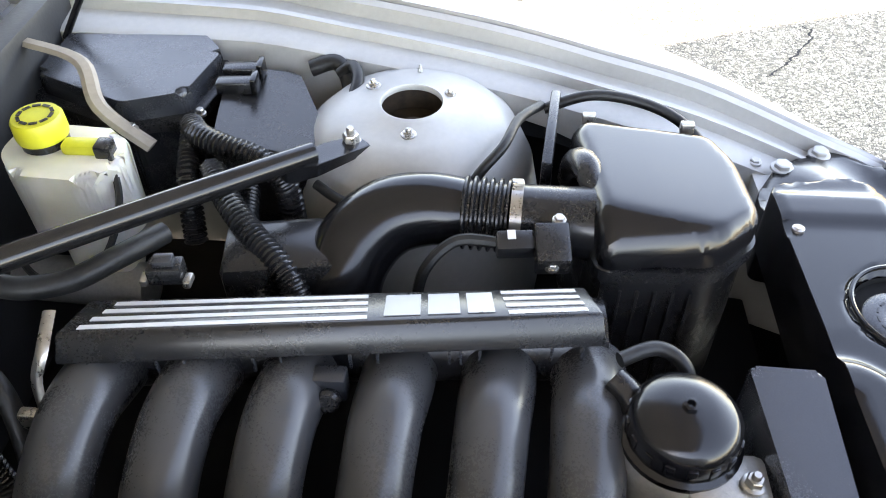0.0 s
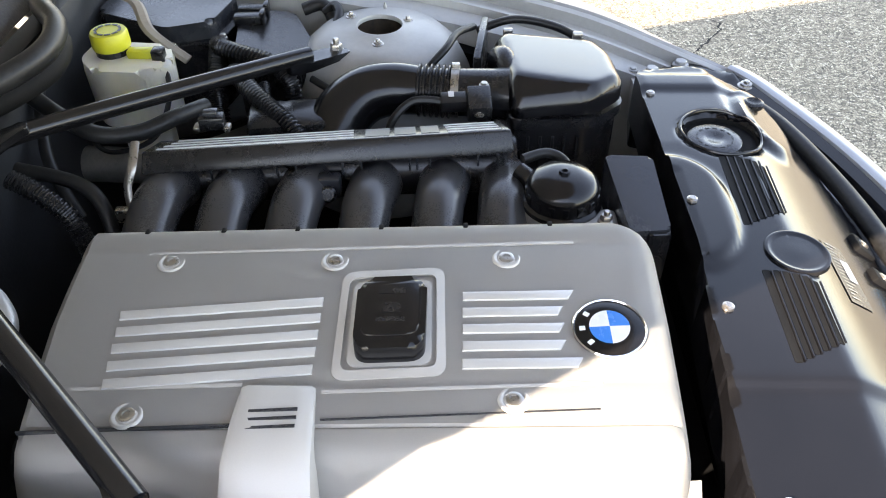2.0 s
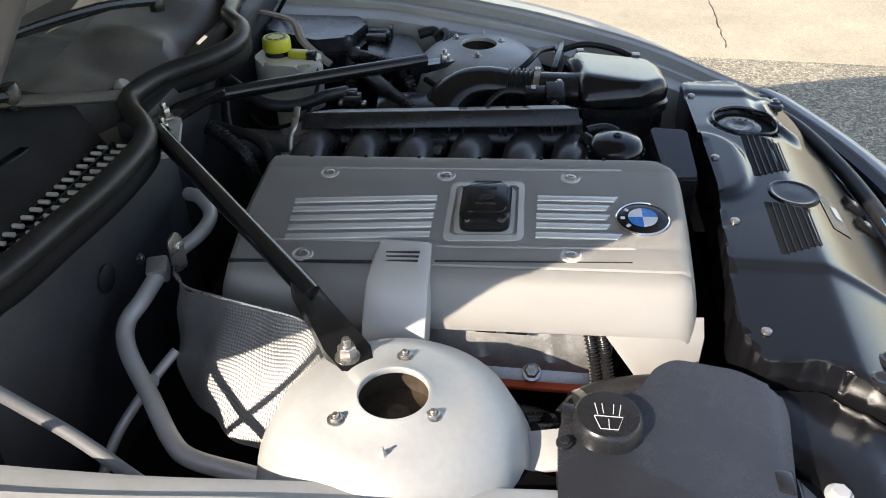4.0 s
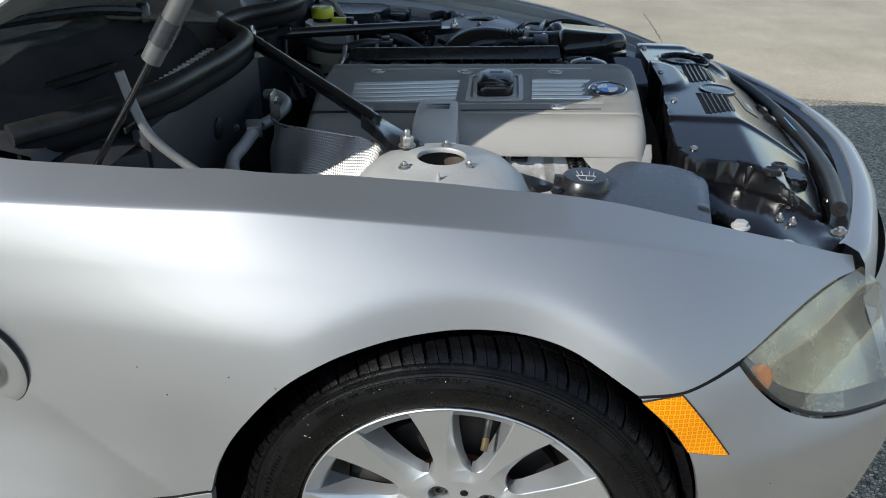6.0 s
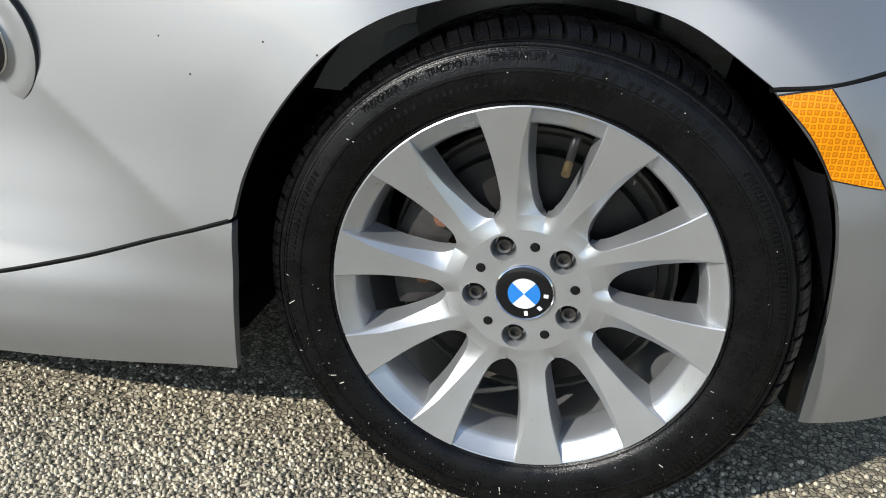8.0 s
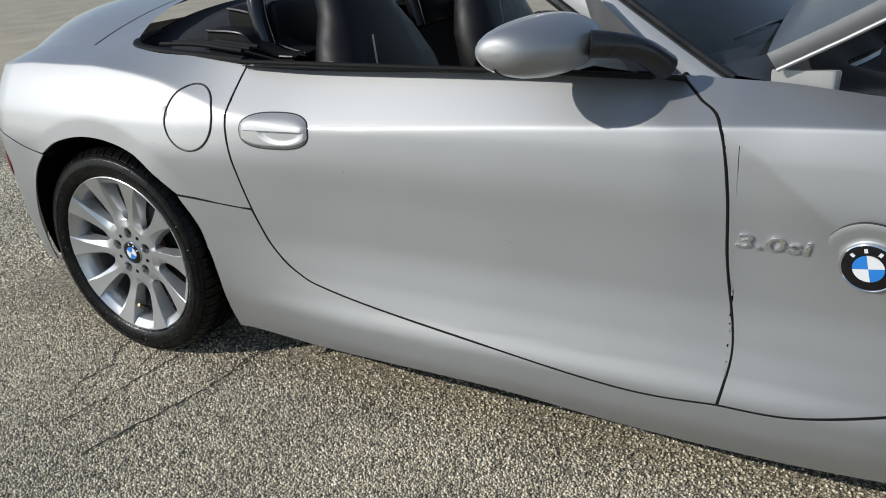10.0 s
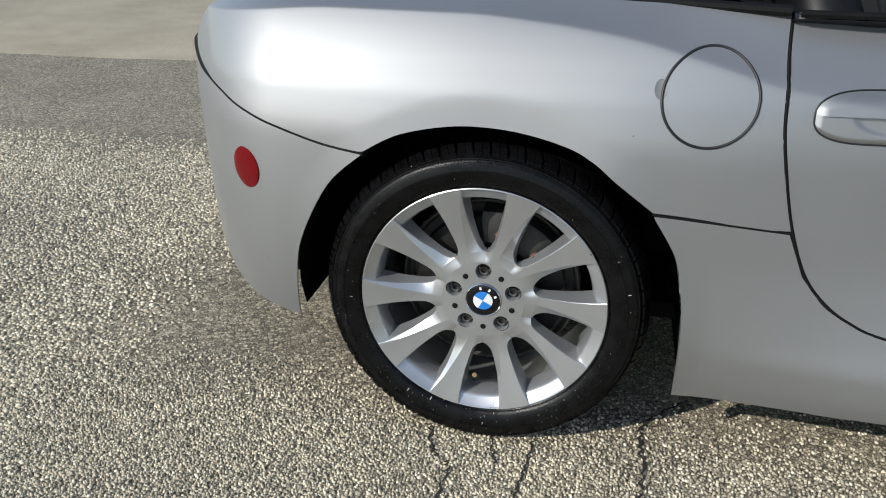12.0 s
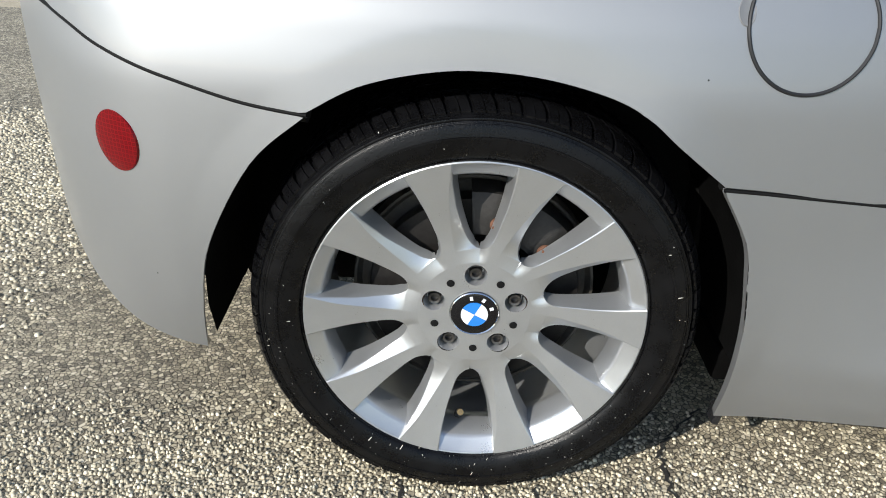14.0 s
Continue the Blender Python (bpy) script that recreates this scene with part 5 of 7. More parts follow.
bay_part("brake_cylinder", tube([(-0.56, 0.43, 0.55), (-0.38, 0.42, 0.55)], 0.030, 1, 20), ALU, "cast alloy brake cylinder")
bay_part("reservoir_lead", tube([(-0.384, 0.44, 0.74), (-0.37, 0.40, 0.70), (-0.40, 0.37, 0.64), (-0.47, 0.36, 0.62), (-0.52, 0.40, 0.63)], 0.004, 8, 6), SEAL, "thin black lead")

# control unit box, fuse box, hoses
ecu = bay_part("control_unit_box", prism(rounded([(-0.535, 0.722), (-0.352, 0.706), (-0.318, 0.664), (-0.338, 0.566), (-0.408, 0.540), (-0.540, 0.600)], 0.012), 0.58, 0.742, 0.010, segments=3), DARKGREY, "dark grey control unit box lid")
part("box_flange", prism(rounded([(-0.550, 0.732), (-0.346, 0.716), (-0.304, 0.668), (-0.326, 0.552), (-0.412, 0.526), (-0.550, 0.588)], 0.012), 0.700, 0.712, 0.003), BLACK, ecu, "flange of the box lid")
for x, y in ((-0.395, 0.524), (-0.322, 0.560)):
    part("box_screw", hexbolt((x, y, 0.714), 0.005, 0.008), STEEL, ecu, "zinc screw")
bay_part("cowl_strut", tube([(-0.55, 0.62, 0.772), (-0.47, 0.59, 0.765), (-0.43, 0.53, 0.74), (-0.37, 0.51, 0.70)], 0.010, 6, 6, flat=0.5), surface("tan_plastic", (0.30, 0.26, 0.21), 0.6, var=0.2), "sun-bleached plastic strip")
fuse = bay_part("fuse_box", prism(rounded([(-0.312, 0.660), (-0.222, 0.668), (-0.170, 0.560), (-0.178, 0.492), (-0.288, 0.490)], 0.014), 0.56, 0.722, 0.010, segments=3, drop=lambda x, y: -0.25 * max(0, x + 0.25)), BLACK, "black junction box")
for y in (0.640, 0.606):
    part("box_clip", box((0.052, 0.022, 0.016), (-0.285, y, 0.728), 0.003, (0, 0, 4)), BLACK, fuse, "black latch")
    part("clip_hook", box((0.008, 0.026, 0.022), (-0.262, y, 0.732), 0.002, (0, 0, 4)), GLOSS, fuse, "latch hook")
HOSES = [
    ([(-0.325, 0.535, 0.715), (-0.305, 0.505, 0.722), (-0.27, 0.485, 0.722), (-0.225, 0.470, 0.715), (-0.195, 0.452, 0.690), (-0.190, 0.44, 0.62)], 0.014, 0.0015),
    ([(-0.330, 0.54, 0.70), (-0.322, 0.50, 0.695), (-0.315, 0.46, 0.68), (-0.310, 0.43, 0.62)], 0.013, 0.0016),
    ([(-0.285, 0.47, 0.70), (-0.25, 0.41, 0.705), (-0.21, 0.36, 0.70), (-0.165, 0.315, 0.685), (-0.145, 0.29, 0.64)], 0.014, 0.0016),
    ([(-0.24, 0.46, 0.68), (-0.225, 0.39, 0.68), (-0.20, 0.33, 0.67), (-0.19, 0.29, 0.65)], 0.010, 0.0012),
    ([(-0.53, 0.30, 0.76), (-0.47, 0.27, 0.735), (-0.42, 0.255, 0.72), (-0.37, 0.27, 0.715), (-0.33, 0.30, 0.72), (-0.30, 0.35, 0.71)], 0.012, 0.0),
    ([(-0.50, 0.15, 0.72), (-0.46, 0.14, 0.70), (-0.425, 0.13, 0.66), (-0.41, 0.12, 0.55)], 0.012, 0.0014),
    ([(-0.52, 0.20, 0.70), (-0.44, 0.19, 0.685), (-0.40, 0.165, 0.66), (-0.38, 0.12, 0.58)], 0.010, 0.0),
    ([(-0.54, 0.36, 0.75), (-0.53, 0.31, 0.70), (-0.51, 0.26, 0.66), (-0.47, 0.22, 0.60)], 0.009, 0.0),
    ([(0.095, 0.585, 0.725), (0.068, 0.54, 0.735), (0.050, 0.485, 0.735), (0.020, 0.455, 0.71), (0.0, 0.44, 0.66)], 0.006, 0.0),
    ([(0.10, 0.60, 0.71), (0.16, 0.606, 0.728), (0.23, 0.598, 0.720), (0.28, 0.572, 0.700), (0.315, 0.53, 0.66)], 0.007, 0.0),
    ([(-0.165, 0.66, 0.715), (-0.145, 0.655, 0.73), (-0.135, 0.62, 0.725), (-0.15, 0.57, 0.70), (-0.16, 0.52, 0.66)], 0.008, 0.0),
    ([(-0.205, 0.67, 0.715), (-0.17, 0.675, 0.722), (-0.150, 0.645, 0.70), (-0.155, 0.60, 0.67)], 0.011, 0.0),
    ([(-0.16, 0.45, 0.70), (-0.12, 0.43, 0.69), (-0.06, 0.44, 0.68), (0.0, 0.46, 0.66)], 0.006, 0.0),
]
for pts, r, ridge in HOSES:
    bay_part("hose" if r > 0.0085 else "cable", tube(pts, r, 8, 10, ridges=ridge, pitch=0.0065), BLACK if ridge else SEAL, "corrugated black conduit" if ridge else "black rubber hose" if r > 0.0085 else "black cable")
plug = bay_part("injector_plug", box((0.034, 0.022, 0.020), (-0.270, 0.278, 0.728), 0.003, (0, 0, 6)), BLACK, "black plug with bright clip")
part("plug_top", box((0.020, 0.014, 0.008), (-0.270, 0.278, 0.742), 0.002, (0, 0, 6)), DARKGREY, plug, "grey plug top")
for dx in (-0.020, 0.022):
    part("plug_clip", box((0.008, 0.016, 0.008), (-0.270 + dx, 0.272, 0.722), 0.002), STEEL, plug, "bright clip")
bay_part("ground_strap", tube([(-0.356, 0.215, 0.735), (-0.352, 0.180, 0.722), (-0.360, 0.165, 0.695), (-0.356, 0.150, 0.66)], 0.006, 6, 6, flat=0.4), STEEL, "bright earth strap")
bay_part("engine_lug", box((0.020, 0.012, 0.022), (-0.365, 0.145, 0.668), 0.003), STEEL, "bright lug")

# exhaust side: head casting, gasket, bolts, shield
rows = []
for k, x in enumerate(np.linspace(-0.160, 0.185, 36)):
    w = 0.004 * math.sin(k * 1.9) + 0.003 * math.sin(k * 0.7 + 1)
    rows.append([(x, -0.240, 0.672), (x, -0.252 - w, 0.662), (x, -0.258 + w, 0.635), (x, -0.266 - w, 0.612), (x, -0.262, 0.590), (x, -0.275, 0.580), (x, -0.277, 0.572), (x, -0.25, 0.570)])
head = bay_part("cylinder_head", sheet(rows), ALU, "bare cast alloy cylinder head edge")
part("head_gasket", box((0.350, 0.014, 0.007), (0.012, -0.280, 0.577), 0.002), RED, head, "red head gasket")
for x in (-0.091, -0.005, 0.083):
    part("head_bolt", hexbolt((x, -0.272, 0.594), 0.009, 0.012, turn=(35, 0, 0)), STEEL, head, "zinc flange bolt")
for x in (-0.04, 0.02, 0.06):
    part("coil_plug", box((0.030, 0.020, 0.014), (x, -0.262, 0.662), 0.003), BLACK, head, "black coil plug")
for dx in (0, 0.016):
    bay_part("loom_conduit", tube([(0.150 + dx, -0.250, 0.665), (0.158 + dx, -0.275, 0.640), (0.166 + dx, -0.285, 0.60), (0.17 + dx, -0.29, 0.54)], 0.0075, 7, 10, ridges=0.001, pitch=0.005), BLACK, "black corrugated loom")
bay_part("exhaust_manifold", tube([(-0.14, -0.30, 0.52), (0.0, -0.31, 0.51), (0.15, -0.30, 0.50)], 0.035, 6, 18), surface("heat_stained_iron", (0.07, 0.06, 0.055), 0.6, 0.6, var=0.4, scale=25.0, bump=0.3), "dark exhaust manifold")
bay_part("radiator_hose", tube([(0.125, -0.375, 0.615), (0.150, -0.350, 0.628), (0.19, -0.338, 0.636), (0.25, -0.330, 0.640), (0.31, -0.325, 0.635)], 0.017, 6, 16), SEAL, "grey-black radiator hose")
bay_part("hose_clamp", lathe([(0.018, -0.005), (0.020, -0.005), (0.020, 0.005), (0.018, 0.005)], 24, Matrix.Translation((0.143, -0.356, 0.624)) @ pose(0, 0, 0, 0, 90, 40)), STEEL, "bright hose clamp")
for at, r in (((0.045, -0.335, 0.575), 0.014), ((0.075, -0.345, 0.570), 0.016), ((0.105, -0.36, 0.585), 0.018), ((0.02, -0.35, 0.55), 0.020), ((0.09, -0.39, 0.60), 0.016)):
    bay_part("coolant_pipe", tube([at, (at[0] + 0.05, at[1] + 0.02, at[2] - 0.02), (at[0] + 0.11, at[1] + 0.01, at[2] - 0.05)], r, 5, 14), BLACK, "black coolant pipe")


def foil():
    m, nodes, links, b = tree("embossed_foil")
    where = nodes.new("ShaderNodeTexCoord").outputs["UV"]
    v = nodes.new("ShaderNodeTexVoronoi")
    v.inputs["Scale"].default_value, v.inputs["Randomness"].default_value = 1.0, 0.05
    links.new(where, v.inputs["Vector"])
    n = nodes.new("ShaderNodeBump")
    n.inputs["Strength"].default_value, n.inputs["Distance"].default_value = 0.42, 0.002
    links.new(v.outputs["Distance"], n.inputs["Height"])
    links.new(n.outputs[0], b.inputs["Normal"])
    links.new(ramp(nodes, links, grain(nodes, links, 12.0), [(0.3, (0.30, 0.30, 0.295)), (0.7, (0.42, 0.42, 0.41))]), b.inputs["Base Color"])
    b.inputs["Metallic"].default_value, b.inputs["Roughness"].default_value = 0.9, 0.48
    return m


FOIL = foil()
top_edge = smooth_line([(-0.392, -0.262, 0.712), (-0.365, -0.288, 0.709), (-0.31, -0.305, 0.709), (-0.25, -0.317, 0.706), (-0.198, -0.332, 0.704), (-0.165, -0.362, 0.695), (-0.125, -0.415, 0.685)], 6)
low_edge = smooth_line([(-0.402, -0.290, 0.590), (-0.372, -0.330, 0.565), (-0.33, -0.365, 0.555), (-0.28, -0.395, 0.550), (-0.23, -0.420, 0.555), (-0.19, -0.44, 0.570), (-0.16, -0.465, 0.60)], 6)
rows = []
for k in range(13):
    f = k / 12
    rows.append([a.lerp(b, f) + Vector((0.004 * math.sin(f * 9 + i * 0.5), 0.012 * math.sin(f * math.pi) + 0.003 * math.sin(i * 0.8 + f * 4), 0.002 * math.sin(i * 0.6))) for i, (a, b) in enumerate(zip(top_edge, low_edge))])
bm = sheet(rows)
layer = bm.loops.layers.uv.new("UVMap")
bm.verts.index_update()
count = len(top_edge)
for f in bm.faces:
    for loop in f.loops:
        i, j = loop.vert.index % count, loop.vert.index // count
        loop[layer].uv = (i * 2.5, j * 2.7)
shield = bay_part("heat_shield", bm, FOIL, "embossed aluminium heat shield", smooth=60.0)
part("shield_rim", tube([p + Vector((0, 0, 0.001)) for p in top_edge], 0.0022, 1, 6), STEEL, shield, "folded shield edge")
part("shield_tab", prism(rounded([(-0.006, -0.030), (0.016, -0.030), (0.016, 0.020), (0.008, 0.030), (-0.006, 0.020)], 0.006), -0.0015, 0.0015, 0.0006), STEEL, shield, "bent mounting tab").matrix_basis = pose(-0.392, -0.250, 0.735, 90, 0, 60)
part("tab_bolt", hexbolt((-0.386, -0.243, 0.742), 0.005, 0.005, turn=(90, 0, 60)), STEEL, shield, "tab bolt")
PIPE = surface("silver_pipe", (0.58, 0.58, 0.57), 0.45, 0.4, var=0.1, scale=30.0)
pipe = bay_part("coolant_line", tube([(-0.480, -0.010, 0.68), (-0.450, -0.030, 0.685), (-0.420, -0.070, 0.680), (-0.425, -0.110, 0.670), (-0.450, -0.150, 0.660)], 0.011, 7, 14), PIPE, "silver metal line")
bay_part("coolant_line", tube([(-0.445, -0.215, 0.668), (-0.452, -0.255, 0.655), (-0.463, -0.286, 0.640), (-0.450, -0.320, 0.622), (-0.40, -0.375, 0.598), (-0.355, -0.425, 0.578), (-0.32, -0.447, 0.572), (-0.24, -0.462, 0.570), (-0.17, -0.475, 0.565)], 0.012, 7, 14), PIPE, "silver metal line bent round the shield")
bay_part("coolant_line", tube([(-0.40, -0.29, 0.60), (-0.425, -0.335, 0.575), (-0.455, -0.40, 0.53), (-0.47, -0.46, 0.46)], 0.007, 7, 10), PIPE, "thin silver line")
bay_part("line_fitting", box((0.030, 0.034, 0.026), (-0.447, -0.205, 0.672), 0.005, (10, 0, 20)), ALU, "cast alloy line fitting")
bay_part("line_clip", box((0.020, 0.016, 0.010), (-0.42, -0.335, 0.585), 0.002, (0, 20, 30)), WHITE, "pale clip with print")
bay_part("line_block", box((0.05, 0.03, 0.028), (-0.185, -0.475, 0.580), 0.004, (0, 0, -8)), PRIMER, "painted line block")
bay_part("chassis_leg", box((0.34, 0.10, 0.08), (-0.30, -0.52, 0.52), 0.015, (0, -6, -4)), PRIMER, "pale grey chassis leg")

# washer fluid tank
tank = bay_part("washer_tank", prism(rounded([(0.112, -0.452), (0.150, -0.412), (0.200, -0.392), (0.222, -0.352), (0.245, -0.336), (0.318, -0.346), (0.358, -0.366), (0.362, -0.400), (0.335, -0.570), (0.112, -0.575)], 0.012), 0.56, 0.688, 0.006, segments=3, drop=lambda x, y: 0.05 * max(0, y + 0.40) - 0.10 * max(0, x - 0.30)), DARKGREY, "dark grey washer fluid tank")
cap = part("washer_cap", lathe([(0.040, 0.680), (0.040, 0.690), (0.038, 0.694), (0.036, 0.703), (0.033, 0.706), (0, 0.707)], 40, Matrix.Translation((0.163, -0.447, 0))), BLACK, tank, "black washer cap with white symbol")
for pts in ([(0.148, -0.452), (0.178, -0.452), (0.172, -0.470), (0.154, -0.470), (0.148, -0.452)], [(0.163, -0.470), (0.163, -0.456)]):
    part("cap_symbol", tube([(x, y, 0.7072) for x, y in pts], 0.0005, 1, 6), WHITE, cap, "white printed symbol")
for x in (0.152, 0.158, 0.168, 0.174):
    part("cap_symbol", tube([(x, -0.446 + abs(x - 0.163) * -0.4, 0.7072), (x + (x - 0.163) * 0.25, -0.434, 0.7072)], 0.0005, 1, 6), WHITE, cap, "white printed symbol")
part("tank_latch", box((0.014, 0.022, 0.020), (0.122, -0.440, 0.690), 0.003), BLACK, tank, "hinge of the cap")
part("tank_screw", hexbolt((0.118, -0.478, 0.690), 0.006, 0.006), BLACK, tank, "black screw")
part("tank_clip", box((0.020, 0.030, 0.030), (0.335, -0.500, 0.672), 0.004), BLACK, tank, "side clip")
bay_part("tank_bracket", box((0.05, 0.05, 0.006), (0.105, -0.47, 0.668), 0.002, (10, -15, 0)), PRIMER, "pale painted bracket")

# radiator cover
PAD = surface("pad_plastic", (0.006, 0.006, 0.007), 0.17, var=0.25, scale=7.0, fine=600.0, bump=0.02, dust=0.0, spec=0.42, rough_var=0.04)
def PAD_Z(x, y):
    z = -0.75 * max(0.0, x - 0.455) ** 1.15 - 0.10 * max(0.0, -y - 0.16) - 0.05 * max(0.0, y - 0.25)
    step = lambda d, w: 1 / (1 + math.exp(max(-40.0, min(40.0, d / w))))
    z += 0.011 * step(math.hypot((x - 0.345) / 0.062, (y - 0.105) / 0.105) - 1, 0.030) * min(1.0, max(0.0, (0.42 - x) / 0.03))
    z -= 0.016 * step(math.hypot(x - 0.432, (y - 0.278) * 0.95) - 0.054, 0.0016)
    z += 0.012 * step(math.hypot((x - 0.515) / 0.040, (y - 0.345) / 0.085) - 1, 0.060)
    z += 0.005 * step(0.405 - y, 0.003) * step(y - 0.452, 0.003)
    return z - 0.006 / (1 + math.exp((y + 0.165) / 0.0025))


PAD_LINE = rounded([(0.345, 0.470), (0.343, 0.262), (0.346, 0.034), (0.334, -0.130), (0.327, -0.268), (0.345, -0.335), (0.420, -0.322), (0.505, -0.385), (0.548, -0.412), (0.590, -0.25), (0.608, -0.10), (0.612, 0.05), (0.604, 0.19), (0.575, 0.32), (0.525, 0.42), (0.44, 0.49)], 0.02, 4)
pad = bay_part("radiator_cover", moulded(PAD_LINE, lambda x, y: 0.718 + PAD_Z(x, y), 0.63, 0.0065, (-0.171, -0.167, -0.163, -0.159)), PAD, "glossy black radiator cover, dusty")


def on_pad(x, y):
    return 0.718 + PAD_Z(x, y)


for y0, y1, lean in ((0.074, 0.216, 0.006), (-0.140, -0.006, 0.0)):
    for k in range(6):
        x = 0.412 + 0.0098 * k + lean
        start, end = y1 - 0.0006 * k * k, y0 + 0.0052 * k
        slab("vent_slot", rounded([(x - 0.0044, start), (x + 0.0040, start), (x + 0.0032 - 0.004, end), (x - 0.0050 - 0.004, end)], 0.002, 2), 0.0, 0.0006, MATTE, pad, "dark vent slot", 0.0, zf=on_pad)
        part("vent_louvre", tube([(x + 0.0054, start - 0.002, on_pad(x, start) + 0.0012), (x + 0.0012, end + 0.002, on_pad(x, end) + 0.0012)], 0.0013, 1, 6), PAD, pad, "louvre between the slots")
for r, at in ((0.030, (0.457, 0.026)),):
    z = on_pad(*at)
    part("cover_emblem", lathe([(r * 1.26, -0.003), (r * 1.22, 0.0014), (r * 1.16, 0.0022), (r * 1.08, 0.0016), (r * 1.0, 0.0004), (r * 0.9, 0.0003), (r * 0.4, 0.0010), (0, 0.0012)], 40, Matrix.Translation((at[0], at[1], z)) @ pose(0, 0, 0, 0, 3, 0)), PAD, pad, "moulded round emblem, plain black")
ccap = part("coolant_cap", lathe([(0.037, -0.004), (0.037, 0.009), (0.034, 0.0115), (0.012, 0.0115), (0.010, 0.010), (0, 0.010)], 40, Matrix.Translation((0.423, 0.270, on_pad(0.430, 0.275)))), DARKGREY, pad, "dark grey coolant cap with moulded marks")
part("cap_well", lathe([(0, 0.0008), (0.051, 0.0008), (0.0525, 0.006)], 40, Matrix.Translation((0.432, 0.278, on_pad(0.432, 0.278)))), MATTE, pad, "dark well round the coolant cap")
for k in range(14):
    a = 2 * math.pi * k / 14
    part("cap_print", box((0.002, 0.006, 0.0008), (0.423 + 0.024 * math.cos(a), 0.270 + 0.024 * math.sin(a), on_pad(0.430, 0.275) + 0.0118), 0, (0, 0, 360 * k / 14)), BLACK, ccap, "faint print")
PRINT = surface("faded_print", (0.30, 0.29, 0.26), 0.5, var=0.1)
sticker = part("label_plate", sheet([[(x, y, on_pad(x, y) + 0.0012) for y in np.linspace(-0.030, 0.078, 10)] for x in (0.506, 0.516, 0.526, 0.536)]), BLACK, pad, "dark sticker with pale print")
for k in range(15):
    w = (0.016, 0.009, 0.012, 0.006, 0.010)[k % 5]
    y = 0.072 - 0.0066 * k
    part("sticker_line", sheet([[(x, q, on_pad(x, q) + 0.0020) for q in (y - 0.0010, y + 0.0010)] for x in (0.511, 0.511 + w / 2, 0.511 + w)]), PRINT, sticker, "pale print bar")
part("sticker_line", sheet([[(x, q, on_pad(x, q) + 0.0024) for q in (0.012, 0.048)] for x in (0.522, 0.533)]), WHITE, sticker, "white field")
part("well_lip", tube([(0.432 + 0.0548 * math.cos(a), 0.278 + 0.0577 * math.sin(a), 0.7187 + 0.5 * (PAD_Z(0.432 + 0.064 * math.cos(a), 0.278 + 0.066 * math.sin(a)))) for a in np.linspace(0, 2 * math.pi, 49)], 0.0024, 1, 8), PAD, pad, "rounded lip round the cap well")
for at in ((0.353, 0.106), (0.356, -0.065), (0.358, -0.285), (0.356, 0.390)):
    part("cover_screw", hexbolt((*at, on_pad(*at) + 0.001), 0.0045, 0.004), STEEL, pad, "bright screw")
for at in ((0.508, 0.380), (0.500, -0.300), (0.475, -0.345)):
    part("rubber_grommet", lathe([(0.015, 0.0), (0.015, 0.007), (0.011, 0.009), (0.007, 0.006), (0, 0.006)], 24, Matrix.Translation((*at, on_pad(*at) - 0.001))), BLACK, pad, "round rubber stop")
part("cover_hump", prism(rounded([(0.47, -0.20), (0.53, -0.28), (0.545, -0.33), (0.515, -0.345), (0.49, -0.28)], 0.012), 0.60, 0.672, 0.008, segments=3), GLOSS, pad, "raised hump over the lamp screw")
for at, size in (((0.585, 0.115), (0.034, 0.030, 0.012)), ((0.588, 0.055), (0.040, 0.022, 0.012))):
    part("latch_opening", box(size, (*at, on_pad(*at) + 0.001), 0.003, (0, 38, 0)), MATTE, pad, "dark latch opening")
    part("latch", box((0.014, 0.012, 0.010), (at[0], at[1], on_pad(*at) + 0.006), 0.003, (0, 38, 20)), STEEL, pad, "bright hood latch")
# front seal, lamp brackets, nose
seal_line = [(0.505, 0.500, 0.655), (0.566, 0.405, 0.650), (0.612, 0.25, 0.640), (0.630, 0.09, 0.636), (0.632, -0.044, 0.636), (0.616, -0.22, 0.640), (0.578, -0.390, 0.645)]
bay_part("front_seal", tube(seal_line, 0.0135, 8, 14), SEAL, "black rubber hood seal")
nose_line = [v.to_2d() for v in smooth_line([(0.574, -0.530, 0), (0.614, -0.463, 0), (0.690, -0.258, 0), (0.731, -0.070, 0), (0.738, 0.05, 0), (0.731, 0.170, 0), (0.690, 0.358, 0), (0.614, 0.563, 0), (0.574, 0.630, 0)], 6)]
rows = []
for i, p in enumerate(nose_line):
    a, b = nose_line[max(i - 1, 0)], nose_line[min(i + 1, len(nose_line) - 1)]
    d = (b - a).normalized()
    n = Vector((d.y, -d.x))
    rows.append([(*(p + n * o), z) for o, z in ((-0.046, 0.628), (-0.042, 0.640), (-0.034, 0.643), (-0.012, 0.636), (0.0, 0.620), (0.008, 0.59), (0.012, 0.565))])
bay_part("front_nose", sheet(rows), PAINT, "silver nose lip ahead of the hood")
rows = []
for z, x0, far in ((0.575, 0.575, 0.165), (0.52, 0.60, 0.17), (0.46, 0.612, 0.18), (0.40, 0.622, 0.19), (0.32, 0.630, 0.19), (0.25, 0.620, 0.18), (0.19, 0.585, 0.18), (0.165, 0.55, 0.17)):
    y0 = float(skin(x0, z)) - 0.002
    rows.append([(x0 + far * (1 - abs(u) ** 2.6), MID + (y0 + MID) * u, z) for u in np.linspace(-1, 1, 41)])
bay_part("front_bumper", sheet(rows), PAINT, "silver front bumper")
rows = []
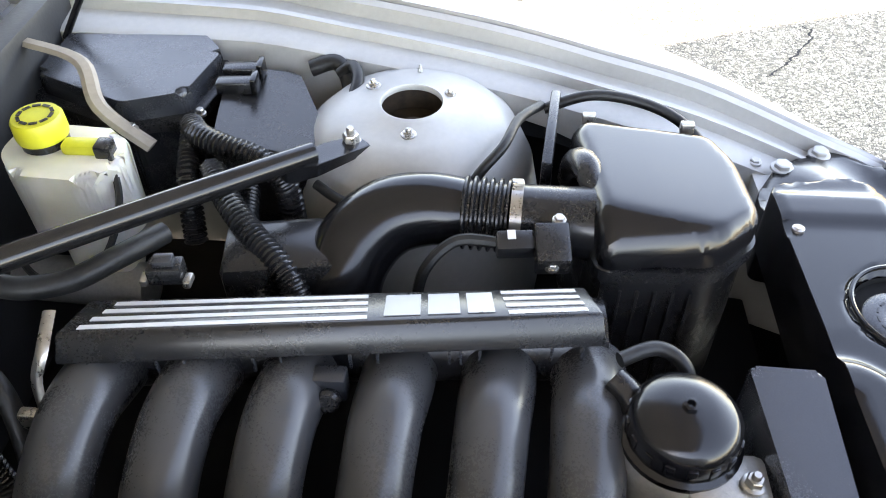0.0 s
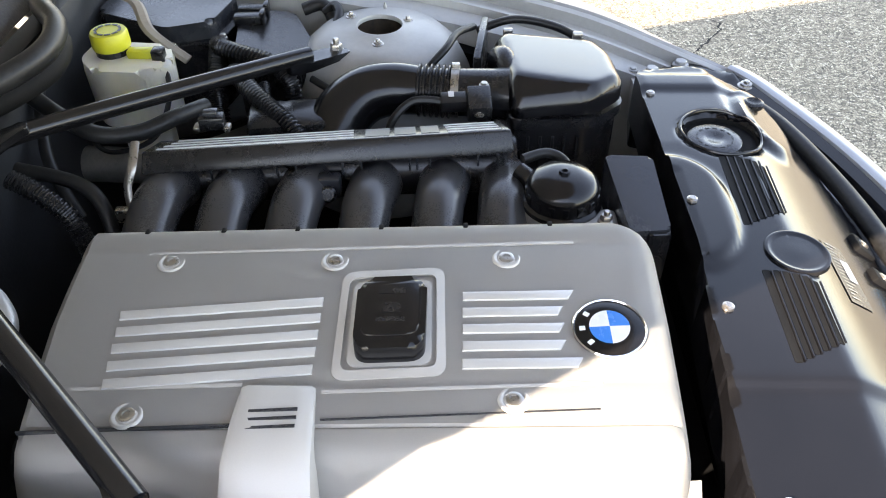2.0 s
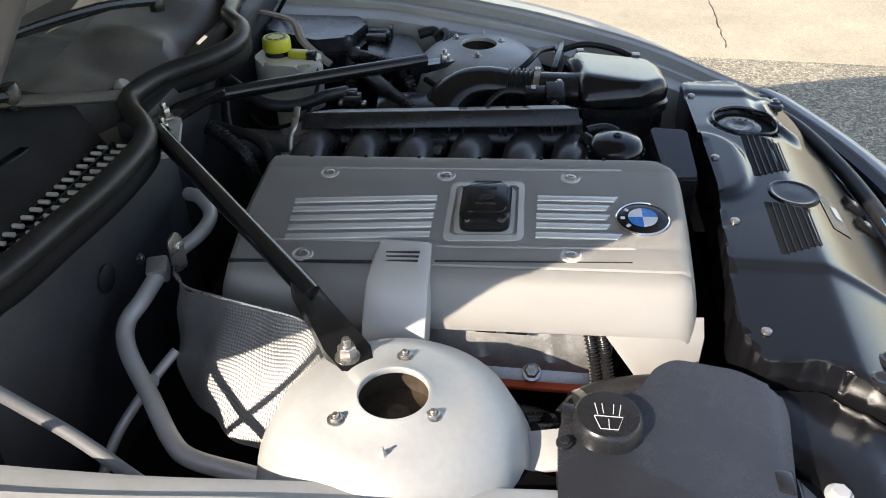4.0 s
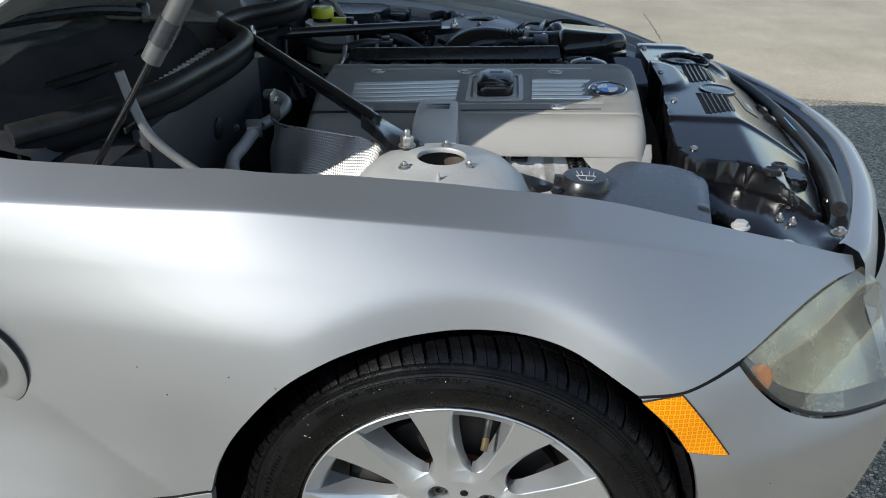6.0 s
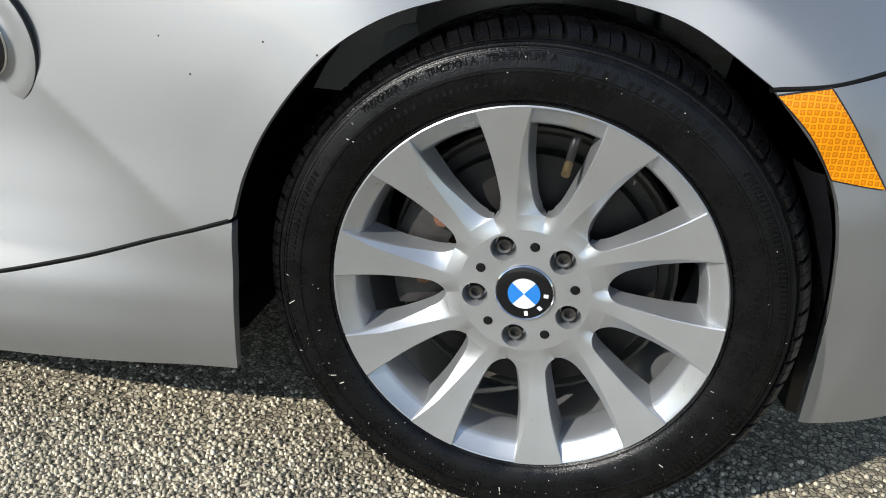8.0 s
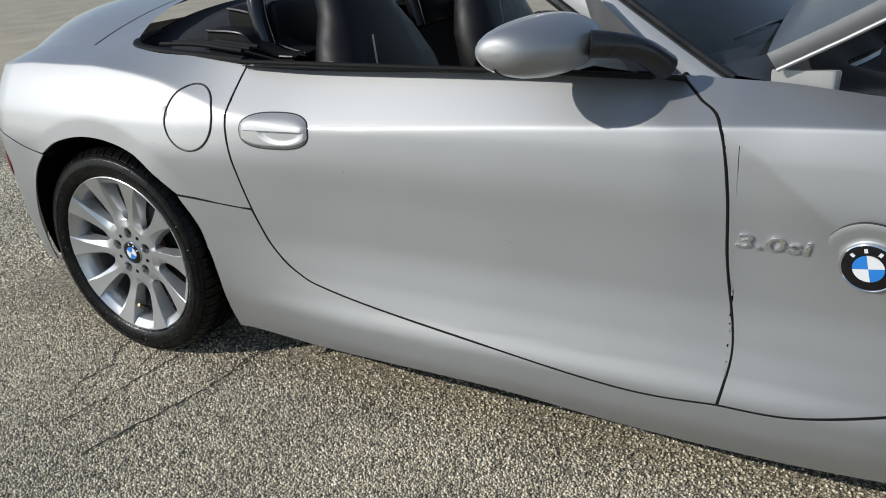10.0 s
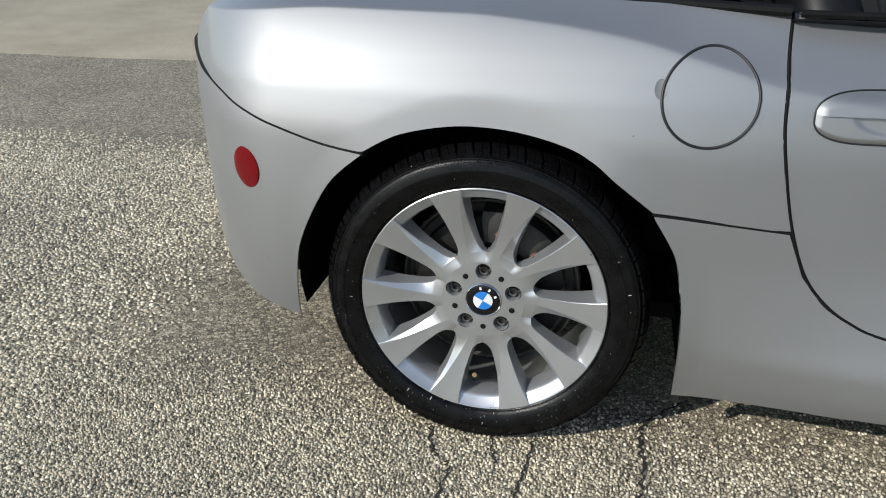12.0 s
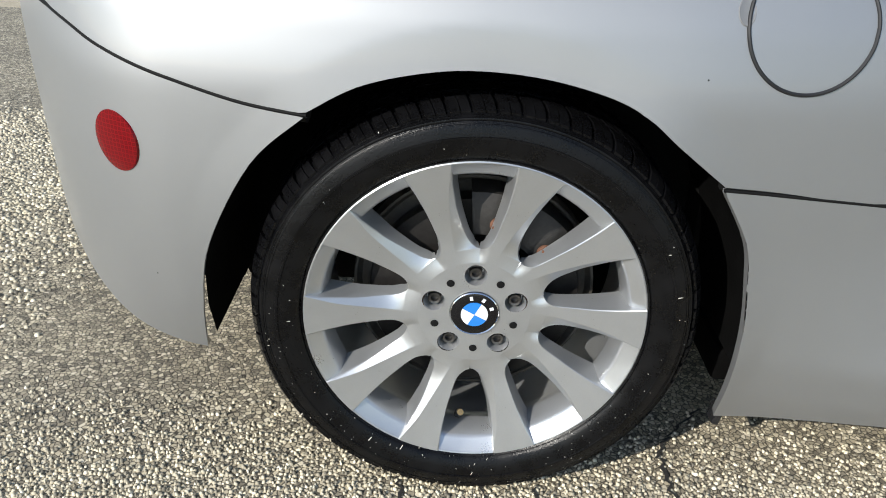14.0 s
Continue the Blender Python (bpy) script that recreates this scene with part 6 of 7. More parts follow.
for i, p in enumerate(nose_line):
    a, b = nose_line[max(i - 1, 0)], nose_line[min(i + 1, len(nose_line) - 1)]
    d = (b - a).normalized()
    n = Vector((d.y, -d.x))
    rows.append([(*(p + n * o), z) for o, z in ((-0.044, 0.636), (-0.062, 0.632), (-0.070, 0.618), (-0.105, 0.622), (-0.13, 0.60))])
bay_part("nose_gutter", sheet(rows[3:-3]), GLOSS, "black gutter behind the nose")
for y in (-0.30, -0.12, 0.08, 0.26):
    x = float(np.interp(y, [q.y for q in nose_line], [q.x for q in nose_line])) - 0.082
    bay_part("gutter_clip", lathe([(0, 0.004), (0.006, 0.004), (0.008, 0.0)], 14, Matrix.Translation((x, y, 0.622))), BLACK, "black clip")
for s in (-1, 1):
    f = lambda y: y if s < 0 else 2 * MID - y
    bracket_z = lambda x, y: 0.652 - 0.16 * max(0.0, x - 0.45) - 0.10 * (-f(y) - 0.40) + 0.006 * math.sin(x * 38 + 1.0) * math.sin(y * 31) + 0.012 * math.exp(-((x - 0.545) / 0.02) ** 2 - ((f(y) + 0.49) / 0.03) ** 2)
    outline_pts = rounded([(0.349, -0.345), (0.420, -0.330), (0.505, -0.393), (0.552, -0.420), (0.580, -0.440), (0.555, -0.490), (0.495, -0.540), (0.455, -0.525), (0.400, -0.490), (0.362, -0.430)], 0.012)
    br = bay_part("lamp_bracket", moulded([(x, f(y)) for x, y in outline_pts], bracket_z, 0.58), GLOSS, "glossy black lamp bracket")
    for x, y, r in ((0.470, -0.440, 0.005), (0.492, -0.437, 0.005), (0.560, -0.455, 0.010)):
        part("bracket_bolt", stud((x, f(y), bracket_z(x, f(y))), r, 0.010), STEEL, br, "bright bolt")
    leg = bay_part("front_panel_leg", prism(rounded([(x, f(y)) for x, y in [(0.372, -0.415), (0.405, -0.45), (0.470, -0.492), (0.500, -0.545), (0.44, -0.60), (0.37, -0.56)]][::(1 if s < 0 else -1)], 0.008), 0.56, 0.630, 0.003), PRIMER, "pale grey front panel leg")
    for x, y in ((0.402, -0.478), (0.462, -0.522)):
        part("leg_bolt", hexbolt((x, f(y), max(0.631, bracket_z(x, f(y)))), 0.010, 0.009), PRIMER, leg, "painted hexagon bolt")

# cowl, grille, seal
seal = [(-0.640, -0.640, 0.800), (-0.575, -0.555, 0.805), (-0.515, -0.430, 0.808), (-0.497, -0.303, 0.808), (-0.484, -0.195, 0.810), (-0.486, -0.095, 0.812), (-0.512, -0.040, 0.812), (-0.560, 0.020, 0.810), (-0.585, 0.075, 0.808), (-0.568, 0.160, 0.810), (-0.515, 0.240, 0.812), (-0.492, 0.320, 0.812), (-0.510, 0.400, 0.812), (-0.565, 0.480, 0.81), (-0.60, 0.60, 0.80), (-0.66, 0.70, 0.79)]
bay_part("cowl_seal", tube(seal, 0.0165, 8, 14), SEAL, "thick black rubber cowl seal")
bay_part("cowl_seal_base", tube([(x + 0.006, y, z - 0.026) for x, y, z in seal], 0.010, 8, 10, flat=1.4), MATTE, "black seal channel")
# near-white colour stands in for sunlight caught on the grille ribs
SUNLIT_EDGE = surface("sunlit_edge_pale", (0.72, 0.71, 0.68), 0.35, 0.2, var=0.1)
grille_frame = bay_part("cowl_grille", box((0.014, 0.50, 0.006), (-0.560, -0.285, 0.768), 0.002, (0, 0, 2)), BLACK, "black cowl air grille")
for k in range(3):
    part("grille_bar", box((0.004, 0.50, 0.010), (-0.582 + 0.022 * k, -0.285, 0.776), 0.001, (0, 0, 2)), BLACK, grille_frame)
for k in range(24):
    y = -0.055 - 0.0200 * k
    part("grille_slat", box((0.052, 0.0045, 0.008), (-0.561 - 0.0003 * k, y, 0.776), 0.001), BLACK, grille_frame)
    for dx, dy in ((-0.015, -0.004), (0.012, 0.003)):
        part("grille_rib", box((0.016, 0.0055, 0.005), (-0.558 + dx - 0.0003 * k, y + dy, 0.783), 0.001), SUNLIT_EDGE, grille_frame, "grille rib coloured pale as if sunlit")
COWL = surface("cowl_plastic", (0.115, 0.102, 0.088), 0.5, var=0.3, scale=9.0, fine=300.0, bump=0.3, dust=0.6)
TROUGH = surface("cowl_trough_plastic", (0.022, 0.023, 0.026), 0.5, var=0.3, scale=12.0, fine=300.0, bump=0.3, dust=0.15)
bay_part("cowl_trough", sheet([[(x, y, z) for x, z in ((-0.520, 0.752), (-0.540, 0.758), (-0.570, 0.760), (-0.660, 0.752))] for y in np.linspace(-0.66, 0.10, 20)]), TROUGH, "black air intake trough below the grille")
rows = []
for y in np.linspace(-0.66, 0.74, 57):
    q = abs(y - MID) / 0.70
    glass = -0.755 - 0.20 * q ** 2.2
    hump = 0.020 * math.exp(-((y - 0.02) / 0.10) ** 2) + 0.018 * math.exp(-((y - 0.30) / 0.05) ** 2) + 0.010 * math.sin(y * 23)
    dip = -0.045 * math.exp(-((y + 0.28) / 0.20) ** 2)
    front = -0.565 if y < 0.0 else -0.60 + 0.06 * math.sin(min(1, max(0, (y - 0.02) / 0.36)) * math.pi) ** 1
    front = min(front, -0.50)
    rows.append([(front - 0.030, y, 0.762), (front - 0.040, y, 0.780 + dip * 0.6), (front * 0.7 + glass * 0.3, y, 0.800 + hump * 0.7 + dip), (front * 0.4 + glass * 0.6, y, 0.812 + hump + dip * 0.7), (front * 0.15 + glass * 0.85, y, 0.824 + hump * 0.5), (glass, y, 0.832), (glass - 0.05, y, 0.84)])
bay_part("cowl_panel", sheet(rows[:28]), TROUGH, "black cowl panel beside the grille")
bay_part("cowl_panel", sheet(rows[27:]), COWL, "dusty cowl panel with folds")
bay_part("cowl_screw", lathe([(0, 0.012), (0.009, 0.012), (0.013, 0.007), (0.013, -0.004)], 20, Matrix.Translation((-0.605, 0.088, 0.815)) @ pose(0, 0, 0, 0, 35, 0)), PRIMER, "pale cowl fastener")
bay_part("cowl_fold", tube([(-0.78, -0.06, 0.845), (-0.70, -0.02, 0.835), (-0.625, 0.03, 0.822), (-0.59, 0.06, 0.815)], 0.016, 6, 8, flat=0.5), COWL, "raised fold of the cowl")
bay_part("drain_hose", tube([(-0.530, -0.520, 0.862), (-0.518, -0.520, 0.815), (-0.498, -0.520, 0.765), (-0.450, -0.520, 0.722), (-0.390, -0.530, 0.690), (-0.320, -0.550, 0.655)], 0.0075, 8, 12), surface("grey_hose", (0.16, 0.16, 0.16), 0.5, var=0.15), "grey rubber drain hose")

# gas struts
for s in (-1, 1):
    y = -0.63 if s < 0 else 2 * MID + 0.60
    lift = bay_part("gas_strut", tube([(-0.425, y, 0.910), (-0.165, y - 0.01, 1.295)], 0.0135, 1, 16), surface("strut_grey", (0.10, 0.10, 0.10), 0.4, 0.3, var=0.15, scale=25.0), "grey hood gas strut")
    part("strut_rod", tube([(-0.545, y, 0.735), (-0.420, y, 0.918)], 0.0048, 1, 10), BAR, lift, "thin dark steel rod")
    for f in (0.06, 0.42):
        p = Vector((-0.425, y, 0.910)).lerp(Vector((-0.165, y - 0.01, 1.295)), f)
        part("strut_collar", tube([p, p + Vector((0.020, 0, 0.030))], 0.0155, 1, 16), DARKGREY, lift, "collar")
    hy = -0.665 if s < 0 else 2 * MID + 0.665
    bay_part("hood_hinge", prism(rounded([(-0.845, hy - 0.006), (-0.745, hy - 0.006), (-0.735, hy + 0.006), (-0.845, hy + 0.006)], 0.004), 0.79, 0.835, 0.003), PRIMER, "pale hood hinge")


# ---- lamps, reflectors and trim on the skin ----
def lens_material(name, color, scale, rough=0.12, glow=0.35):
    """A moulded plastic lens with small prisms pressed into it."""
    m, nodes, links, b = tree(name)
    where = nodes.new("ShaderNodeTexCoord").outputs["Object"]
    cells = nodes.new("ShaderNodeTexVoronoi")
    cells.feature = "DISTANCE_TO_EDGE"
    cells.inputs["Scale"].default_value, cells.inputs["Randomness"].default_value = scale, 0.25
    apart, flat = nodes.new("ShaderNodeSeparateXYZ"), nodes.new("ShaderNodeCombineXYZ")
    links.new(where, apart.inputs[0])
    links.new(apart.outputs["X"], flat.inputs["X"])
    links.new(apart.outputs["Z"], flat.inputs["Y"])
    cells.voronoi_dimensions = "2D"
    links.new(flat.outputs[0], cells.inputs["Vector"])
    low, high = tuple(c * 0.55 for c in color), tuple(min(1, c * 1.15) for c in color)
    links.new(ramp(nodes, links, cells.outputs["Distance"], [(0.0, high), (0.12, high), (0.16, low), (0.5, color)]), b.inputs["Base Color"])
    b.inputs["Roughness"].default_value = rough
    b.inputs["Coat Weight"].default_value = 0.0
    b.inputs["Specular IOR Level"].default_value = 0.3
    n = nodes.new("ShaderNodeBump")
    n.inputs["Strength"].default_value, n.inputs["Distance"].default_value = glow, 0.001
    links.new(cells.outputs["Distance"], n.inputs["Height"])
    links.new(n.outputs[0], b.inputs["Normal"])
    return m


AMBER = lens_material("amber_reflector", (0.80, 0.26, 0.004), 150.0)
REDLENS = lens_material("red_reflector", (0.15, 0.0015, 0.004), 170.0, 0.06, 0.12)
HAZED = surface("hazed_lens", (0.84, 0.81, 0.68), 0.06, var=0.3, scale=9.0, fine=200.0, coat=0.9, coat_rough=0.03)
HAZED.node_tree.nodes["Principled BSDF"].inputs["Transmission Weight"].default_value = 0.9
HAZED.node_tree.nodes["Principled BSDF"].inputs["IOR"].default_value = 1.06
BULB = lens_material("amber_bulb", (0.90, 0.24, 0.015), 260.0, 0.15)
REFLECTOR = surface("lamp_reflector", (0.36, 0.34, 0.26), 0.25, 0.6, var=0.25, scale=22.0)
GASKET = surface("dark_joint", (0.010, 0.010, 0.011), 0.6, var=0.2)


def skin_pose(x, z, side=-1, proud=0.0):
    """A matrix whose +z points out of the skin at (x, z), its +x forward along it."""
    e = 0.006
    gx = float(skin(x + e, z) - skin(x - e, z)) / (2 * e)
    gz = float(skin(x, z + e) - skin(x, z - e)) / (2 * e)
    out = Vector((-gx, 1, -gz)).normalized()
    y = float(skin(x, z)) + out.y * 0
    if side < 0:
        n = Vector((out.x, -out.y, out.z))
    else:
        n = out
    fwd = Vector((1, 0, 0))
    fwd = (fwd - n * fwd.dot(n)).normalized()
    up = n.cross(fwd) if side > 0 else fwd.cross(n) * -1
    m = Matrix((fwd, up, n)).transposed().to_4x4()
    m.translation = Vector((x, sided(y, side), z)) + n * proud
    return m


def circle(cx, cz, rx, rz, n=40):
    return [(cx + rx * math.cos(2 * math.pi * k / n), cz + rz * math.sin(2 * math.pi * k / n)) for k in range(n)]


MARKER = outline([(0.224, 0.560), (0.271, 0.570)], [(0.271, 0.570), (0.300, 0.535), (0.344, 0.475)], [(0.344, 0.475), (0.318, 0.478), (0.291, 0.482)], [(0.291, 0.482), (0.262, 0.524), (0.224, 0.560)])
LAMP = outline([(0.350, 0.588), (0.416, 0.604), (0.500, 0.613), (0.575, 0.612)], [(0.575, 0.612), (0.622, 0.56), (0.62, 0.456)], [(0.62, 0.456), (0.506, 0.477), (0.434, 0.507), (0.387, 0.546), (0.350, 0.588)])
for side in (-1, 1):
    mk = panel("side_reflector", MARKER, AMBER, car, "amber side reflector with prism pattern", side, proud=0.0025, hem=0.006, fine=False)
    seam("reflector_gasket", MARKER + MARKER[:1], 0.0016, GASKET, car, side, 0.0006, "thin dark joint", 1)
    lamp = panel("headlight", LAMP, HAZED, car, "hazed, yellowed headlight lens", side, proud=0.0015, hem=0.012, fine=False)
    seam("headlight_gasket", LAMP[len(LAMP) // 2:] + LAMP[:1], 0.0028, GASKET, car, side, -0.0006, "dark joint under the headlight", 1)
    panel("lamp_reflector", [(0.35 + (x - 0.35) * 0.97 + 0.006, 0.545 + (z - 0.545) * 0.93) for x, z in LAMP], REFLECTOR, car, "silvered lamp bowl", side, proud=-0.035, hem=0.004, fine=False, step=0.03)
    bulb = skin_pose(0.398, 0.553, side, -0.012)
    part("indicator_bulb", lathe([(0, 0.004), (0.008, 0.0034), (0.015, 0.001), (0.018, -0.003), (0.018, -0.012)], 20, bulb), BULB, car, "amber indicator seen through the lens")
    part("tail_reflector", lathe([(0, 0.004), (0.018, 0.0036), (0.030, 0.0022), (0.036, 0.0006), (0.0375, -0.004)], 40, skin_pose(-2.957, 0.540, side) @ Matrix.Diagonal((1, 1.12, 1, 1))), REDLENS, car, "red oval rear side reflector")
    # fuel flap on the right side only
    if side < 0:
        FLAP = circle(-2.137, 0.721, 0.0725, 0.0725, 56)
        panel("fuel_flap", FLAP, PAINT, car, "round silver fuel flap", side, proud=0.0006, hem=0.004)
        seam("fuel_flap_gap", circle(-2.137, 0.721, 0.0745, 0.0745, 57)[:-1] + [circle(-2.137, 0.721, 0.0745, 0.0745, 57)[0]], 0.0024, GASKET, car, side, 0.0006, "dark gap round the fuel flap", 2)
        # the notch isn't sunk: a darker grey disc gives its shade
        part("flap_notch", lathe([(0, 0.0003), (0.010, 0.0005), (0.013, 0.001), (0.014, 0.0)], 20, skin_pose(-2.214, 0.733, side) @ Matrix.Diagonal((0.75, 1.2, 1, 1))), surface("notch_shade", (0.22, 0.22, 0.22), 0.5, 0.4, var=0.1), car, "thumb notch of the fuel flap, its shade set by grey colour")
    # door handle
    oval = [(-1.883 + 0.096 * math.copysign(abs(math.cos(a)) ** 0.74, math.cos(a)), 0.7015 + 0.0395 * math.copysign(abs(math.sin(a)) ** 0.74, math.sin(a))) for a in (2 * math.pi * k / 64 for k in range(64))]
    panel("handle_plate", oval, PAINT, car, "silver pull handle plate", side, proud=0.0008, hem=0.004, fine=False)
    seam("handle_joint", oval + oval[:1], 0.0017, GASKET, car, side, 0.0006, "dark joint round the handle", 1)
    grip, cup = [], []
    for u in np.linspace(-0.985, 0.985, 81):
        x = -1.883 + 0.096 * u
        half = 0.0385 * (1 - abs(u) ** 2.7) ** (1 / 2.7)
        end = (1 - abs(u)) * 0.096
        row = []
        for v in np.linspace(0, 1, 12):
            z = 0.7050 + (0.7015 + half - 0.7050) * v if half > 0.004 else 0.7050 + 0.0004 * v
            d = min(1.0, max(0.0, 0.7015 + half - z) / 0.016, end / 0.020)
            row.append((x, sided(float(skin(x, z)) + 0.0012 + 0.0085 * math.sin(d * math.pi / 2) * (1 - 0.25 * v), side), z))
        row.insert(0, (x, sided(float(skin(x, 0.7055)) + 0.0010, side), 0.7056))
        grip.append(row)
        row = []
        for v in np.linspace(0, 1, 18):
            z = 0.7050 + (0.7015 - half - 0.7050) * v
            d = min(1.0, max(0.0, z - 0.7015 + half) / 0.007, end / 0.010)
            bowl = 1 - ((x + 1.8605) / 0.0670) ** 2 - ((0.7050 - z) / 0.0310) ** 2
            row.append((x, sided(float(skin(x, z)) + 0.0012 + 0.0048 * d - 0.0045 * ease(max(0.0, min(1.0, bowl / 0.45))) * d, side), z))
        cup.append(row)
    part("door_handle", sheet(grip), PAINT, car, "silver door handle grip")
    part("handle_cup", sheet(cup), PAINT, car, "silver plate with a scooped hand recess")
    # round badge on the fender
    base = skin_pose(-0.653, 0.545, side)
    ring = part("badge_dish", lathe([(0.0790, -0.002), (0.0788, 0.0004), (0.0775, 0.0010), (0.066, 0.0013), (0.056, 0.0009), (0.0485, 0.0008), (0.0455, 0.0030), (0.0445, 0.0050), (0.0, 0.0050)], 64, base), PAINT, car, "dished silver badge surround")
    part("dish_joint", lathe([(0.0785, 0.0009), (0.0793, 0.0010), (0.0800, 0.0005), (0.0805, -0.002)], 64, base), GASKET, ring, "thin dark joint")
    roundel(car, base @ Matrix.Translation((0, 0, 0.0048)) @ pose(0, 0, 0, 0, 0, 12), 0.0420)


def lettering(name, words, height, m, material, parent, label, thick=0.002, shear=0.0, wide=1.0):
    """Raised letters from the built-in font, as one mesh."""
    curve = bpy.data.curves.new(name, "FONT")
    curve.body, curve.size, curve.extrude, curve.shear = words, height * 1.38, thick / 2, shear
    curve.bevel_depth, curve.bevel_resolution = height * 0.008, 0
    curve.align_x, curve.align_y = "CENTER", "CENTER"
    curve.resolution_u = 3
    ob = bpy.data.objects.new(name, curve)
    scene.collection.objects.link(ob)
    bpy.context.view_layer.update()
    me = bpy.data.meshes.new_from_object(ob.evaluated_get(bpy.context.evaluated_depsgraph_get()))
    bpy.data.objects.remove(ob)
    bpy.data.curves.remove(curve)
    me.transform(m @ Matrix.Diagonal((wide, 1, 1, 1)))
    me.name = name
    me.materials.clear()
    me.materials.append(material)
    return part(name, me, material, parent, label)


lettering("engine_script", "3.0si", 0.026, skin_pose(-0.806, 0.560, -1, 0.0035), CHROME, car, "chrome engine lettering on the fender", 0.005, 0.12, 1.95)

# small stone chips in the paint
random.seed(5)
chips = bmesh.new()
for x, z in ((-0.411, 0.571), (-0.286, 0.576), (-0.226, 0.568), (-0.375, 0.534), (-2.30, 0.45), (-2.25, 0.66), (-2.93, 0.35), (-1.3, 0.5), (-1.7, 0.62), (0.42, 0.40), (0.46, 0.33)):
    lathe([(0, 0.0004), (random.uniform(0.0007, 0.0012), 0.0003), (0.0013, -0.0004)], 7, skin_pose(x, z), chips)
tagged(part("paint_chips", chips, GASKET, car), "small dark stone chips in the paint", kind="stuff")


# ---- screen, pillars, mirrors, door tops ----
def pillar_line(s):
    """The screen pillar's middle line, from its foot to the header."""
    f = lambda y: y if s < 0 else 2 * MID - y
    return [(-0.93, f(-0.668), 0.785), (-0.985, f(-0.665), 0.82), (-1.19, f(-0.648), 0.962), (-1.42, f(-0.59), 1.11), (-1.62, f(-0.52), 1.23)]


for s in (-1, 1):
    line = smooth_line(pillar_line(s), 8)
    f = -1 if s < 0 else 1
    rows, back, front = [], [], []
    for i, p in enumerate(line):
        d = (line[min(i + 1, len(line) - 1)] - line[max(i - 1, 0)]).normalized()
        n = Vector((0, f, 0.25)).normalized()
        w = d.cross(n).normalized() * f
        if w.x > 0:
            w = -w
        rows.append([tuple(p + w * a + n * b) for a, b in ((0.034, -0.030), (0.034, -0.004), (0.030, 0.004), (0.015, 0.009), (0, 0.011), (-0.015, 0.010), (-0.030, 0.005), (-0.034, -0.004), (-0.034, -0.030))])
        back.append(tuple(p + w * 0.041 + n * 0.000))
        front.append(tuple(p - w * 0.040 + n * -0.004))
    pillar = part("screen_pillar", sheet(rows, closed=True), PAINT, car, "silver windscreen pillar")
    part("pillar_seal", tube(back, 0.010, 1, 8), SEAL, pillar, "black rubber door seal")
    part("screen_trim", tube(front, 0.008, 1, 8), SEAL, pillar, "black screen trim")
left, right = smooth_line(pillar_line(1), 8), smooth_line(pillar_line(-1), 8)
header = [(-1.62 + 0.16 * math.cos(q * math.pi / 2) ** 1.0, MID + 0.575 * q, 1.23 + 0.035 * (1 - q * q)) for q in np.linspace(-1, 1, 17)]
part("screen_header", tube(header, 0.026, 1, 10, flat=0.7), PAINT, car, "silver windscreen header")
rows = []
for i in range(13):
    t = i / 12
    p, q = right[int(t * (len(right) - 1) * 0.96) + 1], left[int(t * (len(left) - 1) * 0.96) + 1]
    rows.append([(p.x + 0.036 + (0.225 - 0.065 * t) * (1 - u * u) ** 0.9, p.y + (q.y - p.y) * (u + 1) / 2, p.z + 0.028 * (1 - u * u) * t - 0.004) for u in np.linspace(-1, 1, 21)])
SCREEN = clear("windscreen_glass", (0.50, 0.60, 0.63), 0.0, 1.40)
pane = part("windscreen", sheet(rows), SCREEN, car, "tinted windscreen glass")
pane.visible_shadow = False
part("screen_frit", tube([Vector(q) + Vector((0, 0, 0.003)) for q in rows[0]], 0.016, 1, 8, flat=0.6), GLOSS, car, "black lower edge of the screen")
# wipers rest along the foot of the screen
for base, tip in (((-0.705, 0.46, 0.842), (-0.86, -0.08, 0.872)), ((-0.715, -0.03, 0.848), (-0.93, -0.50, 0.862))):
    a, b = Vector(base), Vector(tip)
    arm = part("wiper_arm", tube([a, a.lerp(b, 0.25) + Vector((-0.01, 0, 0.018)), a.lerp(b, 0.6) + Vector((-0.02, 0, 0.016)), b], [0.011, 0.009, 0.006, 0.005], 6, 8), BLACK, car, "black wiper arm")
    part("wiper_blade", tube([a.lerp(b, 0.12) + Vector((-0.035, 0, 0.004)), a.lerp(b, 0.55) + Vector((-0.028, 0, 0.008)), b + Vector((-0.01, -0.03, 0.0))], 0.006, 6, 6), SEAL, arm, "rubber wiper blade")
    part("wiper_pivot", lathe([(0, 0.018), (0.010, 0.018), (0.014, 0.010), (0.015, -0.02)], 18, Matrix.Translation(a)), BLACK, arm, "pivot cap")

